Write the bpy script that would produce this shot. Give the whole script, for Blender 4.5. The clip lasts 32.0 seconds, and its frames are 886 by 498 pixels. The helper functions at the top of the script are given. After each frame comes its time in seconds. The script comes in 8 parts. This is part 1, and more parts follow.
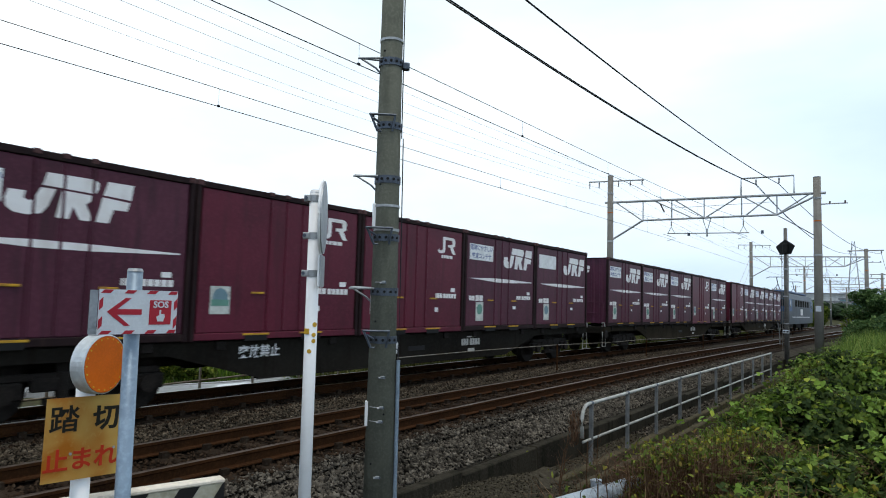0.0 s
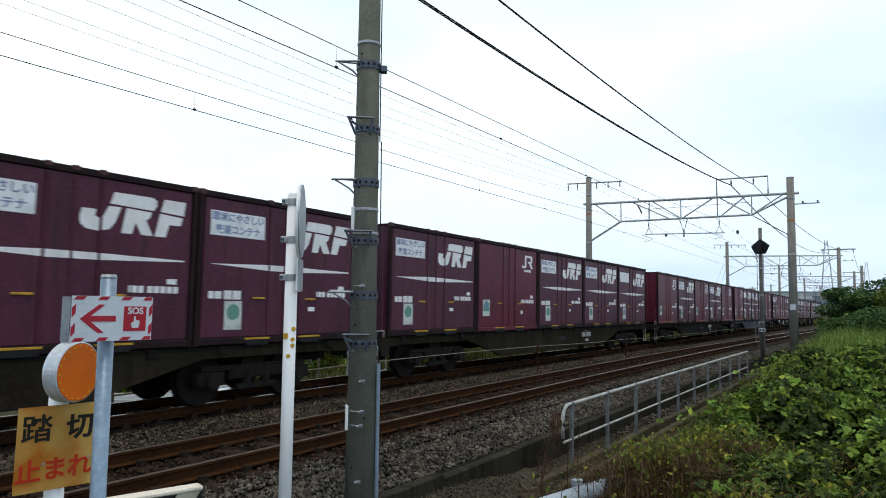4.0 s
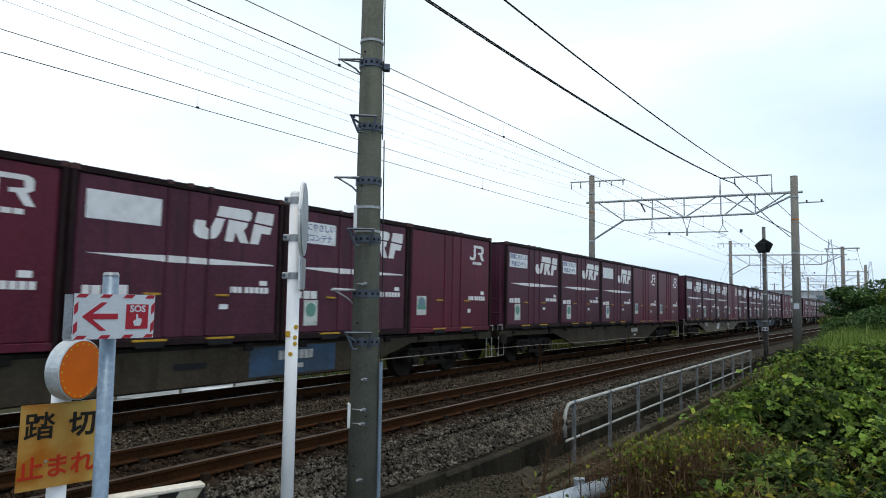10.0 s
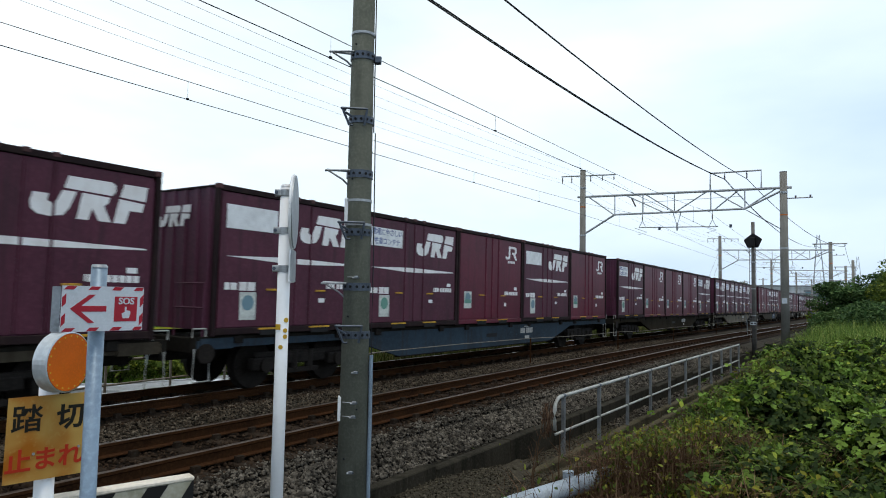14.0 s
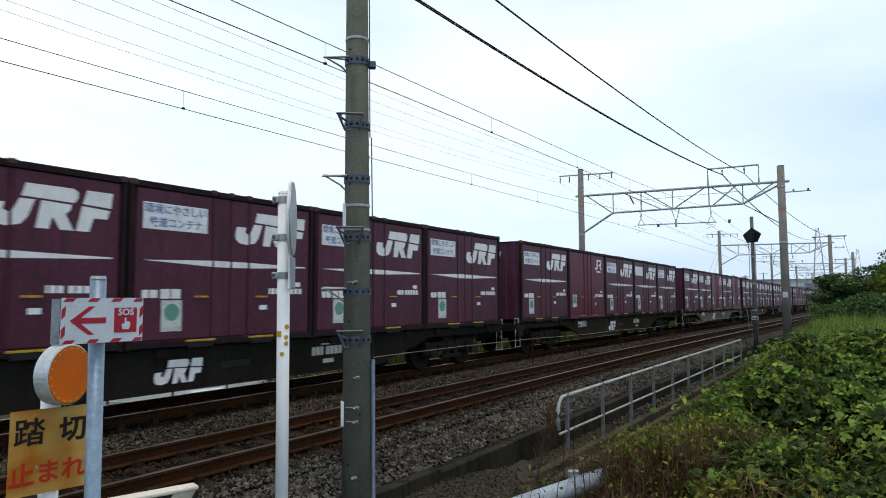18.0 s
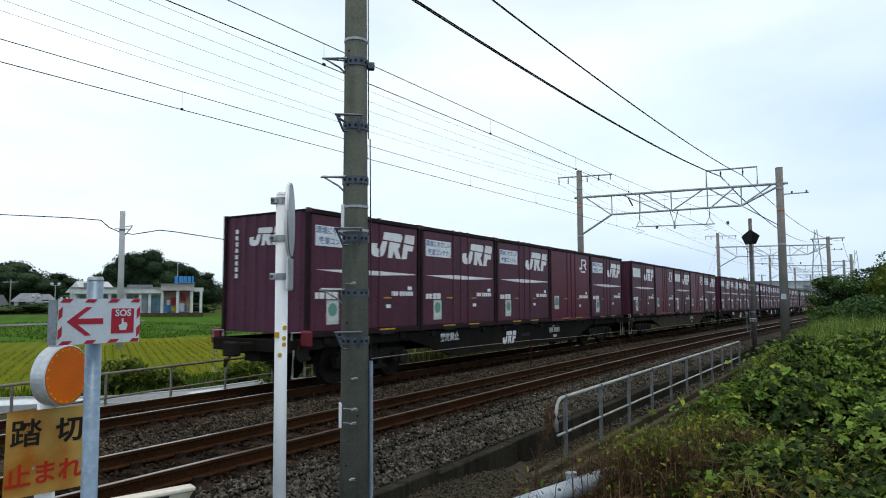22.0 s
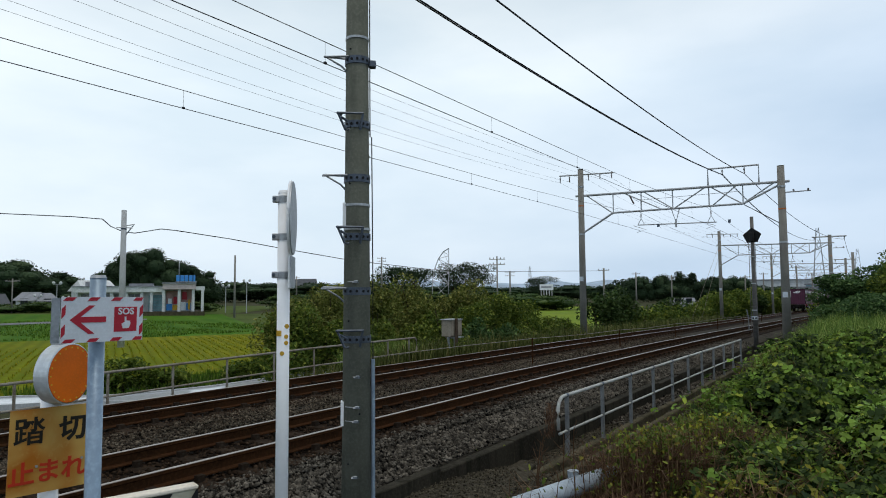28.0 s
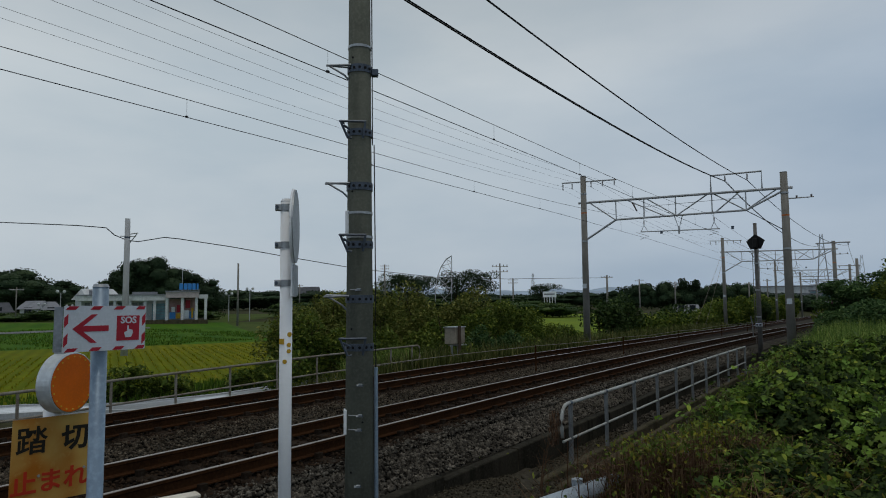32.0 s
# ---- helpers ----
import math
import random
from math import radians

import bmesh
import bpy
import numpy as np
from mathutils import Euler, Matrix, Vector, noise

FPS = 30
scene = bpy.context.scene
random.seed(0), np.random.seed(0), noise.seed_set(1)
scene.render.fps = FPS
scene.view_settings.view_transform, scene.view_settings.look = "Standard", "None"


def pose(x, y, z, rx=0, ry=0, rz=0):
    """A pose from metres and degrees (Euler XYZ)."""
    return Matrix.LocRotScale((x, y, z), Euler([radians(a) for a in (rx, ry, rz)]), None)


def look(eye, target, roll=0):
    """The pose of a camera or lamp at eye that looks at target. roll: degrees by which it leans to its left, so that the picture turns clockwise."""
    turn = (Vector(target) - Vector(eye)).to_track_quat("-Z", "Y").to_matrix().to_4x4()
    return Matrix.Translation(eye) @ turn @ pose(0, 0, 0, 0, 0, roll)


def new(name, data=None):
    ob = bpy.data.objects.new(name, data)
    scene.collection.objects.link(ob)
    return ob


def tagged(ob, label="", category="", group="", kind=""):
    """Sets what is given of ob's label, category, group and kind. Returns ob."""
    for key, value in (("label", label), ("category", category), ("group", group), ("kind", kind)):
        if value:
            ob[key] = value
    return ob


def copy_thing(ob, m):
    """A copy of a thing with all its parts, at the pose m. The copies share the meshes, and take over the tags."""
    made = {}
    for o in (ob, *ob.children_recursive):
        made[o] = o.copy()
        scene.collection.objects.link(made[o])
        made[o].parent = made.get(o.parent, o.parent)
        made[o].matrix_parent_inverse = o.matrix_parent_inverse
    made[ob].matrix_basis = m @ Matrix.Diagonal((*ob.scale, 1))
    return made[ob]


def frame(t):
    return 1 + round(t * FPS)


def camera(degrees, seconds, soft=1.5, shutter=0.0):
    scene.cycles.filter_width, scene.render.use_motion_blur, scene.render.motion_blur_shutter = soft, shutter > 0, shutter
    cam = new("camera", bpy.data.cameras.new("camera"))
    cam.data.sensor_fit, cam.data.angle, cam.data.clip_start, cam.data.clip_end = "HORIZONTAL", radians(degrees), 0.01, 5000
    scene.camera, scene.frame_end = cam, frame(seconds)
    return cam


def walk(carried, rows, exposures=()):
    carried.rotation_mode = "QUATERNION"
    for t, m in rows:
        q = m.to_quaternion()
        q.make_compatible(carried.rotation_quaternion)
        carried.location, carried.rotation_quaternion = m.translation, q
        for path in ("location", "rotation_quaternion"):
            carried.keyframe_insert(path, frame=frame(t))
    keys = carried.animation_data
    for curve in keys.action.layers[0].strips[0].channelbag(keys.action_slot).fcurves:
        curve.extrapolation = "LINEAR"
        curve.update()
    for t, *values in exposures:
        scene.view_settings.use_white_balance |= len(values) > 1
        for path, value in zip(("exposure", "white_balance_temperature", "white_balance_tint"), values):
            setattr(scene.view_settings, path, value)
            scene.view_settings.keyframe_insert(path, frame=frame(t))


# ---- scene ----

# ---- camera ----
EYE = Vector((0.0, 0.0, 1.755))


def aim(yaw, pitch, roll, dx=0.0, dy=0.0, dz=0.0):
    """Camera pose from heading (degrees, from the track's line towards the track), pitch and roll."""
    a, b = radians(yaw), radians(pitch)
    eye = EYE + Vector((dx, dy, dz))
    return look(eye, eye + Vector((math.cos(b) * math.cos(a), math.cos(b) * math.sin(a), math.sin(b))), roll)


cam = camera(67.78, 32.0, soft=1.0, shutter=0.09)
walk(cam, [
    (0, aim(35.371, 4.045, 1.390, -0.0066, 0.0137, -0.0004)),
    (0.5, aim(34.995, 4.282, 1.477, -0.0078, 0.0140, 0.0004)),
    (1, aim(34.690, 4.350, 1.553, -0.0058, 0.0123, 0.0024)),
    (1.5, aim(34.311, 4.394, 1.438, -0.0035, 0.0107, 0.0020)),
    (2, aim(33.892, 4.383, 1.267, -0.0030, 0.0083, 0.0020)),
    (2.5, aim(33.584, 4.279, 1.163, -0.0037, 0.0059, 0.0016)),
    (3, aim(33.434, 4.336, 1.062, -0.0047, 0.0052, -0.0020)),
    (3.5, aim(33.475, 4.339, 0.845, -0.0043, 0.0058, -0.0005)),
    (5.5, aim(34.052, 4.203, 0.565, -0.0029, 0.0036, -0.0007)),
    (6, aim(34.125, 4.241, 0.462, -0.0025, 0.0023, -0.0006)),
    (6.5, aim(34.172, 4.292, 0.422, -0.0018, 0.0050, -0.0007)),
    (7, aim(34.272, 4.317, 0.401, -0.0034, 0.0033, 0.0011)),
    (7.5, aim(34.274, 4.317, 0.532, -0.0019, 0.0033, 0.0024)),
    (8, aim(34.146, 4.303, 0.447, -0.0014, 0.0021, -0.0003)),
    (8.5, aim(34.165, 4.315, 0.634, 0.0000, 0.0048, -0.0004)),
    (9, aim(34.098, 4.294, 0.643, -0.0015, 0.0050, -0.0005)),
    (9.5, aim(34.073, 4.209, 0.778, 0.0000, 0.0026, 0.0004)),
    (10, aim(33.892, 4.155, 0.850, 0.0001, 0.0041, 0.0007)),
    (10.5, aim(33.694, 4.009, 0.813, 0.0015, 0.0017, 0.0001)),
    (11, aim(33.483, 3.849, 0.757, 0.0016, 0.0016, -0.0007)),
    (11.5, aim(33.280, 3.667, 0.889, 0.0003, 0.0017, 0.0001)),
    (12, aim(33.117, 3.588, 0.878, 0.0024, 0.0041, -0.0024)),
    (12.5, aim(33.008, 3.511, 0.903, 0.0020, 0.0014, -0.0016)),
    (13, aim(32.945, 3.541, 0.776, 0.0016, -0.0010, -0.0024)),
    (13.5, aim(33.005, 3.587, 0.901, 0.0015, -0.0005, -0.0018)),
    (14, aim(33.113, 3.617, 1.044, 0.0001, 0.0004, -0.0001)),
    (14.5, aim(33.197, 3.659, 1.112, -0.0008, 0.0026, -0.0007)),
    (16.5, aim(33.133, 3.707, 0.159, 0.0006, -0.0020, -0.0009)),
    (17, aim(33.184, 3.656, -0.217, 0.0008, -0.0028, 0.0006)),
    (17.5, aim(33.128, 3.685, -0.405, 0.0013, -0.0034, 0.0015)),
    (18, aim(33.083, 3.842, -0.430, 0.0014, -0.0055, 0.0004)),
    (18.5, aim(33.148, 3.907, -0.531, 0.0022, -0.0059, -0.0033)),
    (19, aim(33.145, 3.975, -0.379, 0.0017, -0.0038, -0.0013)),
    (19.5, aim(33.145, 3.975, -0.379, 0.0017, -0.0038, -0.0013)),
    (20, aim(33.147, 4.013, -0.291, 0.0016, -0.0032, -0.0017)),
    (20.5, aim(33.198, 3.999, -0.255, 0.0031, -0.0061, -0.0023)),
    (21, aim(33.142, 3.976, -0.293, 0.0035, -0.0070, -0.0018)),
    (21.5, aim(33.037, 3.970, -0.234, 0.0034, -0.0082, 0.0015)),
    (22, aim(32.977, 3.954, -0.342, 0.0034, -0.0099, 0.0004)),
    (22.5, aim(32.924, 3.910, -0.259, 0.0040, -0.0084, 0.0003)),
    (23, aim(32.957, 3.846, -0.266, 0.0030, -0.0070, -0.0002)),
    (23.5, aim(32.969, 3.775, -0.177, 0.0033, -0.0058, 0.0013)),
    (24, aim(33.007, 3.724, -0.125, 0.0026, -0.0061, -0.0037)),
    (24.5, aim(33.067, 3.704, -0.200, 0.0033, -0.0040, -0.0014)),
    (25, aim(33.196, 3.734, -0.172, 0.0035, -0.0044, -0.0022)),
    (25.5, aim(33.142, 3.831, -0.237, 0.0037, -0.0057, -0.0016)),
    (27.5, aim(33.124, 3.793, -0.292, 0.0039, -0.0041, -0.0011)),
    (28, aim(33.081, 3.829, -0.393, 0.0018, -0.0046, -0.0016)),
    (28.5, aim(33.163, 3.824, -0.642, 0.0038, -0.0042, -0.0029)),
    (29, aim(33.159, 3.928, -0.553, 0.0034, -0.0034, -0.0031)),
    (29.5, aim(33.151, 4.046, -0.485, 0.0044, -0.0049, -0.0030)),
    (30, aim(33.138, 4.155, -0.567, 0.0034, -0.0079, -0.0004)),
    (30.5, aim(33.138, 4.319, -0.625, 0.0041, -0.0071, -0.0017)),
    (31, aim(33.153, 4.456, -0.593, 0.0041, -0.0080, -0.0005)),
    (31.5, aim(33.231, 4.473, -0.528, 0.0047, -0.0072, 0.0025)),
    (32, aim(33.328, 4.479, -0.560, 0.0043, -0.0060, -0.0002)),
], exposures=[(0, 0.30), (12, 0.24), (21.2, 0.18), (22.1, 0.15), (22.9, -0.04), (24.5, -0.08), (31.6, -0.08), (31.9, -0.75), (32, -0.85)])

# ---- world and sun ----
world = bpy.data.worlds.new("overcast_sky")
scene.world = world
world.use_nodes = True
wn, wl = world.node_tree.nodes, world.node_tree.links
wn.clear()
w_out = wn.new("ShaderNodeOutputWorld")
w_bg = wn.new("ShaderNodeBackground")
w_sky = wn.new("ShaderNodeTexSky")
w_sky.sky_type, w_sky.sun_disc = "NISHITA", False
w_sky.sun_elevation, w_sky.sun_rotation = radians(52), radians(200)
w_sky.air_density, w_sky.dust_density = 1.0, 4.0
w_scale = wn.new("ShaderNodeMix")
w_scale.data_type, w_scale.blend_type = "RGBA", "MULTIPLY"
w_scale.inputs[0].default_value = 1.0
w_scale.inputs[7].default_value = (0.10, 0.10, 0.10, 1)
wl.new(w_sky.outputs[0], w_scale.inputs[6])
w_co = wn.new("ShaderNodeTexCoord")
w_map = wn.new("ShaderNodeMapping")
w_map.inputs["Scale"].default_value = (1.0, 1.0, 3.0)
wl.new(w_co.outputs["Generated"], w_map.inputs[0])
w_noise = wn.new("ShaderNodeTexNoise")
w_noise.inputs["Scale"].default_value, w_noise.inputs["Detail"].default_value = 2.2, 5.0
wl.new(w_map.outputs[0], w_noise.inputs[0])
w_ramp = wn.new("ShaderNodeValToRGB")
w_ramp.color_ramp.elements[0].position, w_ramp.color_ramp.elements[1].position = 0.30, 0.72
w_ramp.color_ramp.elements[0].color = (0.588, 0.71, 0.828, 1)
w_ramp.color_ramp.elements[1].color = (0.80, 0.89, 0.97, 1)
wl.new(w_noise.outputs[0], w_ramp.inputs[0])
w_mix = wn.new("ShaderNodeMix")
w_mix.data_type = "RGBA"
w_mix.inputs[0].default_value = 0.90
wl.new(w_scale.outputs[2], w_mix.inputs[6])
wl.new(w_ramp.outputs[0], w_mix.inputs[7])
# the unseen sky overhead is dimmed to weaken the light on the ground
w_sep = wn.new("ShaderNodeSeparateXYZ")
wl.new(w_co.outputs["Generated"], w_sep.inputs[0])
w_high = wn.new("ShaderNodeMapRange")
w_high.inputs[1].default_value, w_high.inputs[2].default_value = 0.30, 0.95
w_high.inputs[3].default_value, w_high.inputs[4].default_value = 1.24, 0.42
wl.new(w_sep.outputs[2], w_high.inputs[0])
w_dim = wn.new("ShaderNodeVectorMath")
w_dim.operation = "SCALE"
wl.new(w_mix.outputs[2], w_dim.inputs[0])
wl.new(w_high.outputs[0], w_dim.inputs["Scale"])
w_dot = wn.new("ShaderNodeVectorMath")
w_dot.operation = "DOT_PRODUCT"
w_dot.inputs[1].default_value = (0.5, 0.866, 1.2)
wl.new(w_co.outputs["Generated"], w_dot.inputs[0])
w_side = wn.new("ShaderNodeMapRange")
w_side.inputs[1].default_value, w_side.inputs[2].default_value = 0.72, 1.25
w_back = wn.new("ShaderNodeMapRange")
w_back.inputs[1].default_value, w_back.inputs[2].default_value = -0.9, 0.6
w_back.inputs[3].default_value, w_back.inputs[4].default_value = 0.92, 1.0
wl.new(w_dot.outputs["Value"], w_back.inputs[0])
wl.new(w_dot.outputs["Value"], w_side.inputs[0])
w_tint = wn.new("ShaderNodeMix")
w_tint.data_type = "RGBA"
w_tint.inputs[6].default_value, w_tint.inputs[7].default_value = (0.80, 0.855, 0.93, 1), (1.16, 1.12, 1.06, 1)
wl.new(w_side.outputs[0], w_tint.inputs[0])
w_mul = wn.new("ShaderNodeMix")
w_mul.data_type, w_mul.blend_type = "RGBA", "MULTIPLY"
w_mul.inputs[0].default_value = 1.0
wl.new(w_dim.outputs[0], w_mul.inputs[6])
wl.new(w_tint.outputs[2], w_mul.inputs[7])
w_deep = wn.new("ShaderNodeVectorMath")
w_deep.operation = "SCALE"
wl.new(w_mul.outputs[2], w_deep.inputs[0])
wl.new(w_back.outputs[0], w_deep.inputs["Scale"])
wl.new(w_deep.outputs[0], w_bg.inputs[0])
w_bg.inputs[1].default_value = 1.0
wl.new(w_bg.outputs[0], w_out.inputs[0])

sun = new("sun", bpy.data.lights.new("sun", "SUN"))
sun.data.energy, sun.data.angle, sun.data.color = 1.15, radians(14), (1.0, 0.935, 0.83)
sun.matrix_world = look((0, 0, 50), (0.20 * 50, 0.24 * 50, 0))


# ---- materials ----
def nodes_of(name):
    m = bpy.data.materials.new(name)
    m.use_nodes = True
    nt = m.node_tree
    return m, nt.nodes, nt.links, nt.nodes["Principled BSDF"]


def mixed(n, l, fac, a, b, kind="MIX"):
    """A colour mix node; a and b are colours or sockets, fac a number or a socket."""
    x = n.new("ShaderNodeMix")
    x.data_type, x.blend_type = "RGBA", kind
    for slot, v in ((0, fac), (6, a), (7, b)):
        if isinstance(v, bpy.types.NodeSocket):
            l.new(v, x.inputs[slot])
        elif slot == 0:
            x.inputs[0].default_value = v
        else:
            x.inputs[slot].default_value = (*v, 1)
    return x.outputs[2]


def noise_fac(n, l, scale, lo=0.35, hi=0.65, detail=4.0, stretch=(1, 1, 1), where="Object"):
    co, mp = n.new("ShaderNodeTexCoord"), n.new("ShaderNodeMapping")
    mp.inputs["Scale"].default_value = stretch
    l.new(co.outputs[where], mp.inputs[0])
    x = n.new("ShaderNodeTexNoise")
    x.inputs["Scale"].default_value, x.inputs["Detail"].default_value = scale, detail
    l.new(mp.outputs[0], x.inputs[0])
    r = n.new("ShaderNodeMapRange")
    r.inputs[1].default_value, r.inputs[2].default_value = lo, hi
    l.new(x.outputs[0], r.inputs[0])
    return r.outputs[0]


def surface(name, base, rough=0.7, metal=0.0, dark=None, light=None, coarse=1.5, fine=40.0, bump=0.15, bump_scale=60.0,
            pieces=0.0, islands=0.0, streaks=None, streak_amount=0.5, gloss=None):
    """A weathered surface: base colour, coarse stains towards dark, fine grain towards light, and relief."""
    m, n, l, p = nodes_of(name)
    dark = dark or tuple(c * 0.6 for c in base)
    light = light or tuple(min(1, c * 1.35) for c in base)
    c = mixed(n, l, noise_fac(n, l, coarse, 0.40, 0.72), base, dark)
    grain = n.new("ShaderNodeMath")
    grain.operation = "MULTIPLY"
    grain.inputs[1].default_value = 0.6
    l.new(noise_fac(n, l, fine, 0.45, 0.75), grain.inputs[0])
    c = mixed(n, l, grain.outputs[0], c, light)
    if streaks:
        s = n.new("ShaderNodeMath")
        s.operation = "MULTIPLY"
        s.inputs[1].default_value = streak_amount
        l.new(noise_fac(n, l, 7.0, 0.52, 0.72, 5.0, (1, 1, 0.12)), s.inputs[0])
        c = mixed(n, l, s.outputs[0], c, streaks)
    if pieces or islands:
        if pieces:
            src = n.new("ShaderNodeObjectInfo").outputs["Random"]
        else:
            src = n.new("ShaderNodeNewGeometry").outputs["Random Per Island"]
        r = n.new("ShaderNodeMapRange")
        k = pieces or islands
        r.inputs[3].default_value, r.inputs[4].default_value = 1 - k, 1 + k
        l.new(src, r.inputs[0])
        v = n.new("ShaderNodeVectorMath")
        v.operation = "SCALE"
        l.new(c, v.inputs[0])
        l.new(r.outputs[0], v.inputs["Scale"])
        c = v.outputs[0]
    l.new(c, p.inputs["Base Color"])
    p.inputs["Roughness"].default_value, p.inputs["Metallic"].default_value = rough, metal
    p.inputs["Specular IOR Level"].default_value = gloss if gloss else 0.5 if rough < 0.35 else (0.30 if rough < 0.6 else (0.14 if rough < 0.9 else 0.06))
    if bump:
        b = n.new("ShaderNodeBump")
        b.inputs["Strength"].default_value, b.inputs["Distance"].default_value = bump, 0.01
        l.new(noise_fac(n, l, bump_scale, 0.2, 0.8), b.inputs["Height"])
        l.new(b.outputs[0], p.inputs["Normal"])
    return m


def foliage(name, a, b, c, through_light=0.3, rough=0.7, share=0.28, spread=0.375):
    """Leaves: three colours spread over the single leaves and over patches, with some light passing through."""
    m, n, l, p = nodes_of(name)
    rnd = n.new("ShaderNodeNewGeometry").outputs["Random Per Island"]
    col = mixed(n, l, noise_fac(n, l, 0.9, 0.35, 0.68), a, b)
    ramp = n.new("ShaderNodeMapRange")
    ramp.inputs[1].default_value, ramp.inputs[2].default_value = 1 - share, 0.995
    l.new(rnd, ramp.inputs[0])
    col = mixed(n, l, ramp.outputs[0], col, c)
    r = n.new("ShaderNodeMapRange")
    r.inputs[3].default_value, r.inputs[4].default_value = 0.975 - spread, 0.975 + spread
    l.new(rnd, r.inputs[0])
    v = n.new("ShaderNodeVectorMath")
    v.operation = "SCALE"
    l.new(col, v.inputs[0])
    l.new(r.outputs[0], v.inputs["Scale"])
    l.new(v.outputs[0], p.inputs["Base Color"])
    p.inputs["Roughness"].default_value = rough
    p.inputs["Specular IOR Level"].default_value = 0.12
    t = n.new("ShaderNodeBsdfTranslucent")
    l.new(v.outputs[0], t.inputs[0])
    mx = n.new("ShaderNodeMixShader")
    mx.inputs[0].default_value = through_light
    out = n["Material Output"]
    l.new(p.outputs[0], mx.inputs[1])
    l.new(t.outputs[0], mx.inputs[2])
    l.new(mx.outputs[0], out.inputs[0])
    return m


def plain(name, base, rough=0.5, metal=0.0):
    return surface(name, base, rough, metal, dark=tuple(c * 0.8 for c in base), light=tuple(min(1, c * 1.12) for c in base),
                   coarse=6.0, fine=120.0, bump=0.04)


def sign_paint():
    """Yellow sign paint gone pale, with rust-orange blotches."""
    m, n, l, p = nodes_of("faded_yellow_sign")
    c = mixed(n, l, noise_fac(n, l, 4.2, 0.42, 0.60, 2.0), (0.56, 0.37, 0.095), (0.37, 0.118, 0.004))
    c = mixed(n, l, noise_fac(n, l, 7.0, 0.62, 0.80, 4.0, (1, 1, 0.4)), c, (0.36, 0.13, 0.012))
    c = mixed(n, l, noise_fac(n, l, 60.0, 0.55, 0.95), c, (0.50, 0.30, 0.08))
    l.new(c, p.inputs["Base Color"])
    p.inputs["Roughness"].default_value = 0.55
    p.inputs["Specular IOR Level"].default_value = 0.3
    return m


M_POLE = surface("aged_concrete_pole", (0.1632, 0.1663, 0.1319), 0.9, dark=(0.119, 0.1244, 0.09898), light=(0.216, 0.2222, 0.1799), coarse=3.5, fine=38, bump=0.22, bump_scale=60, streaks=(0.07345, 0.07679, 0.06216), streak_amount=0.6)
M_MAST = surface("grey_concrete_mast", (0.2381, 0.2286, 0.2036), 0.9, dark=(0.1588, 0.1509, 0.1343), coarse=1.0, fine=30, streaks=(0.1323, 0.1207, 0.1058))
M_WALL = surface("stained_concrete", (0.03951, 0.03528, 0.02587), 0.95, dark=(0.01359, 0.01223, 0.00931), light=(0.06915, 0.06115, 0.04553), coarse=1.6, fine=25, bump=0.6, bump_scale=30, streaks=(0.009878, 0.009408, 0.006209), streak_amount=0.8)
M_KERB = surface("mossy_concrete_kerb", (0.08409, 0.07128, 0.04356), 0.95, dark=(0.03235, 0.0297, 0.01694), light=(0.1294, 0.1129, 0.0726), coarse=2.5, fine=30, bump=0.6, bump_scale=30)
M_GALV = surface("galvanised_steel", (0.42, 0.44, 0.45), 0.5, 0.6, dark=(0.30, 0.31, 0.32), coarse=8, fine=60, bump=0.08)
M_RUSTY_GALV = surface("weathered_galvanised_pipe", (0.276, 0.2576, 0.2182), 0.6, 0.35, dark=(0.168, 0.1232, 0.07936), coarse=5, fine=50, bump=0.1, streaks=(0.12, 0.056, 0.0248), streak_amount=0.5)
M_BAND = surface("dark_steel_band", (0.10, 0.12, 0.15), 0.5, 0.6, coarse=12, fine=80, bump=0.1)
M_STEEL = surface("steel_bracket", (0.30, 0.33, 0.36), 0.5, 0.6, coarse=12, fine=80, bump=0.1)
M_WHITE = surface("white_painted_post", (0.89, 0.90, 0.90), 0.45, dark=(0.83, 0.84, 0.84), light=(0.91, 0.92, 0.93), coarse=5, fine=40, bump=0.05, streaks=(0.62, 0.59, 0.53), streak_amount=0.25)
M_BLUEPIPE = surface("blue_grey_pipe", (0.26, 0.34, 0.42), 0.45, 0.35, dark=(0.18, 0.24, 0.31), coarse=6, fine=60, bump=0.06)
M_PLATE = plain("sign_white", (0.62, 0.67, 0.72), 0.4)
M_RED = plain("sign_red", (0.40, 0.018, 0.035), 0.45)
M_BLACK = plain("black_paint", (0.018, 0.018, 0.018), 0.6)
M_DECALW = surface("worn_white_lettering", (0.85, 0.86, 0.86), 0.5, dark=(0.72, 0.70, 0.68), light=(0.90, 0.90, 0.90), coarse=3.5, fine=60, bump=0.02, streaks=(0.50, 0.45, 0.41), streak_amount=0.25)
M_DECALF = surface("faded_grey_stencil", (0.46, 0.45, 0.42), 0.7, dark=(0.28, 0.265, 0.24), coarse=5, fine=50, bump=0.02, streaks=(0.20, 0.18, 0.15))
M_DECALB = plain("printed_blue_ink", (0.22, 0.26, 0.42), 0.6)
M_PAPER = plain("notice_paper", (0.84, 0.87, 0.88), 0.6)
M_STICKER = surface("faded_sticker", (0.60, 0.64, 0.60), 0.6, coarse=9, fine=60, bump=0.02)
M_STK_G = plain("sticker_green", (0.13, 0.30, 0.24), 0.5)
M_STK_B = plain("sticker_blue", (0.16, 0.27, 0.32), 0.5)
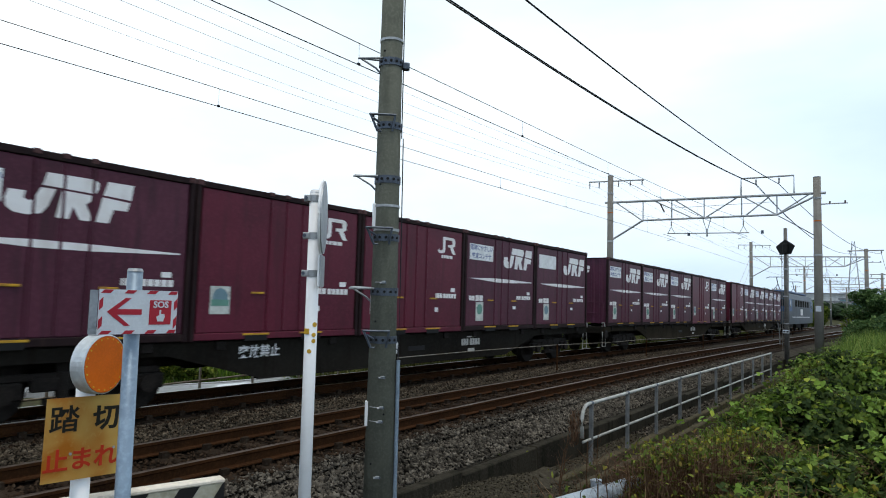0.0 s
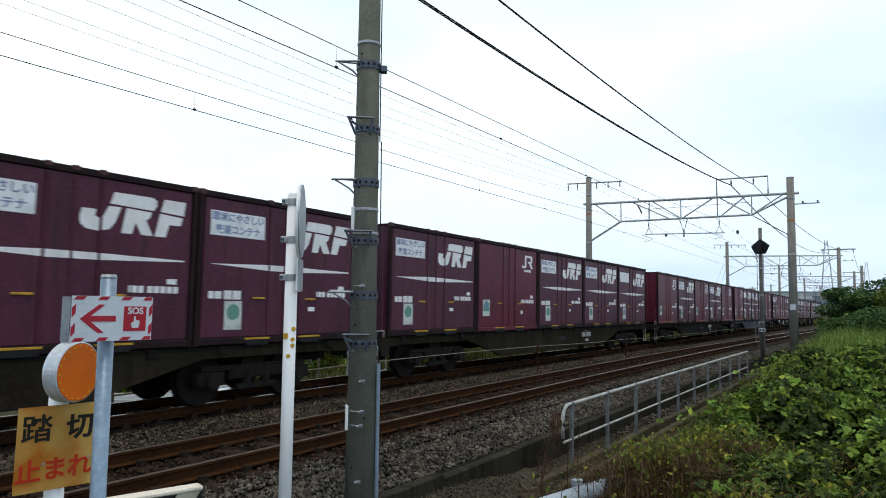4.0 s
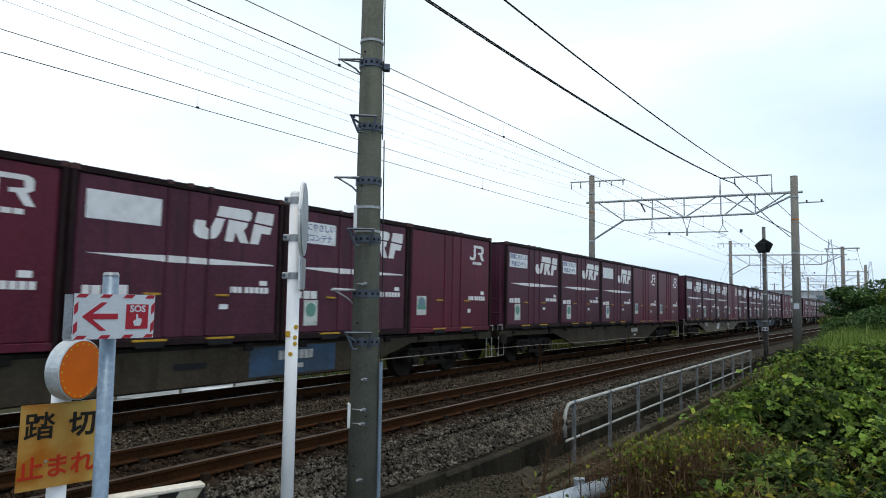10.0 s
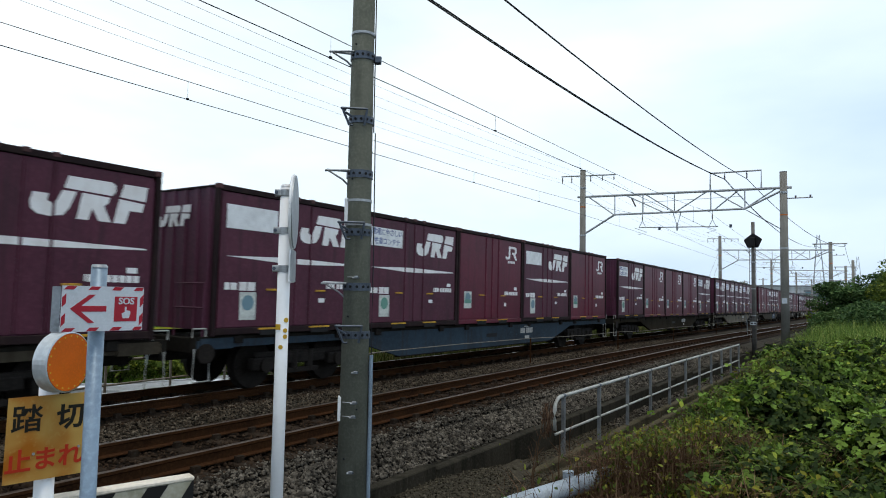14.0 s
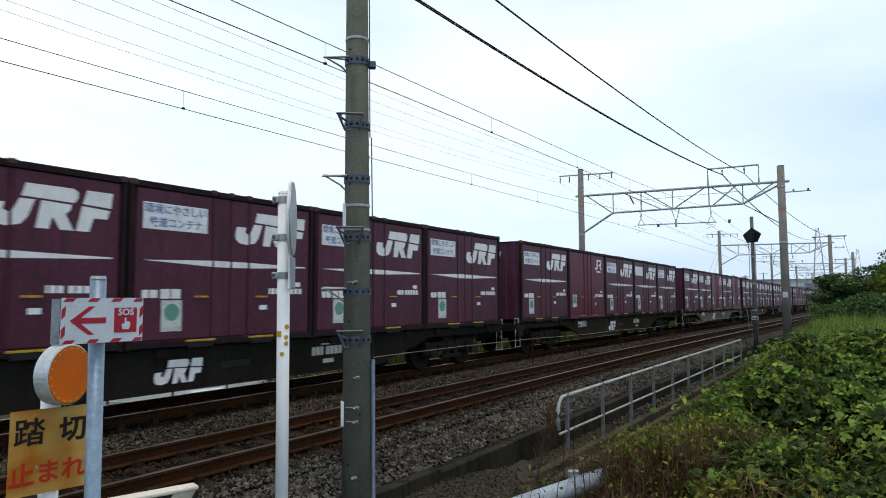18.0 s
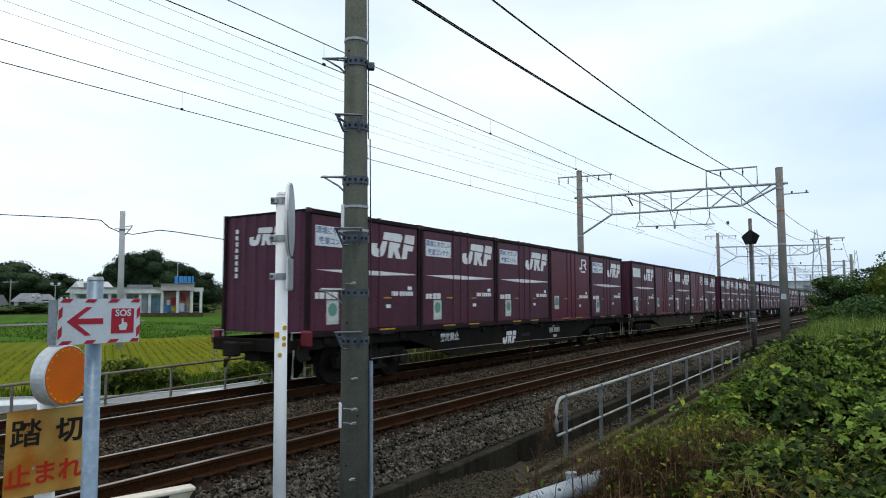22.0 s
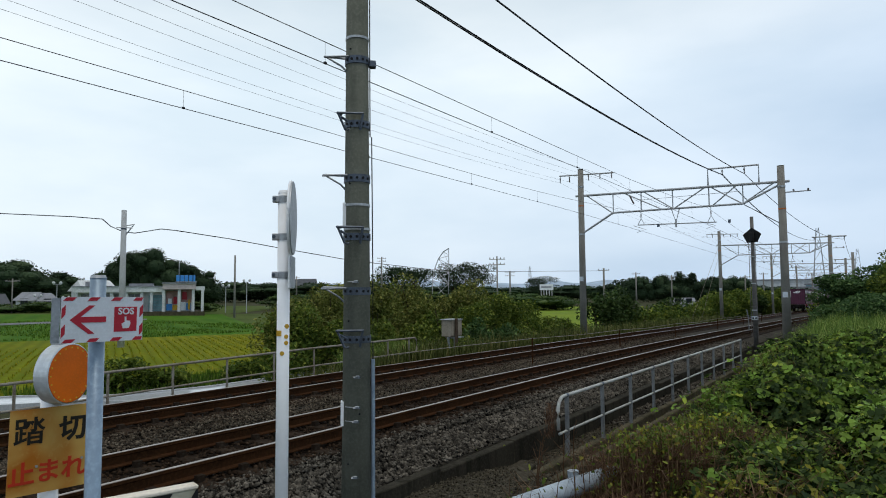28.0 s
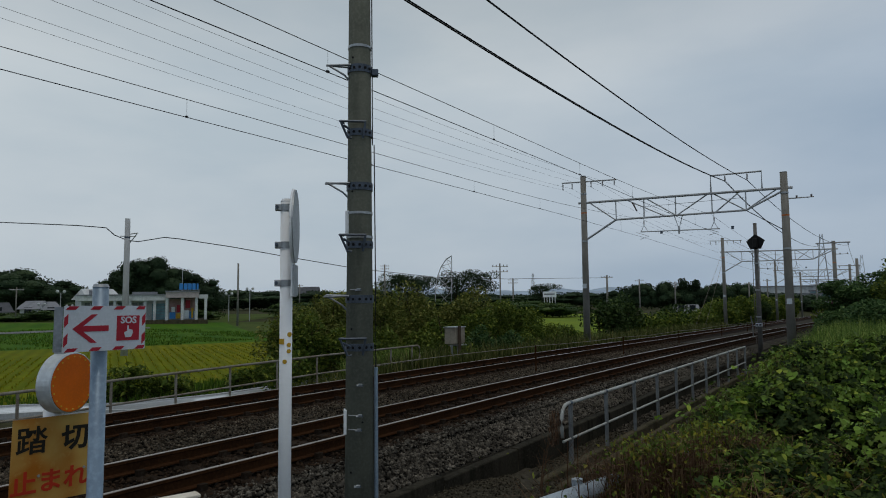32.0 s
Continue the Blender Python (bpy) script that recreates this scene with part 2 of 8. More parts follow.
M_YELLOW = surface("chipped_yellow_paint", (0.52, 0.30, 0.03), 0.6, dark=(0.24, 0.13, 0.04), coarse=8, fine=50, bump=0.1)
M_SIGNY = sign_paint()
M_KANJI = plain("black_lettering", (0.02, 0.018, 0.014), 0.6)
M_REDTXT = plain("faded_red_lettering", (0.46, 0.035, 0.014), 0.6)
M_ORANGE = plain("orange_reflector", (0.80, 0.155, 0.003), 0.35)
M_CASE = surface("brushed_white_steel", (0.60, 0.64, 0.66), 0.4, 0.4, dark=(0.48, 0.51, 0.53), coarse=6, fine=50, bump=0.04)
M_BEAD = plain("yellow_glass_bead", (0.85, 0.52, 0.08), 0.2)
M_CREAM = surface("pale_wood_strip", (0.74, 0.68, 0.58), 0.7, dark=(0.52, 0.46, 0.37), coarse=5, fine=40)
M_CREAMOLD = surface("mould_stained_cream_paint", (0.40, 0.39, 0.31), 0.75, dark=(0.20, 0.20, 0.13), light=(0.50, 0.49, 0.42), coarse=7, fine=40, streaks=(0.24, 0.23, 0.15))
M_TINY = plain("yellow_sticker", (0.60, 0.36, 0.03), 0.5)
M_TINRED = plain("orange_tape", (0.55, 0.14, 0.02), 0.5)
M_BALLAST = surface("ballast_stone", (0.06944, 0.06095, 0.049), 0.95, dark=(0.01792, 0.01569, 0.01254), light=(0.2072, 0.1844, 0.1499), coarse=0.9, fine=9, bump=0.3, islands=0.98)
M_MIDSTONE = surface("rust_dusted_ballast_stone", (0.06676, 0.05268, 0.03802), 0.95, dark=(0.0281, 0.02124, 0.01457), light=(0.1669, 0.141, 0.1045), coarse=0.5, fine=9, bump=0.3, islands=0.95)
M_BED = surface("ballast_bed", (0.0465, 0.04071, 0.03146), 1.0, dark=(0.02325, 0.01951, 0.01466), light=(0.09886, 0.08831, 0.06944), coarse=1.0, fine=18, bump=1.0, bump_scale=16)
M_RUSTBED = surface("rust_stained_ballast", (0.0172, 0.01188, 0.008214), 1.0, dark=(0.009384, 0.006256, 0.004379), light=(0.03284, 0.02424, 0.0172), coarse=1.2, fine=14, bump=1.0, bump_scale=18)
M_RUSTSTONE = surface("rusty_ballast_stone", (0.03696, 0.02268, 0.01386), 0.95, dark=(0.0168, 0.0105, 0.00672), light=(0.0798, 0.0588, 0.04032), coarse=0.8, fine=8, islands=0.6)
M_RAIL = surface("rusty_rail_web", (0.04589, 0.01915, 0.007461), 0.92, dark=(0.02365, 0.01094, 0.005088), light=(0.08345, 0.03751, 0.01492), coarse=2, fine=30, bump=0.2)
M_RAILTOP = surface("worn_rail_head", (0.2632, 0.2083, 0.1718), 0.28, 0.8, dark=(0.1754, 0.1206, 0.08772), coarse=1, fine=20, bump=0.02)
M_SLEEPER = surface("rust_stained_sleeper", (0.0321, 0.02141, 0.01436), 0.95, dark=(0.01682, 0.01009, 0.00632), light=(0.06116, 0.05199, 0.04022), coarse=2, fine=25, bump=0.4, pieces=0.25)
M_WIRE = plain("dark_wire", (0.035, 0.035, 0.04), 0.6, 0.3)
M_WIRETHIN = plain("weathered_copper_wire", (0.10, 0.09, 0.08), 0.6, 0.4)
M_INSUL = plain("brown_insulator", (0.09, 0.06, 0.05), 0.3)
M_BEAM = surface("grey_steel_truss", (0.45, 0.4625, 0.475), 0.6, 0.3, dark=(0.3, 0.3, 0.3), coarse=2, fine=30, bump=0.1)
M_MAROON_P = surface("maroon_container_paint", (0.1147, 0.01436, 0.03122), 0.42, dark=(0.08065, 0.01148, 0.02406), light=(0.1479, 0.02436, 0.04641), coarse=0.9, fine=22, bump=0.12, bump_scale=25, streaks=(0.05377, 0.01175, 0.01814), streak_amount=0.5, gloss=0.20)
M_MAROON_S = surface("faded_maroon_container_paint", (0.09064, 0.02376, 0.04224), 0.46, dark=(0.0616, 0.01637, 0.02966), light=(0.1206, 0.0374, 0.0616), coarse=0.9, fine=22, bump=0.12, bump_scale=25, streaks=(0.0352, 0.0154, 0.02024), streak_amount=0.6, gloss=0.20)
M_MAROON_END = surface("maroon_container_end", (0.0966, 0.0252, 0.052), 0.55, coarse=0.9, fine=20, bump=0.1, streaks=(0.0552, 0.0198, 0.0312))
M_TRIM = surface("dark_container_edge", (0.0192, 0.0102, 0.0114), 0.7, coarse=4, fine=30, bump=0.1, streaks=(0.042, 0.027, 0.021))
M_CASTING = surface("worn_corner_casting", (0.10, 0.05, 0.05), 0.6, 0.2, coarse=8, fine=40, bump=0.2)
M_GREYCAR = surface("grimy_grey_wagon", (0.0328, 0.02622, 0.01666), 0.92, dark=(0.0164, 0.01254, 0.00782), coarse=0.8, fine=15, bump=0.15, streaks=(0.0123, 0.00798, 0.004624), streak_amount=0.7)
M_DARKCAR = surface("dark_grey_wagon", (0.01833, 0.01665, 0.01365), 0.92, dark=(0.01053, 0.009028, 0.007), coarse=0.8, fine=15, bump=0.15, streaks=(0.01131, 0.008288, 0.00595), streak_amount=0.7)
M_BLUECAR = surface("faded_blue_wagon", (0.030, 0.050, 0.070), 0.7, dark=(0.020, 0.028, 0.036), coarse=0.8, fine=15, bump=0.15, streaks=(0.036, 0.030, 0.026), streak_amount=0.6)
M_RUSTCAR = surface("rust_dusted_wagon", (0.058, 0.0475, 0.0325), 0.85, dark=(0.034, 0.0255, 0.0165), coarse=0.8, fine=15, bump=0.15, streaks=(0.024, 0.0165, 0.0105), streak_amount=0.7)
M_BLUEPATCH = surface("old_blue_paint", (0.045, 0.085, 0.14), 0.7, dark=(0.04, 0.05, 0.06), coarse=2.5, fine=20, bump=0.1)
M_TANCAR = surface("dusty_beige_wagon", (0.170, 0.151, 0.116), 0.85, dark=(0.085, 0.072, 0.052), coarse=0.8, fine=15, bump=0.15, streaks=(0.060, 0.045, 0.030), streak_amount=0.7)
M_BOGIE = surface("grimy_bogie_iron", (0.0168, 0.01428, 0.01218), 0.85, dark=(0.01008, 0.0084, 0.00714), light=(0.0315, 0.0252, 0.021), coarse=4, fine=30, bump=0.3)
M_TAILRED = plain("red_tail_marker", (0.15, 0.012, 0.02), 0.5)
M_LOCOBLUE = surface("locomotive_blue", (0.0245, 0.077, 0.182), 0.45, coarse=1.2, fine=20, bump=0.05)
M_LOCOGREY = surface("locomotive_grey_blue", (0.062, 0.078, 0.092), 0.5, coarse=1.2, fine=20, bump=0.05)
M_GLASS = plain("dark_window_glass", (0.02, 0.025, 0.03), 0.08)
M_EARTH = surface("grassy_earth", (0.048, 0.0528, 0.0224), 1.0, dark=(0.044, 0.036, 0.0224), light=(0.08, 0.088, 0.036), coarse=0.35, fine=6, bump=0.8, bump_scale=8)
M_GRAVEL = surface("dusty_gravel_earth", (0.05544, 0.0474, 0.033), 1.0, dark=(0.02218, 0.01867, 0.01254), light=(0.1109, 0.1005, 0.0792), coarse=0.9, fine=22, bump=1.0, bump_scale=22)
M_GRAVELSTONE = surface("pale_gravel_stone", (0.07246, 0.06349, 0.04506), 1.0, dark=(0.04263, 0.03663, 0.02534), light=(0.1279, 0.114, 0.08448), coarse=2, fine=30, bump=0.2, islands=0.8)
M_PIPEW = surface("dirty_white_pipe", (0.40, 0.47, 0.53), 0.5, dark=(0.22, 0.25, 0.28), light=(0.55, 0.62, 0.68), coarse=4, fine=30, bump=0.1, streaks=(0.14, 0.13, 0.11), streak_amount=0.7)
M_HANDRAIL = surface("chalky_galvanised_rail", (0.44, 0.46, 0.44), 0.6, 0.15, dark=(0.28, 0.27, 0.24), light=(0.56, 0.58, 0.56), coarse=5, fine=50, bump=0.1, streaks=(0.22, 0.16, 0.10), streak_amount=0.35)
M_CREEPER = foliage("dead_creeper", (0.13, 0.075, 0.045), (0.10, 0.055, 0.034), (0.20, 0.13, 0.08), 0.2, 0.8)
# base colour lightened to paint in the reflected sky
M_WATER = plain("sky_pale_canal_water", (0.48, 0.51, 0.53), 0.15)
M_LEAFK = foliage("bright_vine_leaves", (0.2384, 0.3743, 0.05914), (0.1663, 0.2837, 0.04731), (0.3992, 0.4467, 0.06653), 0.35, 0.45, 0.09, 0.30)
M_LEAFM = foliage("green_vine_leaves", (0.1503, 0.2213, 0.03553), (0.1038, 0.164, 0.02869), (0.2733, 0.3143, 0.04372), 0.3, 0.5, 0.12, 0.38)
# darkest leaf copy; also carries the painted shade within the thicket
M_LEAFD = foliage("dark_and_shade_vine_leaves", (0.0408, 0.0684, 0.018), (0.0252, 0.0456, 0.0144), (0.078, 0.096, 0.024), 0.25)
M_LEAFY = foliage("yellowing_leaves", (0.27, 0.265, 0.026), (0.16, 0.150, 0.034), (0.12, 0.068, 0.030))
M_GRASS = foliage("tall_green_grass", (0.168, 0.2576, 0.04928), (0.103, 0.1736, 0.03584), (0.336, 0.3696, 0.1064), 0.35)
M_VERGE = foliage("dull_verge_grass", (0.09146, 0.11, 0.0275), (0.0667, 0.08416, 0.02199), (0.1721, 0.153, 0.055), 0.3)
M_FPOLE = surface("pale_concrete_pole", (0.425, 0.442, 0.4505), 0.8, dark=(0.323, 0.3315, 0.3315), coarse=1.0, fine=20)
M_DRYGRASS = foliage("dry_brown_stalks", (0.147, 0.08713, 0.0497), (0.1041, 0.05844, 0.03479), (0.245, 0.1594, 0.08946), 0.2, 0.8)
M_BUSH = foliage("bush_leaves", (0.07295, 0.1211, 0.01923), (0.1116, 0.1546, 0.02663), (0.2038, 0.2297, 0.03699))
M_BUSHL = foliage("light_bush_leaves", (0.1158, 0.1592, 0.02694), (0.08266, 0.1273, 0.02449), (0.2149, 0.2389, 0.04287))
M_TREE = foliage("tree_leaves", (0.03564, 0.0684, 0.02016), (0.05184, 0.08892, 0.02448), (0.081, 0.1129, 0.03168), 0.2)
M_TREEFAR = foliage("far_tree_leaves", (0.02932, 0.05405, 0.02587), (0.0368, 0.06325, 0.02875), (0.05175, 0.0759, 0.0345), 0.15)
M_OLIVE = foliage("olive_brown_thicket_leaves", (0.1568, 0.1684, 0.03992), (0.1226, 0.1668, 0.03707), (0.2709, 0.2566, 0.07128))
M_TREEN = foliage("green_tree_leaves", (0.07, 0.1313, 0.0425), (0.0475, 0.0975, 0.035), (0.125, 0.1875, 0.0625), 0.25)
M_POSTG = surface("dull_galvanised_post", (0.215, 0.225, 0.225), 0.6, 0.4, dark=(0.13, 0.14, 0.15), coarse=8, fine=60, bump=0.08)
M_ROADG = surface("pale_worn_asphalt", (0.20, 0.205, 0.205), 0.9, coarse=0.4, fine=8, bump=0.1)
M_SIGPOST = surface("grimy_signal_post", (0.155, 0.148, 0.138), 0.7, 0.2, coarse=4, fine=40, bump=0.1)
M_BARK = surface("bark", (0.085, 0.062, 0.045), 0.95, coarse=5, fine=30, bump=0.5)
M_BUILDW = surface("white_stucco", (0.6002, 0.6195, 0.6195), 0.8, coarse=0.5, fine=6, bump=0.05, streaks=(0.4066, 0.3969, 0.3775), streak_amount=0.4)
M_BUILDT = surface("teal_panel", (0.20, 0.36, 0.40), 0.6, coarse=1, fine=8)
M_BUILDP = surface("pink_panel", (0.42, 0.26, 0.25), 0.6, coarse=1, fine=8)
M_BUILDP2 = surface("pale_pink_fascia", (0.56, 0.47, 0.46), 0.7, coarse=0.6, fine=6, bump=0.03)
M_ROOF = surface("grey_roof", (0.26, 0.27, 0.29), 0.7, coarse=1, fine=8)
M_ROOFD = surface("dark_tile_roof", (0.10, 0.105, 0.115), 0.7, coarse=1, fine=8)
M_SIGNB = plain("blue_sign_letters", (0.05, 0.26, 0.62), 0.4)
M_FARM = surface("far_hills_haze", (0.42, 0.52, 0.63), 1.0, coarse=0.002, fine=0.02, bump=0)
M_BROWNBOX = surface("brown_grey_cabinet_paint", (0.30, 0.265, 0.21), 0.7, dark=(0.19, 0.16, 0.12), coarse=3, fine=20, streaks=(0.15, 0.10, 0.06))


def field_material(name, a, b, c, pitch, amount):
    """A field in rows: two greens over patches, with drilled rows of a third colour."""
    m, n, l, p = nodes_of(name)
    col = mixed(n, l, noise_fac(n, l, 0.09, 0.38, 0.62), a, b)
    co, mp, wv = n.new("ShaderNodeTexCoord"), n.new("ShaderNodeMapping"), n.new("ShaderNodeTexWave")
    mp.inputs["Rotation"].default_value = (0, 0, radians(30))
    l.new(co.outputs["Object"], mp.inputs[0])
    wv.inputs["Scale"].default_value, wv.inputs["Distortion"].default_value = pitch, 0.6
    wv.inputs["Detail"].default_value, wv.inputs["Detail Scale"].default_value = 3.0, 1.2
    l.new(mp.outputs[0], wv.inputs[0])
    f = n.new("ShaderNodeMath")
    f.operation = "MULTIPLY"
    f.inputs[1].default_value = amount
    l.new(wv.outputs[1], f.inputs[0])
    col = mixed(n, l, f.outputs[0], col, c)
    g = n.new("ShaderNodeMath")
    g.operation = "MULTIPLY"
    g.inputs[1].default_value = 0.75
    l.new(noise_fac(n, l, 2.2, 0.42, 0.66, 6.0), g.inputs[0])
    col = mixed(n, l, g.outputs[0], col, tuple(x * 0.6 for x in a))
    l.new(col, p.inputs["Base Color"])
    p.inputs["Roughness"].default_value = 1.0
    p.inputs["Specular IOR Level"].default_value = 0.05
    return m


M_FIELDY = field_material("harvested_rice_rows", (0.209, 0.209, 0.0064), (0.1342, 0.1782, 0.0064), (0.0902, 0.1232, 0.0064), 0.42, 0.7)
M_FIELDG = field_material("green_meadow", (0.072, 0.176, 0.013), (0.043, 0.115, 0.010), (0.098, 0.178, 0.014), 0.12, 0.5)
M_FIELDL = field_material("bright_green_rice", (0.2125, 0.2805, 0.02975), (0.1658, 0.2465, 0.0306), (0.136, 0.204, 0.0255), 0.20, 0.4)
M_FIELDO = field_material("rough_green_grass", (0.085, 0.125, 0.028), (0.062, 0.088, 0.022), (0.10, 0.12, 0.03), 0.07, 0.5)
M_STUBBLE = foliage("rice_stubble", (0.2398, 0.2138, 0.00935), (0.1566, 0.189, 0.00935), (0.297, 0.243, 0.0238), 0.3, 0.8)
M_MEADOW = foliage("meadow_grass_blades", (0.080, 0.155, 0.016), (0.050, 0.105, 0.013), (0.130, 0.185, 0.025), 0.3, 0.8)


# ---- building helpers ----
def empty(name, loc=(0, 0, 0)):
    ob = new(name)
    ob.location = loc
    ob.empty_display_size = 0.2
    return ob


def mesh_of(name, bm, material):
    me = bpy.data.meshes.new(name)
    bm.normal_update()
    bm.to_mesh(me)
    bm.free()
    for m in material if isinstance(material, (list, tuple)) else [material]:
        me.materials.append(m)
    return me


def part(name, bm, material, parent, label="", smooth=False):
    """Links a bmesh, or a ready mesh, as one mesh object under a thing or a part."""
    me = bm if isinstance(bm, bpy.types.Mesh) else mesh_of(name, bm, material)
    if smooth:
        me.polygons.foreach_set("use_smooth", [True] * len(me.polygons))
    ob = new(name, me)
    if parent:
        ob.parent = parent
    if label:
        tagged(ob, label)
    return ob


def box(bm, x0, x1, y0, y1, z0, z1, bevel=0.0, mat=0):
    made = bmesh.ops.create_cube(bm, size=1.0, matrix=Matrix.LocRotScale(((x0 + x1) / 2, (y0 + y1) / 2, (z0 + z1) / 2), None, (abs(x1 - x0), abs(y1 - y0), abs(z1 - z0))))
    vs = made["verts"]
    faces = {f for v in vs for f in v.link_faces}
    for f in faces:
        f.material_index = mat
    if bevel:
        bmesh.ops.bevel(bm, geom=list({e for v in vs for e in v.link_edges}), offset=bevel, segments=1, affect="EDGES")
    return bm


def boxes(*rows, bevel=0.0):
    bm = bmesh.new()
    for r in rows:
        box(bm, *r, bevel=bevel)
    return bm


def tube(bm, points, radius, n=8, end_radius=None, mat=0):
    """A round bar along points, tapering to end_radius."""
    pts = [Vector(p) for p in points]
    rings = []
    for i, p in enumerate(pts):
        d = (pts[min(i + 1, len(pts) - 1)] - pts[max(i - 1, 0)]).normalized()
        side = d.cross(Vector((0, 0, 1)))
        if side.length < 0.01:
            side = d.cross(Vector((1, 0, 0)))
        side.normalize()
        up = side.cross(d)
        r = radius if end_radius is None else radius + (end_radius - radius) * i / (len(pts) - 1)
        rings.append([bm.verts.new(p + side * (r * math.cos(a)) + up * (r * math.sin(a))) for a in (2 * math.pi * k / n for k in range(n))])
    for a, b in zip(rings, rings[1:]):
        for k in range(n):
            bm.faces.new((a[k], b[k], b[(k + 1) % n], a[(k + 1) % n])).material_index = mat
    if n > 2:
        bm.faces.new(rings[0]).material_index = mat
        bm.faces.new(rings[-1][::-1]).material_index = mat
    return bm


def tubes(rows, radius, n=8):
    bm = bmesh.new()
    for r in rows:
        tube(bm, r, radius, n)
    return bm


def plate(bm, outline, thick, m=None, mat=0):
    """A flat plate: an outline in x and z, thick along y (towards -y is the front), set by m."""
    m = m or Matrix()
    front = [bm.verts.new(m @ Vector((x, -thick, z))) for x, z in outline]
    back = [bm.verts.new(m @ Vector((x, 0, z))) for x, z in outline]
    bm.faces.new(front).material_index = mat
    bm.faces.new(back[::-1]).material_index = mat
    for i in range(len(outline)):
        j = (i + 1) % len(outline)
        bm.faces.new((front[j], front[i], back[i], back[j])).material_index = mat
    return bm


def plates(outlines, thick, m=None):
    bm = bmesh.new()
    for o in outlines:
        plate(bm, o, thick, m)
    return bm


def rect(x0, x1, z0, z1):
    return [(x0, z0), (x1, z0), (x1, z1), (x0, z1)]


def disc(r, n=32, cx=0.0, cz=0.0):
    return [(cx + r * math.cos(2 * math.pi * k / n), cz + r * math.sin(2 * math.pi * k / n)) for k in range(n)]


def profile_x(bm, outline, xs, yz=lambda x: (0.0, 0.0), mat=0):
    """An outline in y and z drawn along x; yz moves it sideways and up."""
    rings = [[bm.verts.new((x, yz(x)[0] + y, yz(x)[1] + z)) for y, z in outline] for x in xs]
    n = len(outline)
    for a, b in zip(rings, rings[1:]):
        for k in range(n):
            bm.faces.new((a[k], a[(k + 1) % n], b[(k + 1) % n], b[k])).material_index = mat
    bm.faces.new(rings[0]).material_index = mat
    bm.faces.new(rings[-1][::-1]).material_index = mat
    bmesh.ops.recalc_face_normals(bm, faces=bm.faces)
    return bm


def lettering(name, text, size, material, parent, m, thick=0.0015, bold=0.0):
    """Text as a thin mesh, centred, standing in x and z and facing -y, set by m."""
    cu = bpy.data.curves.new(name, "FONT")
    cu.body, cu.size, cu.align_x, cu.align_y, cu.extrude, cu.resolution_u = text, size, "CENTER", "CENTER", thick, 3
    cu.offset = bold
    ob = bpy.data.objects.new(name, cu)
    scene.collection.objects.link(ob)
    bpy.context.view_layer.update()
    me = bpy.data.meshes.new_from_object(ob.evaluated_get(bpy.context.evaluated_depsgraph_get()))
    bpy.data.objects.remove(ob)
    me.transform(m @ pose(0, 0, 0, 90, 0, 0))
    me.materials.clear()
    me.materials.append(material)
    return part(name, me, material, parent)


def scatter_leaves(name, points, sizes, material, parent=None, droop=0.4, seed=1, width=0.6, kind="", ups=None):
    """Many single leaves, each folded along its middle, as one mesh."""
    rng = np.random.default_rng(seed)
    P, S = np.asarray(points, float), np.asarray(sizes, float)
    n = len(P)
    a = rng.uniform(0, 2 * np.pi, n)
    tilt = rng.normal(0, droop, n)
    u = np.stack([np.cos(a) * np.cos(tilt), np.sin(a) * np.cos(tilt), np.sin(tilt)], 1)
    w = np.stack([-np.sin(a), np.cos(a), rng.normal(0, droop * 0.7, n)], 1)
    w /= np.linalg.norm(w, axis=1, keepdims=True)
    if ups is not None:
        N = np.asarray(ups, float) + rng.normal(0, 0.28, (n, 3))
        N /= np.linalg.norm(N, axis=1, keepdims=True)
        u = rng.normal(0, 0.6, (n, 3)) + N * np.array([[1, 1, 0]]) - np.array([[0, 0, 0.7]])
        u -= N * (u * N).sum(1, keepdims=True)
        u /= np.linalg.norm(u, axis=1, keepdims=True)
        w = np.cross(N, u)
    nn = np.cross(u, w)
    s = S[:, None]
    V = np.empty((n, 6, 3))
    V[:, 0] = P - u * s * 0.5
    V[:, 1] = P + w * s * width * 0.46 + nn * s * 0.09 - u * s * 0.22
    V[:, 2] = P + w * s * width * 0.42 + nn * s * 0.06 + u * s * 0.14
    V[:, 3] = P + u * s * 0.5 - nn * s * 0.10
    V[:, 4] = P - w * s * width * 0.42 + nn * s * 0.06 + u * s * 0.14
    V[:, 5] = P - w * s * width * 0.46 + nn * s * 0.09 - u * s * 0.22
    me = bpy.data.meshes.new(name)
    me.vertices.add(n * 6)
    me.vertices.foreach_set("co", V.reshape(-1))
    idx = (np.arange(n)[:, None] * 6 + np.array([0, 3, 2, 1, 0, 5, 4, 3])).reshape(-1)
    me.loops.add(n * 8)
    me.loops.foreach_set("vertex_index", idx.astype(np.int32))
    me.polygons.add(n * 2)
    me.polygons.foreach_set("loop_start", (np.arange(n * 2) * 4).astype(np.int32))
    me.polygons.foreach_set("loop_total", np.full(n * 2, 4, np.int32))
    me.update(calc_edges=True)
    me.materials.append(material)
    ob = part(name, me, material, parent)
    if kind:
        tagged(ob, kind=kind)
    return ob


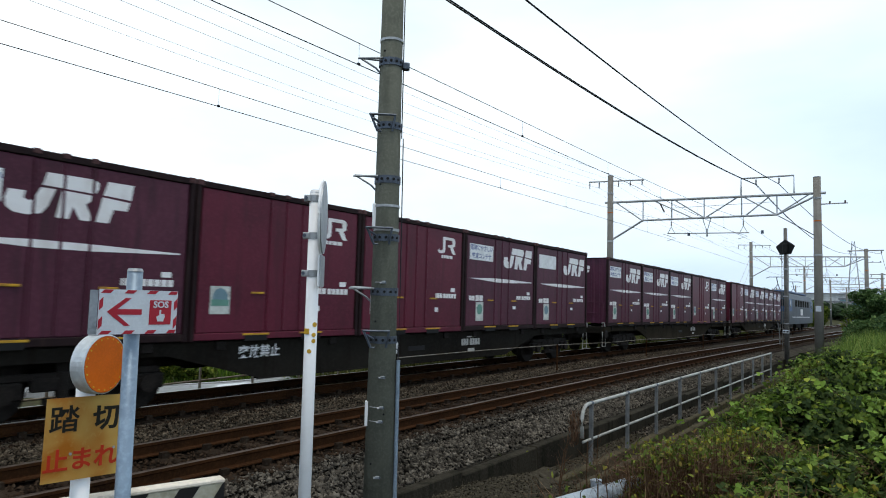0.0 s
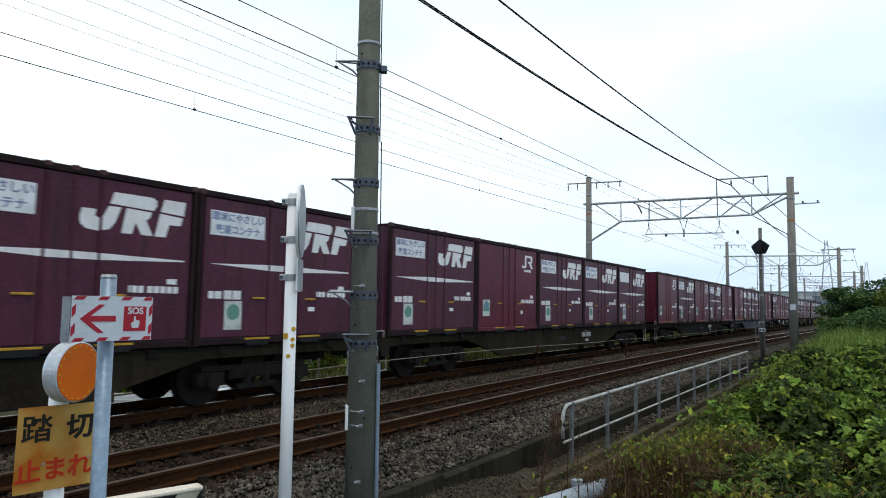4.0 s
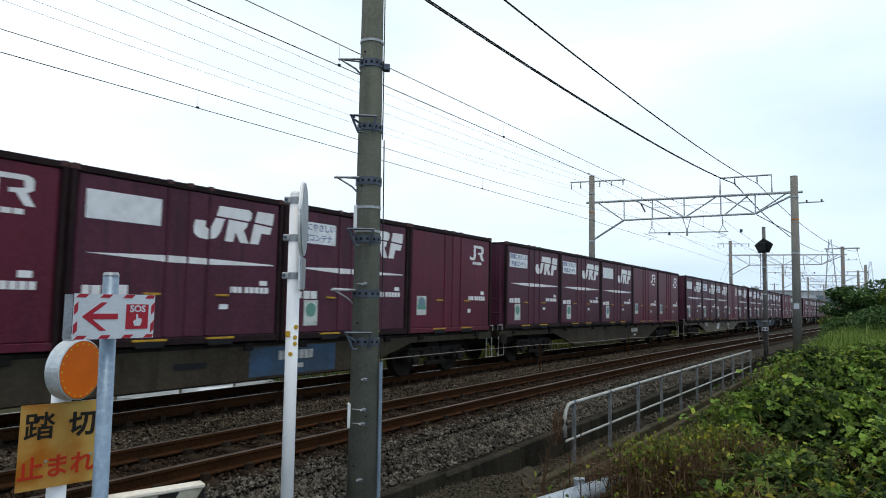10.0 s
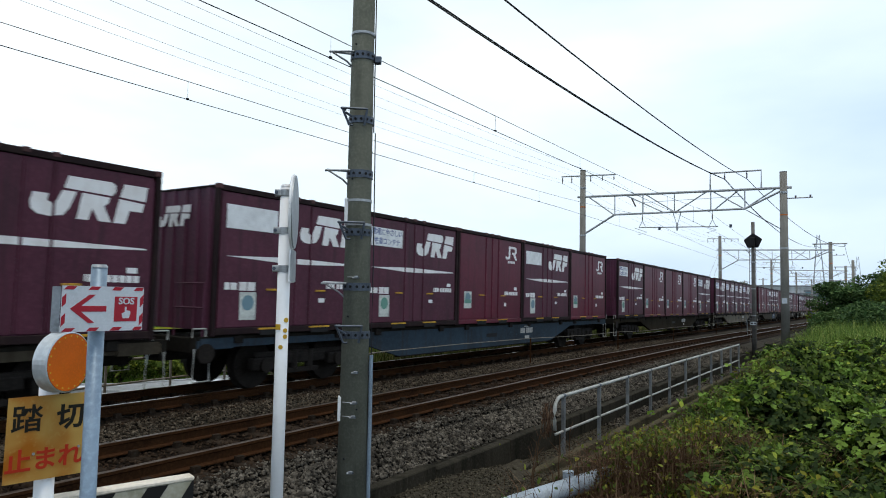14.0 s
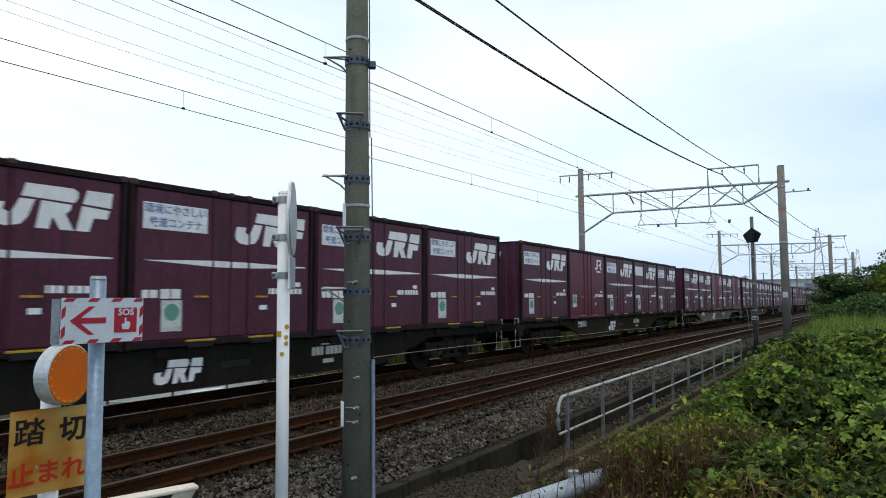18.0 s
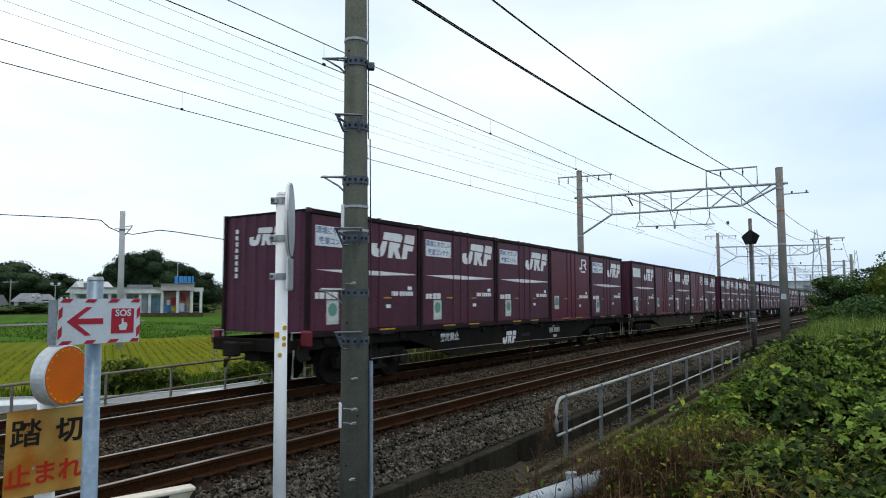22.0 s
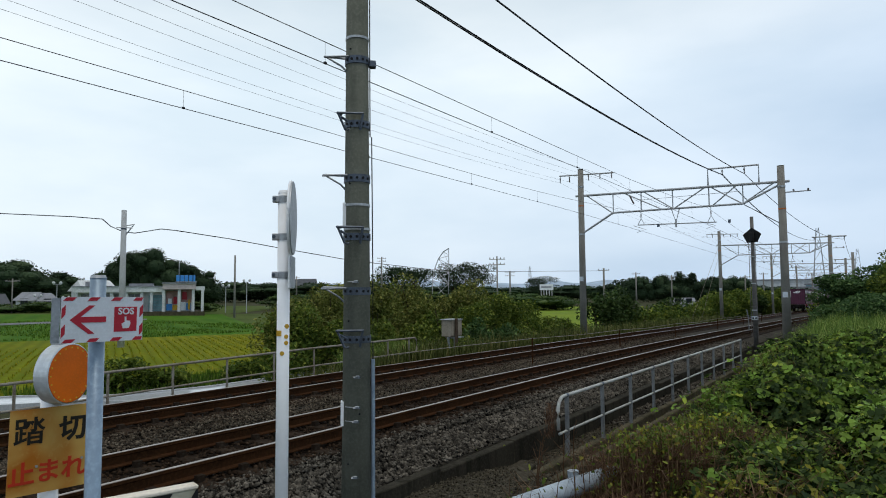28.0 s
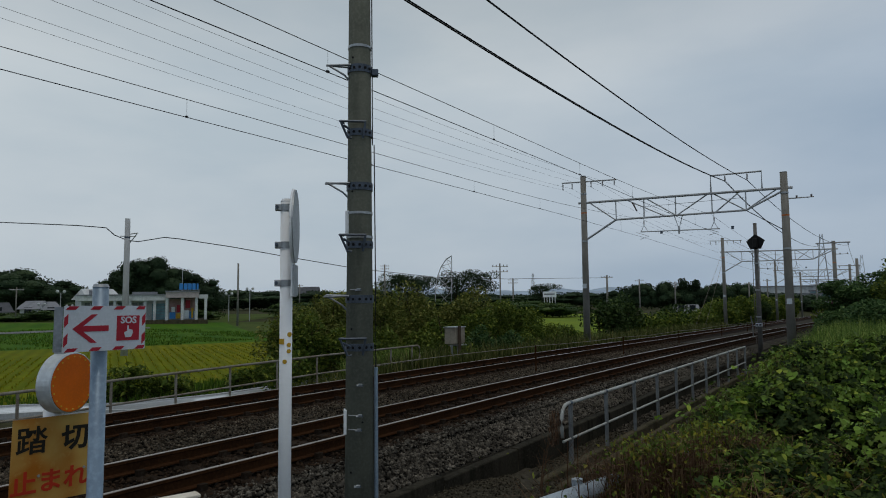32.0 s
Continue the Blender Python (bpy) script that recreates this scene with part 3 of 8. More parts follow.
def blades(name, points, heights, material, parent=None, seed=2, width=0.02, lean=0.35):
    """Grass: tapered blades that bend to one side, as one mesh."""
    rng = np.random.default_rng(seed)
    P, Hh = np.asarray(points, float), np.asarray(heights, float)
    n = len(P)
    a = rng.uniform(0, 2 * np.pi, n)
    d = np.stack([np.cos(a), np.sin(a), np.zeros(n)], 1)
    w = np.stack([-np.sin(a), np.cos(a), np.zeros(n)], 1) * (width * (0.6 + rng.random(n)))[:, None]
    k = rng.random(n)[:, None] * lean
    up = np.array([[0, 0, 1.0]])
    hh = Hh[:, None]
    V = np.empty((n, 5, 3))
    V[:, 0] = P - w * 0.5
    V[:, 1] = P + w * 0.5
    mid = P + up * hh * 0.62 + d * hh * k * 0.35
    V[:, 2] = mid + w * 0.4
    V[:, 3] = mid - w * 0.4
    V[:, 4] = P + up * hh * (1 - k * 0.35) + d * hh * k * 1.1
    me = bpy.data.meshes.new(name)
    me.vertices.add(n * 5)
    me.vertices.foreach_set("co", V.reshape(-1))
    idx = (np.arange(n)[:, None] * 5 + np.array([0, 1, 2, 0, 2, 3, 3, 2, 4])).reshape(-1)
    me.loops.add(n * 9)
    me.loops.foreach_set("vertex_index", idx.astype(np.int32))
    me.polygons.add(n * 3)
    me.polygons.foreach_set("loop_start", (np.arange(n * 3) * 3).astype(np.int32))
    me.polygons.foreach_set("loop_total", np.full(n * 3, 3, np.int32))
    me.update(calc_edges=True)
    me.materials.append(material)
    return part(name, me, material, parent)


# ---- plan: x along the line, y across it, z up from the rail head at the crossing ----
Y_NEAR, Y_FAR, GAUGE = 6.735, 10.14, 1.067
X_GANTRY = (34.4, 73.3, 114.9, 155.0, 196.0)


def rail_z(x):
    """Height of the rail heads: a slight fall that steepens past the crossing."""
    x = max(-60.0, min(x, 420.0))
    z = -0.008 * x
    if x > 10:
        z -= 0.0055 * ((x - 10) ** 2 / 40 if x < 30 else x - 20)
    return z


def near_y(x):
    """The near track draws away slightly beyond the handrail."""
    if x < 20:
        return Y_NEAR
    return Y_NEAR - 0.00035 * (min(x, 60) - 20) ** 2 - (0.028 * (x - 60) if x > 60 else 0)


def ramp(v, a, b):
    t = max(0.0, min(1.0, (v - a) / (b - a)))
    return t * t * (3 - 2 * t)


PROFILE = ((-30, -0.35), (-3, -0.30), (1.0, -0.35), (2.6, -0.55), (3.35, -0.74), (4.60, -0.78), (4.61, -0.48), (4.76, -0.48), (4.77, -0.40), (5.25, -0.26), (8.2, -0.24), (8.45, -0.22),
           (11.55, -0.24), (12.35, -0.40), (13.4, -0.62), (14.9, -0.80), (15.0, -1.06), (17.2, -1.06), (17.3, -1.06), (22, -1.06), (70, -1.0), (95, -0.55), (130, -0.40), (400, 0.5), (3000, 2.0))


def ground_z(x, y):
    """Height of the ground sheet."""
    for (a, za), (b, zb) in zip(PROFILE, PROFILE[1:]):
        if y <= b:
            z = za if y <= a else za + (zb - za) * (y - a) / (b - a)
            break
    else:
        z = PROFILE[-1][1]
    if y < 3.4:
        z += (0.42 - 0.10 * max(0, y)) * (1 - ramp(x, 0.5, 4.0))
        z += 0.35 * ramp(x, 12, 24) * (1 - ramp(y, 1.0, 3.3))
    if 3.0 < y <= 4.605:
        z += 0.25 * (1 - ramp(x, 6.8, 9.8)) * ramp(y, 3.0, 3.6)
    if y < 13:
        near = 1.0
    else:
        near = 1.0 - ramp(y, 13, 40) * 0.7
    return z + rail_z(x) * near


def build_ground():
    xs = [-2500, -1200, -600, -300, -150, -80, -40, -20, -10] + [-6 + 0.6 * i for i in range(70)] + [37 + 2 * i for i in range(30)] + [100, 120, 140, 170, 210, 260, 320, 420, 600, 900, 1400, 2200, 3500]
    ys = [-2500, -1200, -500, -200, -80, -40, -20, -10, -6, -4, -2, -1, 0] + [0.4 * i for i in range(1, 8)] + [3.35, 3.8, 4.2, 4.60, 4.61, 4.76, 4.77, 5.0, 5.25, 5.8, 6.7, 7.6, 8.2, 8.45, 9.3, 10.1, 11, 11.55, 12.0, 12.35, 13.4, 14.9, 15.0, 16, 17.2, 17.3, 19.3, 22, 26, 32, 40, 50, 60, 70, 82, 95, 110, 130, 170, 230, 300, 400, 600, 900, 1500, 2500]
    verts = [(x, y, ground_z(x, y)) for x in xs for y in ys]
    ny = len(ys)
    faces, mats = [], []
    for i in range(len(xs) - 1):
        for j in range(ny - 1):
            faces.append((i * ny + j, (i + 1) * ny + j, (i + 1) * ny + j + 1, i * ny + j + 1))
            y = (ys[j] + ys[j + 1]) / 2
            mats.append(1 if 4.7 < y < 12.1 else 2 if 2.6 < y < 4.7 and xs[i] < 60 else 0)
    me = bpy.data.meshes.new("ground")
    me.from_pydata(verts, [], faces)
    for m in (M_EARTH, M_BED, M_GRAVEL):
        me.materials.append(m)
    me.polygons.foreach_set("material_index", mats)
    me.update()
    ob = new("ground", me)
    return tagged(ob, "grassy earth with gravel and ballast along the railway", "ground", kind="structure")


build_ground()


# ---- railway tracks ----
def rail_outline():
    h = 0.153
    half = [(0.0325, 0.0), (0.0325, -0.028), (0.0085, -0.044), (0.0085, -0.125), (0.061, -0.140), (0.061, -h)]
    return half + [(-y, z) for y, z in half[::-1]]


def build_track(label, centre):
    track = tagged(empty("railway_track"), label, "railway track", "two parallel tracks", kind="structure")
    xs = [-30, -15, -6, 0, 5, 10, 13, 16, 20, 24, 28, 32, 36, 40, 45, 50, 55, 60, 70, 80, 90, 100, 120, 140, 160, 190, 220, 260]
    for side in (-1, 1):
        bm = profile_x(bmesh.new(), rail_outline(), xs, lambda x: (centre(x) + side * (GAUGE / 2 + 0.032), rail_z(x) - 0.003))
        rail = part("rail", bm, M_RAIL, track, "rust-brown steel rail")
        bm = profile_x(bmesh.new(), [(0.024, 0.003), (0.030, 0.0), (0.030, -0.004), (-0.030, -0.004), (-0.030, 0.0), (-0.024, 0.003)], xs, lambda x: (centre(x) + side * (GAUGE / 2 + 0.032), rail_z(x)))
        part("rail_head", bm, M_RAILTOP, rail, "rail head polished by wheels")
    xs = [-30 + 1.0 * i for i in range(60)] + [31 + 4 * i for i in range(40)]
    bm = bmesh.new()
    for a, b in ((-1.25, 1.25),):
        profile_x(bm, [(a, -0.34), (a + 0.12, -0.205), (b - 0.12, -0.205), (b, -0.34)], xs, lambda x: (centre(x), rail_z(x)))
    part("ballast_shoulder", bm, M_RUSTBED, track, "ballast between the rails stained with rust")
    return track


TRACK_NEAR = build_track("near railway track with rusty rails on stained ballast", near_y)
TRACK_FAR = build_track("far railway track with rusty rails on stained ballast", lambda x: Y_FAR)


# ---- retaining wall, kerbs and handrail on the near side ----
def build_retaining_wall():
    wall = tagged(empty("retaining_wall"), "low stained concrete wall holding back the ballast", "retaining wall", kind="structure")
    x = -1.0
    while x < 33:
        x2 = x + 2.0
        zt = rail_z(x + 1) - 0.385 + 0.03 * math.sin(1.7 * x)
        bm = bmesh.new()
        box(bm, x + 0.006, x2 - 0.006, 4.60, 4.75, zt - 0.56, zt + random.uniform(-0.012, 0.012), 0.012)
        part("wall_panel", bm, M_WALL, wall)
        x = x2
    return wall


build_retaining_wall()


def build_kerb(y, z, x0, x1, label, r):
    kerb = tagged(empty("drain_kerb"), label, "kerb", "drain kerbs", kind="structure")
    x = x0
    while x < x1:
        bm = bmesh.new()
        box(bm, x, x + 0.99, y - r, y + r, rail_z(x) + z - 0.3, rail_z(x) + z + random.uniform(-0.01, 0.01), 0.02)
        part("kerb_stone", bm, M_KERB, kerb)
        x += 1.0
    return kerb


build_kerb(3.92, -0.60, 7.6, 30, "weathered concrete kerb under the handrail posts", 0.065)
build_kerb(3.58, -0.60, 6.0, 22, "weathered concrete kerb along the drain", 0.06)


def build_handrail():
    hr = tagged(empty("handrail"), "grey galvanised pipe handrail beside the track", "handrail")
    y = 3.9
    posts = [9.35 + 1.53 * i for i in range(11)]
    top, low = 0.29, -0.23
    z = lambda x: rail_z(x) * 0.9
    bend = [(9.03, -0.17), (9.02, -0.02), (9.02, 0.10), (9.03, 0.16), (9.06, 0.215), (9.105, 0.255), (9.16, 0.28), (9.23, top)]
    run = [(a, y, b + z(9)) for a, b in bend] + [(x, y, top + z(x)) for x in posts] + [(24.75, y, top + z(24.7)), (24.82, y, top - 0.08 + z(24.7))]
    part("top_rail", tube(bmesh.new(), run, 0.026, 10), M_HANDRAIL, hr, smooth=True)
    part("lower_rail", tube(bmesh.new(), [(9.05, y, low + z(9))] + [(x, y, low + z(x)) for x in posts], 0.020, 8), M_HANDRAIL, hr, smooth=True)
    for x in posts:
        bm = boxes((x - 0.03, x + 0.03, y - 0.026, y + 0.026, -0.80 + z(x), top - 0.02 + z(x)), bevel=0.006)
        p = part("post", bm, M_POSTG, hr)
        bm = tube(bmesh.new(), [(x - 0.035, y, top + z(x)), (x + 0.035, y, top + z(x))], 0.031, 10)
        part("clamp", bm, M_BAND, p)
    return hr


build_handrail()


# ---- fence, canal and cabinet beyond the far track ----
def build_far_fence():
    fence = tagged(empty("pipe_fence"), "weathered low pipe fence beyond the far track", "fence")
    y = 12.6
    xs = [1.2, 2.65, 4.1, 5.65, 7.33, 8.76, 10.17, 11.6, 13.0, 14.4, 16.2, 17.3]
    z = lambda x: 0.26 + 0.010 * min(x - 8, 5) if x > 2 else 0.2
    part("top_rail", tube(bmesh.new(), [(0.4, y, z(1))] + [(x, y, z(x)) for x in xs] + [(17.62, y, z(17)), (17.72, y, z(17) - 0.08), (17.74, y, z(17) - 0.36), (17.66, y, z(17) - 0.46), (16.2, y, z(16) - 0.47)], 0.028, 8), M_RUSTY_GALV, fence, smooth=True)
    part("lower_rail", tube(bmesh.new(), [(0.4, y, z(1) - 0.47)] + [(x, y, z(x) - 0.47) for x in xs[:-1]], 0.022, 8), M_RUSTY_GALV, fence, smooth=True)
    for x in xs:
        part("post", boxes((x - 0.021, x + 0.021, y - 0.021, y + 0.021, ground_z(x, y) - 0.1, z(x) - 0.015), bevel=0.005), M_RUSTY_GALV, fence)


build_far_fence()


def build_cable_line():
    """A slack rope on pegs between the two tracks."""
    line = tagged(empty("rope_barrier"), "slack pale rope on rusty pegs between the tracks", "rope barrier")
    y = 8.62
    run = [(10.6, 0.46), (11.2, 0.46), (14.0, 0.44), (18.1, 0.38), (20.6, 0.31), (23, 0.26), (26.2, 0.23), (30, 0.12), (35, 0.10), (40, -0.02), (46, -0.03), (56, -0.2), (66, -0.3)]
    part("rope", tube(bmesh.new(), [(x, y, z) for x, z in run], 0.009, 6), M_RUSTY_GALV, line, "thin pale rope")
    for x, z in run:
        if x in (18.1, 26.2, 35, 46, 56, 66):
            part("peg", tube(bmesh.new(), [(x, y, ground_z(x, y) - 0.1), (x, y, z + 0.02)], 0.024, 8), M_RAIL, line, "rust-red steel peg")


build_cable_line()


def canal_shift(x):
    """How far the canal lies from its straight line: it bends away from the track towards the road."""
    return 2.3 * ramp(-x, -10.9, -8.6) ** 1.3 + 0.8 * max(0.0, min(8.6 - x, 1.2)) + 0.9 * ramp(-x, -13.4, -9.6) - 0.45


def build_canal():
    xs = [-40 + 4 * i for i in range(11)] + [4 + 0.5 * i for i in range(25)] + [18 + 2 * i for i in range(12)]
    bend = lambda x: (canal_shift(x), 0.0)
    bm = profile_x(bmesh.new(), [(15.3, -1.3), (15.3, -1.00), (17.15, -1.00), (17.15, -1.3)], xs, bend)
    tagged(part("canal_water", bm, M_WATER, None), "still irrigation canal water with the sky's reflection in its pale colour", "water", kind="structure")
    for y in (15.18, 17.12):
        bm = profile_x(bmesh.new(), [(y, -1.4), (y, -0.965), (y + 0.14, -0.965), (y + 0.14, -1.4)], xs, bend)
        tagged(part("canal_edge", bm, M_FPOLE, None), "pale concrete edge of the irrigation canal", "canal edge", "canal edges", kind="structure")


build_canal()


def build_cabinet():
    cab = tagged(empty("equipment_cabinet", (21.1, 13.5, 0)), "grey equipment box on two posts among bushes", "equipment box")
    part("body", boxes((-0.18, 0.56, -0.22, 0.22, 0.12, 0.74), bevel=0.015), M_BROWNBOX, cab)
    part("door", boxes((-0.16, 0.18, -0.245, -0.221, 0.15, 0.72), bevel=0.008), M_BROWNBOX, cab)
    part("door", boxes((0.20, 0.54, -0.245, -0.221, 0.15, 0.72), bevel=0.008), M_BROWNBOX, cab)
    part("visor", boxes((-0.21, 0.59, -0.27, 0.26, 0.74, 0.77), bevel=0.006), M_GALV, cab)
    for x in (-0.06, 0.46):
        part("post", boxes((x - 0.05, x + 0.05, -0.05, 0.05, -0.9, 0.10), bevel=0.008), M_GALV, cab)
    part("stake", boxes((-0.02, 0.09, -0.36, -0.27, -1.0, 0.80), bevel=0.01), M_BARK, cab, "weathered wooden stake")
    part("shelf", boxes((0.0, 0.75, -0.20, 0.15, 0.05, 0.085)), M_GALV, cab)


build_cabinet()


# ---- overhead line: masts, gantries, wires ----
def build_mast(x, y, top, r, label, stripe=True):
    zg = ground_z(x, y) - 0.3
    mast = tagged(empty("catenary_mast", (x, y, 0)), label, "mast", "catenary masts")
    part("shaft", tube(bmesh.new(), [(0, 0, zg), (0, 0, top)], r * 1.08, 20, r * 0.86), M_MAST, mast, smooth=True)
    part("cap", tube(bmesh.new(), [(0, 0, top), (0, 0, top + 0.03)], r * 0.88, 20), M_MAST, mast)
    if stripe:
        part("tape", tube(bmesh.new(), [(0, 0, top - 2.05), (0, 0, top - 1.99)], r * 0.93, 20), M_TINRED, mast, "orange tape band")
        part("band", tube(bmesh.new(), [(0, 0, top - 1.0), (0, 0, top - 0.92)], r * 0.95, 20), M_GALV, mast)
        part("post_plate", boxes((-0.21, -0.185, -0.11, 0.11, top - 6.15, top - 5.9)), M_PLATE, mast, "small white kilometre plate")
        part("band", tube(bmesh.new(), [(0, 0, top - 3.62), (0, 0, top - 3.54)], r * 1.0, 20), M_GALV, mast)
    return mast


def insulator(p, length=0.30, r=0.055):
    """A ribbed hanging insulator, one turned shape."""
    x, y, z = p
    bm = bmesh.new()
    steps = [(0.016, 0.0), (0.016, 0.04)]
    for k in range(4):
        d = 0.05 + k * (length - 0.06) / 4
        steps += [(r * 0.5, d), (r, d + 0.025), (0.02, d + 0.03)]
    steps.append((0.016, length))
    rings = [[bm.verts.new((x + q * math.cos(2 * math.pi * k / 8), y + q * math.sin(2 * math.pi * k / 8), z - d)) for k in range(8)] for q, d in steps]
    for a, b in zip(rings, rings[1:]):
        for k in range(8):
            bm.faces.new((a[k], b[k], b[(k + 1) % 8], a[(k + 1) % 8]))
    return bm


def build_gantry(x):
    """A portal over both tracks: two masts, a trussed beam, crossarms, a yoke and the wire carriers."""
    dz = rail_z(x) - rail_z(34.4)
    yl, yr = 13.3, 3.35 + (0.08 if x < 40 else 0.0)
    build_mast(x, yl, 8.50 + dz, 0.175, "tall grey concrete catenary mast beyond the far track")
    build_mast(x, yr, 7.60 + dz, 0.185, "tall grey concrete catenary mast beside the near track")
    g = tagged(empty("catenary_gantry", (x, 0, dz)), "grey steel truss gantry spanning both railway tracks", "gantry", "catenary gantries")
    bar = lambda name, pts, r=0.045, n=6, label="": part(name, tube(bmesh.new(), [(0, a, b) for a, b in pts], r, n), M_BEAM, g, label)
    bar("top_chord", [(yl + 0.3, 7.05), (yr - 0.35, 6.86)], 0.062, 8)
    bar("bottom_chord", [(11.51, 5.98), (5.1, 5.96)], 0.05, 8)
    bar("knee", [(yl - 0.1, 5.0), (11.51, 5.98)], 0.055)
    bar("knee", [(5.1, 5.96), (yr + 0.1, 6.72)], 0.05)
    zt = lambda y: 6.86 + (y - 3.0) * 0.0184
    for a, b in ((13.0, 11.55), (10.95, 8.95), (9.9, 8.4), (6.6, 5.15)):
        bar("diagonal", [(a, zt(a)), (b, 5.98)], 0.035)
    for a, b in ((6.8, 8.35), (5.35, 6.5), (3.7, 5.1)):
        bar("diagonal", [(a, zt(a)), (b, 5.97)], 0.035)
    for y in (11.5, 10.0, 8.4, 6.65, 5.1):
        bar("post", [(y, zt(y)), (y, 5.97)], 0.03)
    bar("tie_rod", [(10.05, 6.55), (5.2, 6.58)], 0.012)
    bar("hanger", [(8.48, 5.97), (8.27, 5.25), (8.07, 5.99)], 0.028)
    bar("hanger", [(8.27, 5.42), (8.27, 5.02)], 0.05)
    bar("carrier", [(10.22, 5.24), (6.33, 5.15)], 0.030)
    for y, z0, z1 in ((10.03, 6.6, 5.24), (6.58, 5.95, 5.16)):
        # a wire hanger that spreads over the carrier like a letter A
        bar("dropper", [(y, z0), (y, z1 + 0.30)], 0.014)
        bar("hanger_leg", [(y, z1 + 0.34), (y + 0.17, z1)], 0.016)
        bar("hanger_leg", [(y, z1 + 0.34), (y - 0.18, z1)], 0.016)
        part("insulator", insulator((0, y, z1 + 0.62), 0.26, 0.045), M_INSUL, g)
    for y in (10.14, 6.735):
        bar("steady_arm", [(y + 0.3, 5.22), (y - 0.35, 4.98), (y + 0.1, 4.86)], 0.016)
        part("clamp", boxes((-0.04, 0.04, y - 1.05, y - 0.93, 5.08, 5.24), bevel=0.01), M_BAND, g)
    part("insulator", tube(bmesh.new(), [(0, 10.6, 6.82), (0, 10.38, 6.36)], 0.04, 8), M_INSUL, g)
    # yoke over the near end
    if x < 40:
        bar("yoke", [(6.67, zt(6.7)), (6.67, 7.81), (4.37, 7.78), (4.37, zt(4.4))], 0.045)
        for y in (6.0, 5.0):
            part("insulator", insulator((0, y, 7.75), 0.32), M_INSUL, g)
    else:
        bar("crossarm", [(yr + 1.5, 7.46), (yr - 1.4, 7.46)], 0.07)
        for y in (yr + 1.3, yr - 1.2):
            part("insulator", insulator((0, y, 7.46), 0.30, 0.08), M_INSUL, g)
    part("crossarm", tube(bmesh.new(), [(0, 14.55, 8.27), (0, 11.45, 8.15)], 0.04, 6), M_BEAM, g)
    for y in (14.5, 13.95, 12.85, 12.2, 11.55):
        part("insulator", insulator((0, y, 8.22), 0.36, 0.05), M_INSUL, g)
    bar("crossarm", [(yr, 6.35), (yr - 1.2, 6.35)], 0.03)
    for y in (yr - 0.5, yr - 1.1):
        part("insulator", tube(bmesh.new(), [(0, y, 6.35), (0, y, 6.47)], 0.04, 6), M_INSUL, g)
    return g


for gx in X_GANTRY:
    build_gantry(gx)


def wire(points, r, material, label, group="overhead wires", n=5):
    ob = part("overhead_wire", tube(bmesh.new(), points, r, n), material, None)
    return tagged(ob, label, "wire", group)


def hung(y, first, at_mast, sag):
    """A wire along the line: first gives its height up to the first gantry, past it the wire hangs from mast to mast."""
    pts = [(x, y, first(x)) for x in [-34 + 2.0 * k for k in range(34)]]
    xs = list(X_GANTRY) + [240.0]
    for a, b in zip(xs, xs[1:]):
        for k in range(10):
            t = k / 10
            x = a + (b - a) * t
            pts.append((x, y, at_mast + rail_z(x) - rail_z(34.4) - sag * 4 * t * (1 - t)))
    return pts


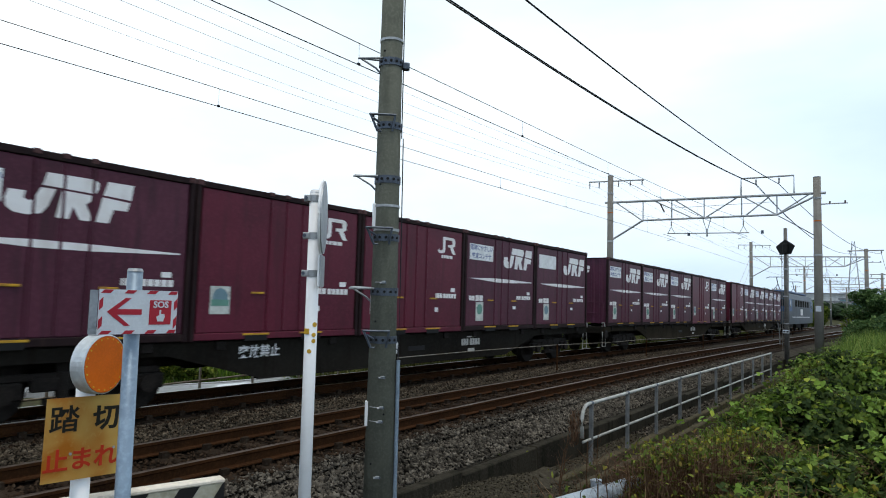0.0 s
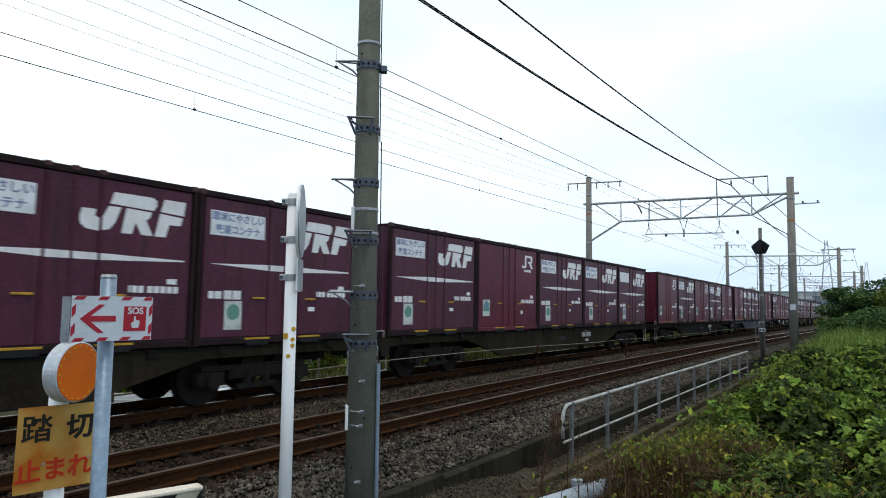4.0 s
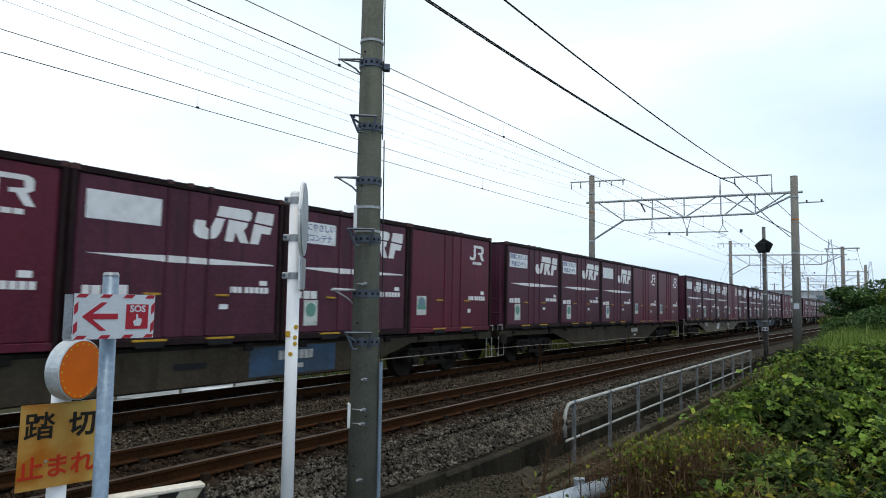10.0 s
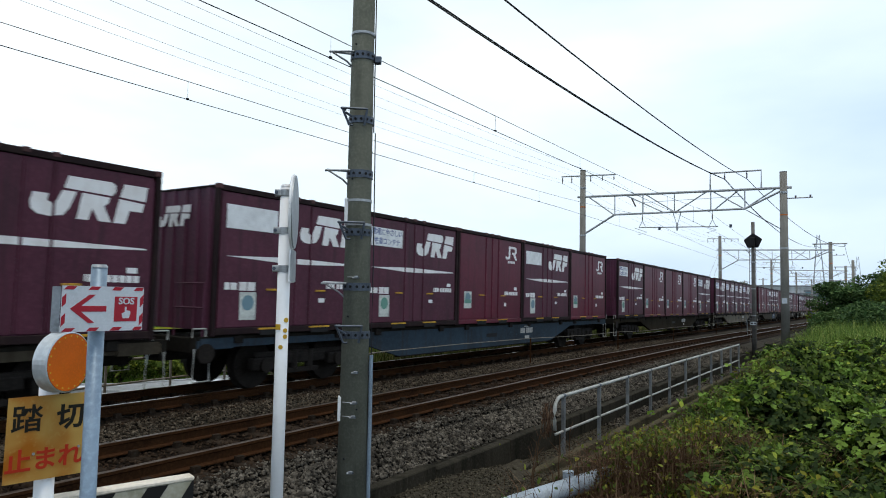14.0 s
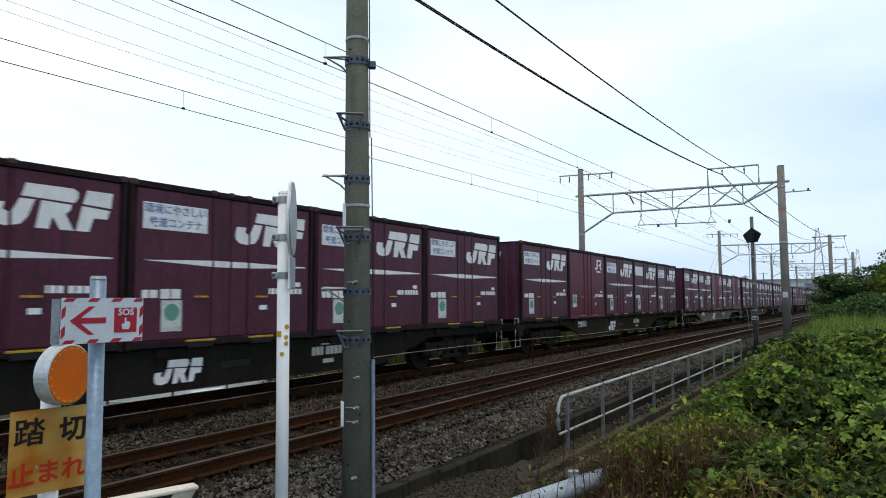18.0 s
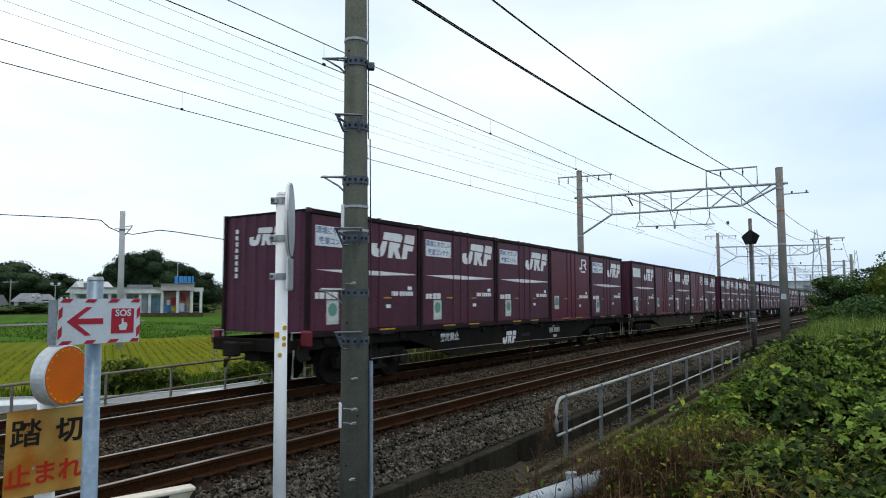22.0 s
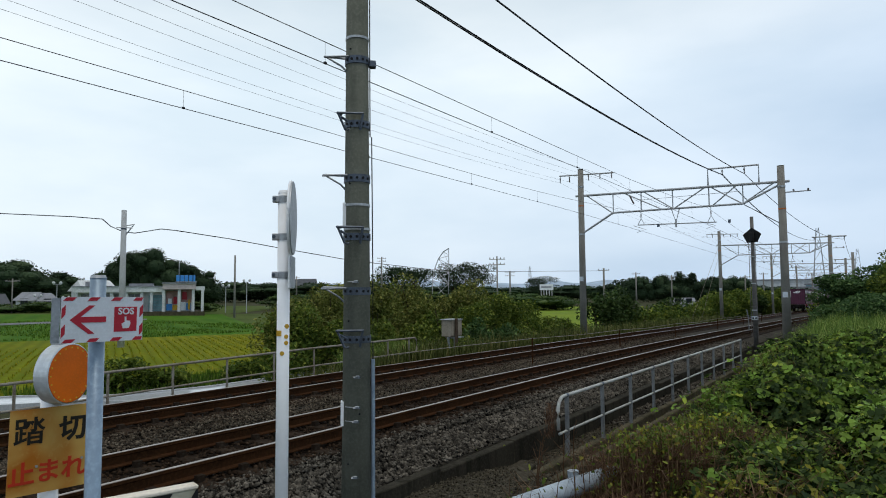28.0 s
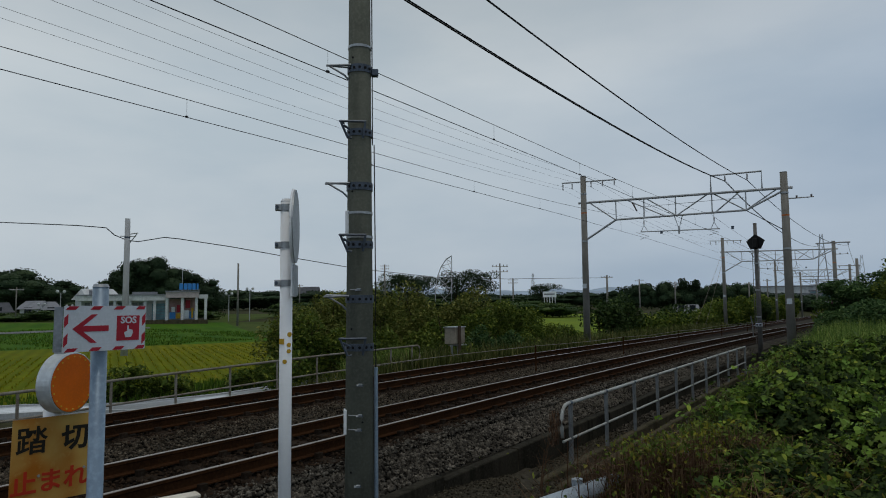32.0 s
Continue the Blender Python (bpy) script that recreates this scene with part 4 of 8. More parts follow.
def build_wires():
    bowl = lambda z, c, x0: (lambda x: z + c * (max(0.0, x - x0) ** 2 + max(0.0, -6.0 - x) ** 2))
    far_contact = lambda x: 5.06 - 0.0095 * max(0.0, x - 24)
    near_contact = lambda x: 5.195 - 0.0095 * max(0.0, x - 18)
    far_mess, near_mess = bowl(5.385, 0.0016, 16), bowl(5.525, 0.0014, 18)
    for y, name, low, high in ((Y_FAR, "far", far_contact, far_mess), (Y_NEAR, "near", near_contact, near_mess)):
        wire(hung(y, low, low(34.4), 0.02), 0.0075, M_WIRE, "contact wire over the %s track" % name)
        wire(hung(y, high, high(34.4), 0.42), 0.0068, M_WIRETHIN, "messenger wire over the %s track" % name)
        dr = tagged(empty("dropper_wires"), "thin dropper wires over the %s track" % name, "wire", "overhead droppers")
        for x in (-3.0, 2.0, 7.15, 12.3, 17.2, 21.9, 26.5, 31):
            part("dropper", tube(bmesh.new(), [(x, y, high(x)), (x, y, low(x))], 0.003, 4), M_WIRETHIN, dr)
            part("clip", tube(bmesh.new(), [(x - 0.02, y, low(x) + 0.01), (x + 0.02, y, low(x) + 0.01)], 0.022, 6), M_WIRE, dr)
    # heavy feeders on the yoke, a twin and a single
    twin, single = bowl(6.51, 0.00149, 9), bowl(6.565, 0.001312, 9)
    def feeder(y, first, y2):
        pts = [(x, y, first(x)) for x in [-34 + 2.0 * k for k in range(34)]]
        z0, ya = first(34.4), y
        xs = list(X_GANTRY) + [240.0]
        for a, b in zip(xs, xs[1:]):
            z1 = 7.16 + rail_z(b) - rail_z(34.4)
            for k in range(10):
                t = k / 10
                pts.append((a + (b - a) * t, ya + (y2 - ya) * t, z0 + (z1 - z0) * t - 0.85 * 4 * t * (1 - t)))
            z0, ya = z1, y2
        return pts

    for dy in (-0.022, 0.022):
        wire(feeder(6.0 + dy, twin, 4.65), 0.014, M_WIRE, "thick dark feeder cable above the near track")
    wire(feeder(5.0, single, 2.15), 0.017, M_WIRE, "thick dark feeder cable beside the near track")
    # thin lines on the far mast's crossarm
    for y in (14.5, 13.95, 12.85, 12.2, 11.55):
        thin = lambda x: 7.45 + 0.0011 * (x - 14.5) ** 2
        wire(hung(y, thin, thin(34.4), 0.6), 0.004, M_WIRETHIN, "thin weathered line beyond the far track")
    for x, y in ((61.6, 14.0), (63.6, 13.5)):
        wire([(x, y, ground_z(x, y) - 0.1), (73.2, 13.4, 6.3 if y > 13.8 else 5.4)], 0.012, M_RUSTY_GALV, "pale guy wire staying the far mast", "guy wires")
    # stay cable from the truss to the near mast, with two insulators
    wire([(34.3, 5.05, 5.90), (34.3, 4.2, 5.35), (34.3, 3.5, 4.88)], 0.020, M_WIRE, "dark stay cable below the gantry")


build_wires()


def build_signal():
    s = tagged(empty("signal_post", (32.6, 4.51, rail_z(32.6))), "dark trackside signal seen from behind on a post", "signal")
    z0 = -0.9
    part("post", tube(bmesh.new(), [(0, 0, z0), (0, 0, 5.45)], 0.10, 16, 0.075), M_SIGPOST, s, smooth=True)
    part("back_plate", plates([[(-0.26, 4.62), (0.26, 4.62), (0.46, 4.98), (0.30, 5.10), (0.0, 5.28), (-0.30, 5.10), (-0.46, 4.98)]], 0.03, pose(-0.12, 0, -0.35, 0, 0, 62)), M_BLACK, s)
    part("lamp_case", boxes((-0.30, -0.10, -0.10, 0.10, 4.30, 4.74), bevel=0.03), M_BLACK, s)
    ladder = part("ladder", tubes([[(-0.2, -0.13, z0 + 0.9), (-0.2, -0.13, 4.3)], [(-0.2, 0.13, z0 + 0.9), (-0.2, 0.13, 4.3)]], 0.012, 6), M_SIGPOST, s)
    for k in range(14):
        part("rung", tube(bmesh.new(), [(-0.2, -0.13, 0.2 + 0.3 * k), (-0.2, 0.13, 0.2 + 0.3 * k)], 0.009, 5), M_SIGPOST, ladder)
    for z in (4.5, 3.6, 2.4, 1.2):
        part("band", tube(bmesh.new(), [(0, 0, z), (0, 0, z + 0.05)], 0.115, 14), M_GALV, s)
    part("number_plate", boxes((-0.18, -0.16, -0.15, 0.15, 0.80, 0.95)), M_PLATE, s)
    part("number_bars", boxes((-0.186, -0.180, -0.10, -0.02, 0.84, 0.91), (-0.186, -0.180, 0.02, 0.10, 0.84, 0.91)), M_BLACK, s)
    part("conduit", tube(bmesh.new(), [(-0.1, 0.25, 0.3), (-0.1, 0.27, 0.9), (-0.1, 0.33, 1.25)], 0.022, 8), M_POSTG, s)


build_signal()


# ---- foreground: concrete pole, sign post, warning sign, emergency sign, barrier ----
def build_concrete_pole():
    px_, py_ = 4.945, 4.222
    pole = tagged(empty("utility_pole", (px_, py_, 0)), "grey concrete utility pole with steel bands and brackets", "utility pole")
    rad = lambda z: 0.1325 - (z - 1.5) / 150.0
    part("shaft", tube(bmesh.new(), [(0, 0, -0.95), (0, 0, 3), (0, 0, 8.2)], rad(-0.95), 32, rad(8.2)), M_POLE, pole, smooth=True)
    yaw = math.degrees(math.atan2(-py_, -px_)) + 90  # local -y faces the road
    F = pose(0, 0, 0, 0, 0, yaw)

    def band(z, h=0.075):
        r = rad(z) + 0.006
        b = part("band", tube(bmesh.new(), [(0, 0, z - h / 2), (0, 0, z + h / 2)], r, 28), M_BAND, pole, "dark perforated steel band", smooth=False)
        for k in range(5):
            bm = bmesh.new()
            a = radians(-52 + 26 * k)
            q = F @ Vector((math.sin(a) * (r + 0.001), -math.cos(a) * (r + 0.001), z))
            tube(bm, [q, q + (F @ Vector((math.sin(a), -math.cos(a), 0))) * 0.006], 0.014, 8)
            part("bolt_hole", bm, M_BLACK, b)
        return b

    def arm_left(z):
        b = band(z)
        bm = bmesh.new()
        r = rad(z)
        tube(bm, [F @ Vector(q) for q in ((-r + 0.01, 0, z + 0.035), (-r - 0.19, -0.02, z + 0.040), (-r - 0.21, -0.06, z + 0.025), (-r + 0.03, -0.09, z + 0.03))], 0.011, 6)
        tube(bm, [F @ Vector(q) for q in ((-r - 0.18, -0.03, z + 0.03), (-r - 0.04, -0.04, z - 0.055), (-r + 0.012, -0.03, z - 0.105))], 0.010, 6)
        part("bracket", bm, M_STEEL, b)

    def step_front(z):
        b = band(z, 0.07)
        bm = bmesh.new()
        r = rad(z)
        f = -r - 0.02
        for pts in (((-0.19, f - 0.02, z + 0.088), (0.065, f - 0.02, z + 0.088)), ((-0.19, f - 0.02, z + 0.088), (-0.155, f + 0.06, z + 0.088)), ((-0.18, f - 0.02, z + 0.08), (-0.115, f, z - 0.07), (-0.075, f, z - 0.07)), ((0.055, f - 0.02, z + 0.08), (0.03, f, z - 0.07)), ((-0.155, f - 0.01, z + 0.05), (-0.09, f, z + 0.012))):
            tube(bm, [F @ Vector(q) for q in pts], 0.012, 6)
        part("bracket", bm, M_BAND, b)

    for z in (4.056, 2.876, 1.778):
        arm_left(z)
    for z in (3.411, 2.304, 1.317):
        step_front(z)
    for z in (4.285, 2.616, 2.381):
        part("strap", tube(bmesh.new(), [(0, 0, z - 0.012), (0, 0, z + 0.012)], rad(z) + 0.003, 28), M_GALV, pole, "bright steel strap")
    for z, a0, ac in ((1.869, -0.75, -0.10), (0.967, -0.25, 0.03), (0.683, -0.85, 0.0), (0.552, -0.85, -0.06), (0.038, -0.35, -0.12)):
        # a clip on a thin wire that runs round the shaft
        r = rad(z)
        on = lambda a, e: F @ Vector((math.sin(a) * (r + e), -math.cos(a) * (r + e), z))
        clip = part("clip", tube(bmesh.new(), [on(a0 + (ac - a0) * k / 6, 0.002) for k in range(7)], 0.004, 5), M_GALV, pole, "thin wire with a steel clip")
        bm = boxes((-0.034, 0.030, -0.020, 0.006, -0.014, -0.002), (-0.016, 0.022, -0.026, 0.0, -0.004, 0.013), bevel=0.003)
        bmesh.ops.transform(bm, matrix=Matrix.Translation(on(ac, 0.0)) @ F, verts=bm.verts)
        part("clip_body", bm, M_STEEL, clip)
        part("clip_bolt", tube(bmesh.new(), [on(ac + 0.16, 0.0), on(ac + 0.16, 0.024)], 0.008, 6), M_BAND, clip)
    # notice plates wrapped on the side
    for z0, z1, m in ((2.395, 2.64, M_PAPER), (0.495, 0.725, M_PAPER)):
        bm = boxes((-rad(z0) - 0.012, -rad(z0) + 0.03, -0.06, 0.04, z0, z1), bevel=0.004)
        bmesh.ops.transform(bm, matrix=F, verts=bm.verts)
        part("notice_plate", bm, m, pole, "small white notice plate")
    bm = bmesh.new()
    tube(bm, [F @ Vector((rad(0.5) + 0.02, -0.03, -0.9)), F @ Vector((rad(1.1) + 0.02, -0.03, 1.12))], 0.020, 8)
    part("conduit", bm, M_BLUEPIPE, pole, "grey-blue conduit pipe")
    bm = bmesh.new()
    tube(bm, [F @ Vector((rad(1.1) + 0.02, -0.03, 1.12)), F @ Vector((rad(1.5) + 0.022, -0.02, 1.9)), F @ Vector((rad(3) + 0.02, -0.02, 3.3))], 0.006, 6)
    tube(bm, [F @ Vector((rad(3) + 0.004, -0.02, 3.3)), F @ Vector((rad(5), -0.02, 8.0))], 0.006, 6)
    part("earth_wire", bm, M_WIRE, pole)
    bm = boxes((rad(4) + 0.0, rad(4) + 0.07, -0.05, 0.02, 4.0, 4.07), bevel=0.008)
    bmesh.ops.transform(bm, matrix=F, verts=bm.verts)
    part("clamp", bm, M_BAND, pole)
    bm = bmesh.new()
    for z, a in ((1.493, -0.62), (0.157, -0.60), (0.62, 0.2), (2.821, -0.60), (4.159, -0.62)):
        q = F @ Vector((math.sin(a) * rad(z), -math.cos(a) * rad(z), z))
        tube(bm, [q, q + F @ Vector((0, -0.006, 0))], 0.010, 8)
    part("drill_holes", bm, M_BLACK, pole)


build_concrete_pole()


def build_sign_post():
    """White post whose round sign and small plate face along the line, so that their edges show."""
    x, y = 3.434, 3.635
    p = tagged(empty("road_sign_post", (x, y, 0)), "white painted sign post with a round sign seen edge-on", "sign post")
    part("post", tube(bmesh.new(), [(0, 0, -0.7), (0, 0, 2.50)], 0.0455, 24), M_WHITE, p, smooth=True)
    part("cap", tube(bmesh.new(), [(0, 0, 2.50), (0, 0, 2.52)], 0.047, 24, 0.035), M_WHITE, p)
    away = math.degrees(math.atan2(-y, -x)) + 90
    F = pose(0, 0, 0, 0, 0, away)
    S = F @ pose(0.058, -0.01, 0, 0, 0, 84)
    sign = part("round_sign", plates([disc(0.272, 40, 0.0, 2.315)], 0.012, S), M_GALV, p, "round steel sign plate seen from its edge", smooth=False)
    ring = [(0.272 * math.cos(a), 0.006, 2.315 + 0.272 * math.sin(a)) for a in (2 * math.pi * k / 40 for k in range(41))]
    part("rim", tube(bmesh.new(), [S @ Vector(q) for q in ring], 0.009, 6), M_WHITE, sign)
    small = part("small_plate", plates([[(-0.11, 1.80), (0.13, 1.80), (0.13, 2.03), (-0.11, 2.03)]], 0.010, F @ pose(0.058, 0.0, 0, 0, 0, 82)), M_GALV, p, "small rectangular steel plate")
    ring = [(-0.11, 1.80), (0.13, 1.80), (0.14, 1.83), (0.14, 2.0), (0.13, 2.03), (-0.11, 2.03), (-0.11, 1.80)]
    part("rim", tube(bmesh.new(), [(F @ pose(0.058, 0.0, 0, 0, 0, 82)) @ Vector((a, 0.006, b)) for a, b in ring], 0.008, 6), M_WHITE, small)
    for z in (2.455, 2.175, 1.895):
        c = part("clamp", tube(bmesh.new(), [(0, 0, z - 0.024), (0, 0, z + 0.024)], 0.049, 24), M_GALV, p, "galvanised clamp")
        bm = boxes((-0.085, -0.035, -0.028, 0.028, z - 0.024, z + 0.024), bevel=0.004)
        bmesh.ops.transform(bm, matrix=F, verts=bm.verts)
        part("lug", bm, M_GALV, c)
        bm = bmesh.new()
        q = F @ Vector((-0.072, -0.03, z))
        tube(bm, [q, F @ Vector((-0.072, -0.042, z))], 0.014, 6)
        part("bolt", bm, M_BAND, c)
    bm = bmesh.new()
    sq = boxes((-0.020, 0.020, -0.049, -0.042, 1.450, 1.490))
    bmesh.ops.transform(sq, matrix=F @ pose(0, 0, 0, 0, 0, -40), verts=sq.verts)
    part("square_sticker", sq, M_TINY, p, "square yellow sticker")
    for z, a, s in ((1.325, -0.15, 0.016), (1.52, 0.62, 0.018), (1.445, 0.5, 0.016), (1.40, 0.5, 0.016)):
        q = F @ Vector((math.sin(a) * 0.0455, -math.cos(a) * 0.0455, z))
        tube(bm, [q - (F @ Vector((math.sin(a), -math.cos(a), 0))) * 0.004, q + (F @ Vector((math.sin(a), -math.cos(a), 0))) * 0.0025], s, 12 if s < 0.02 else 4)
    part("stickers", bm, M_TINY, p, "small faded yellow stickers")


build_sign_post()


def build_sos_sign():
    """Emergency button sign on its own pipe."""
    x, y = 1.302, 2.310
    t = tagged(empty("emergency_sign", (x, y, 0)), "white and red emergency button arrow sign on a blue-grey pipe", "emergency sign")
    part("pipe", tube(bmesh.new(), [(0, 0, -0.4), (0, 0, 1.815)], 0.0265, 24), M_BLUEPIPE, t, smooth=True)
    part("cap", tube(bmesh.new(), [(0, 0, 1.815), (0, 0, 1.826)], 0.028, 24, 0.023), M_GALV, t)
    F = pose(0, 0, 0, 0, 0, math.degrees(math.atan2(-y, -x)) + 90) @ pose(0.019, -0.036, 1.670, 0, 0.6, 26) @ Matrix.Diagonal((0.95, 1, 0.94, 1))
    w, h = 0.150, 0.083
    board = part("board", plates([rect(-w, w, -h, h)], 0.004, F), M_PLATE, t)
    part("return_edge", plates([rect(-0.027, 0.0, -h + 0.002, h - 0.004)], 0.002, F @ pose(-w, 0.004, 0, 0, 0, -38)), M_STEEL, t, "folded grey edge of the board")
    G = F @ pose(0, -0.0042, 0)
    red = [[(-0.121, 0.0), (-0.055, 0.052), (-0.033, 0.052), (-0.083, 0.0105), (0.008, 0.0105), (0.008, -0.0105), (-0.083, -0.0105), (-0.033, -0.052), (-0.055, -0.052)]]
    part("arrow", plates(red, 0.0012, G), M_RED, board)
    part("button_square", plates([rect(0.038, 0.125, -0.048, 0.046)], 0.0012, G), M_RED, board)
    stripes = []
    for k in range(4):
        a = -0.146 + 0.085 * k
        stripes += [[(a, h - 0.014), (a + 0.034, h - 0.014), (a + 0.047, h - 0.001), (a + 0.013, h - 0.001)], [(a, -h + 0.001), (a + 0.034, -h + 0.001), (a + 0.047, -h + 0.014), (a + 0.013, -h + 0.014)]]
    stripes = [[(max(-w + 0.001, min(w - 0.001, p)), q) for p, q in s] for s in stripes]
    for a in (-0.035, 0.035):
        stripes += [[(-w + 0.001, a - 0.03), (-w + 0.014, a - 0.015), (-w + 0.014, a + 0.02), (-w + 0.001, a + 0.005)], [(w - 0.014, a - 0.03), (w - 0.001, a - 0.015), (w - 0.001, a + 0.02), (w - 0.014, a + 0.005)]]
    tagged(part("hazard_stripes", plates(stripes, 0.001, G), M_RED, board), kind="stuff")
    lettering("letters", "SOS", 0.035, M_PLATE, board, G @ pose(0.082, -0.0016, 0.028), bold=0.0008)
    hand = [[(0.071, -0.036), (0.094, -0.036), (0.100, -0.018), (0.098, -0.008), (0.084, -0.006), (0.084, 0.008), (0.0775, 0.008), (0.0775, -0.012), (0.066, -0.018)], disc(0.0045, 10, 0.081, 0.0105)]
    part("finger_mark", plates(hand[:1], 0.0010, G @ pose(0, -0.0013, 0)), M_PLATE, board, "white pressing finger pictogram")
    for z in (0.035, -0.035):
        bm = tube(bmesh.new(), [(0, 0, 1.672 + z - 0.012), (0, 0, 1.672 + z + 0.012)], 0.0325, 20)
        part("clamp", bm, M_GALV, t)


build_sos_sign()


def build_crossing_warning():
    """Level crossing warning: a deep round reflector lamp above a yellow stop board on a white post."""
    x, y = 1.300, 2.606
    t = tagged(empty("crossing_warning_sign", (x, y, 0)), "weathered yellow crossing stop sign below an orange disc reflector", "warning sign")
    part("post", tube(bmesh.new(), [(0, 0, -0.4), (0, 0, 1.40)], 0.034, 20), M_WHITE, t, smooth=True)
    base = math.degrees(math.atan2(-y, -x)) + 90
    F = pose(0, 0, 0, 0, 0, base)
    L = F @ pose(0.026, -0.03, 1.463, 0, 0, 48)
    ring = lambda r, yy: [L @ Vector((r * math.cos(a), yy, r * math.sin(a))) for a in (2 * math.pi * k / 40 for k in range(40))]
    bm = bmesh.new()
    rs = [[bm.verts.new(q) for q in ring(r, d)] for r, d in ((0.100, 0.018), (0.112, 0.012), (0.112, -0.045), (0.108, -0.048))]
    for a, b in zip(rs, rs[1:]):
        for k in range(40):
            bm.faces.new((a[k], a[(k + 1) % 40], b[(k + 1) % 40], b[k]))
    bm.faces.new(rs[0][::-1])
    bmesh.ops.recalc_face_normals(bm, faces=bm.faces)
    lamp = part("reflector_case", bm, M_CASE, t, "deep white steel drum case")
    part("reflector_face", plates([disc(0.106, 40)], 0.004, L @ pose(0, -0.044, 0)), M_ORANGE, lamp, "orange disc face")
    bm = bmesh.new()
    for k in range(20):
        a = 2 * math.pi * k / 20
        q = L @ Vector((0.097 * math.cos(a), -0.048, 0.097 * math.sin(a)))
        tube(bm, [q, q + (L.to_3x3() @ Vector((0, -0.002, 0)))], 0.0036, 6)
    part("beads", bm, M_BEAD, lamp, "ring of small yellow reflector beads")
    bm = boxes((-0.03, 0.03, -0.03, 0.02, 0.10, 0.132), bevel=0.006)
    bmesh.ops.transform(bm, matrix=L, verts=bm.verts)
    part("cap_box", bm, M_GALV, lamp)
    B = F @ pose(0.017, -0.036, 1.190, 0, 1.0, 20)
    w, h = 0.152, 0.152
    board = part("board", plates([rect(-w, w, -h, h)], 0.003, B), M_SIGNY, t, "rust-streaked yellow board")
    G = B @ pose(0, -0.0032, 0)
    lettering("letters", "踏", 0.104, M_KANJI, board, G @ pose(-0.088, 0, 0.066), bold=0.0015)
    lettering("letters", "切", 0.098, M_KANJI, board, G @ pose(0.060, 0, 0.062), bold=0.0028)
    lettering("letters", "止まれ", 0.087, M_REDTXT, board, G @ pose(-0.020, 0, -0.082), bold=0.0020)
    bm = bmesh.new()
    for a, b in ((-0.06, -0.055), (0.095, -0.05)):
        q = G @ Vector((a, 0, b))
        tube(bm, [q, G @ Vector((a, -0.004, b))], 0.005, 8)
    part("rivets", bm, M_GALV, board)


build_crossing_warning()


def build_barrier():
    """Striped crossing barrier board."""
    b = tagged(empty("striped_barrier"), "black and cream striped barrier board beside the crossing", "barrier")
    A, ln = Vector((1.901, 2.532, 0.0)), 1.5
    Mx = pose(*A, 0, 0, math.degrees(math.atan2(-0.313, 0.95)))
    bm = boxes((-ln, 0, 0.0, 0.060, 0.70, 0.900), bevel=0.004)
    bmesh.ops.transform(bm, matrix=Mx, verts=bm.verts)
    board = part("board", bm, M_CREAMOLD, b)
    bm = boxes((-ln, 0.002, -0.003, 0.064, 0.900, 0.917), bevel=0.004)
    bmesh.ops.transform(bm, matrix=Mx, verts=bm.verts)
    part("cap_strip", bm, M_CREAM, board, "pale wooden strip along the top edge")
    stripes = [[(-0.135, 0.702), (-0.001, 0.702), (-0.001, 0.899), (-0.008, 0.899)]]
    k = -0.108
    while k > -ln + 0.25:
        stripes.append([(k - 0.215, 0.702), (k - 0.130, 0.702), (k, 0.899), (k - 0.085, 0.899)])
        k -= 0.21
    for outline in stripes:
        part("stripe", plates([outline], 0.0015, Mx @ pose(0, -0.001, 0)), M_BLACK, board, "black diagonal stripe")
    for s in (-0.25, -1.1):
        bm = boxes((s - 0.03, s + 0.03, 0.062, 0.12, -0.5, 0.85), bevel=0.006)
        bmesh.ops.transform(bm, matrix=Mx, verts=bm.verts)
        part("post", bm, M_WHITE, b)


build_barrier()


# ---- the freight train ----
BLOCK, CL, CW, CH = 18.76, 3.715, 2.45, 2.5
DECK = 1.0
# loads from the rear to the front of each wagon: P plain, S printed plate, B blank plate, T emblem further back
LOADS = {-2: "PSSSS", -1: "SSSPS", 0: "TPPSB", 1: "PBSSP", 2: "PSPSP", 3: "SPSSB", 4: "PSPSS", 5: "PPBBB", 6: "BSSSS", 7: "BSSPB", 8: "SSBPP", 9: "PPBSP", 10: "SSSSP",
         11: "SPPPS", 12: "BSPBP", 13: "SSBSS", 14: "SSPSP", 15: "SPSBS", 16: "BSSSS", 17: "SSBSS", 18: "BPBPS", 19: "SSSPS"}
# where the middle of each load stands at the start; the wagons are of several lengths
MIDDLES = {-2: 52.35, -1: 32.22, 0: 11.59, 1: -8.60, 2: -28.20, 3: -48.87, 4: -68.72, 5: -88.92, 6: -108.93, 7: -128.46, 8: -148.70, 9: -168.29, 10: -188.28,
           11: -208.61, 12: -228.81, 13: -248.54, 14: -268.13, 15: -288.61, 16: -308.70, 17: -328.22, 18: -348.79, 19: -368.90}


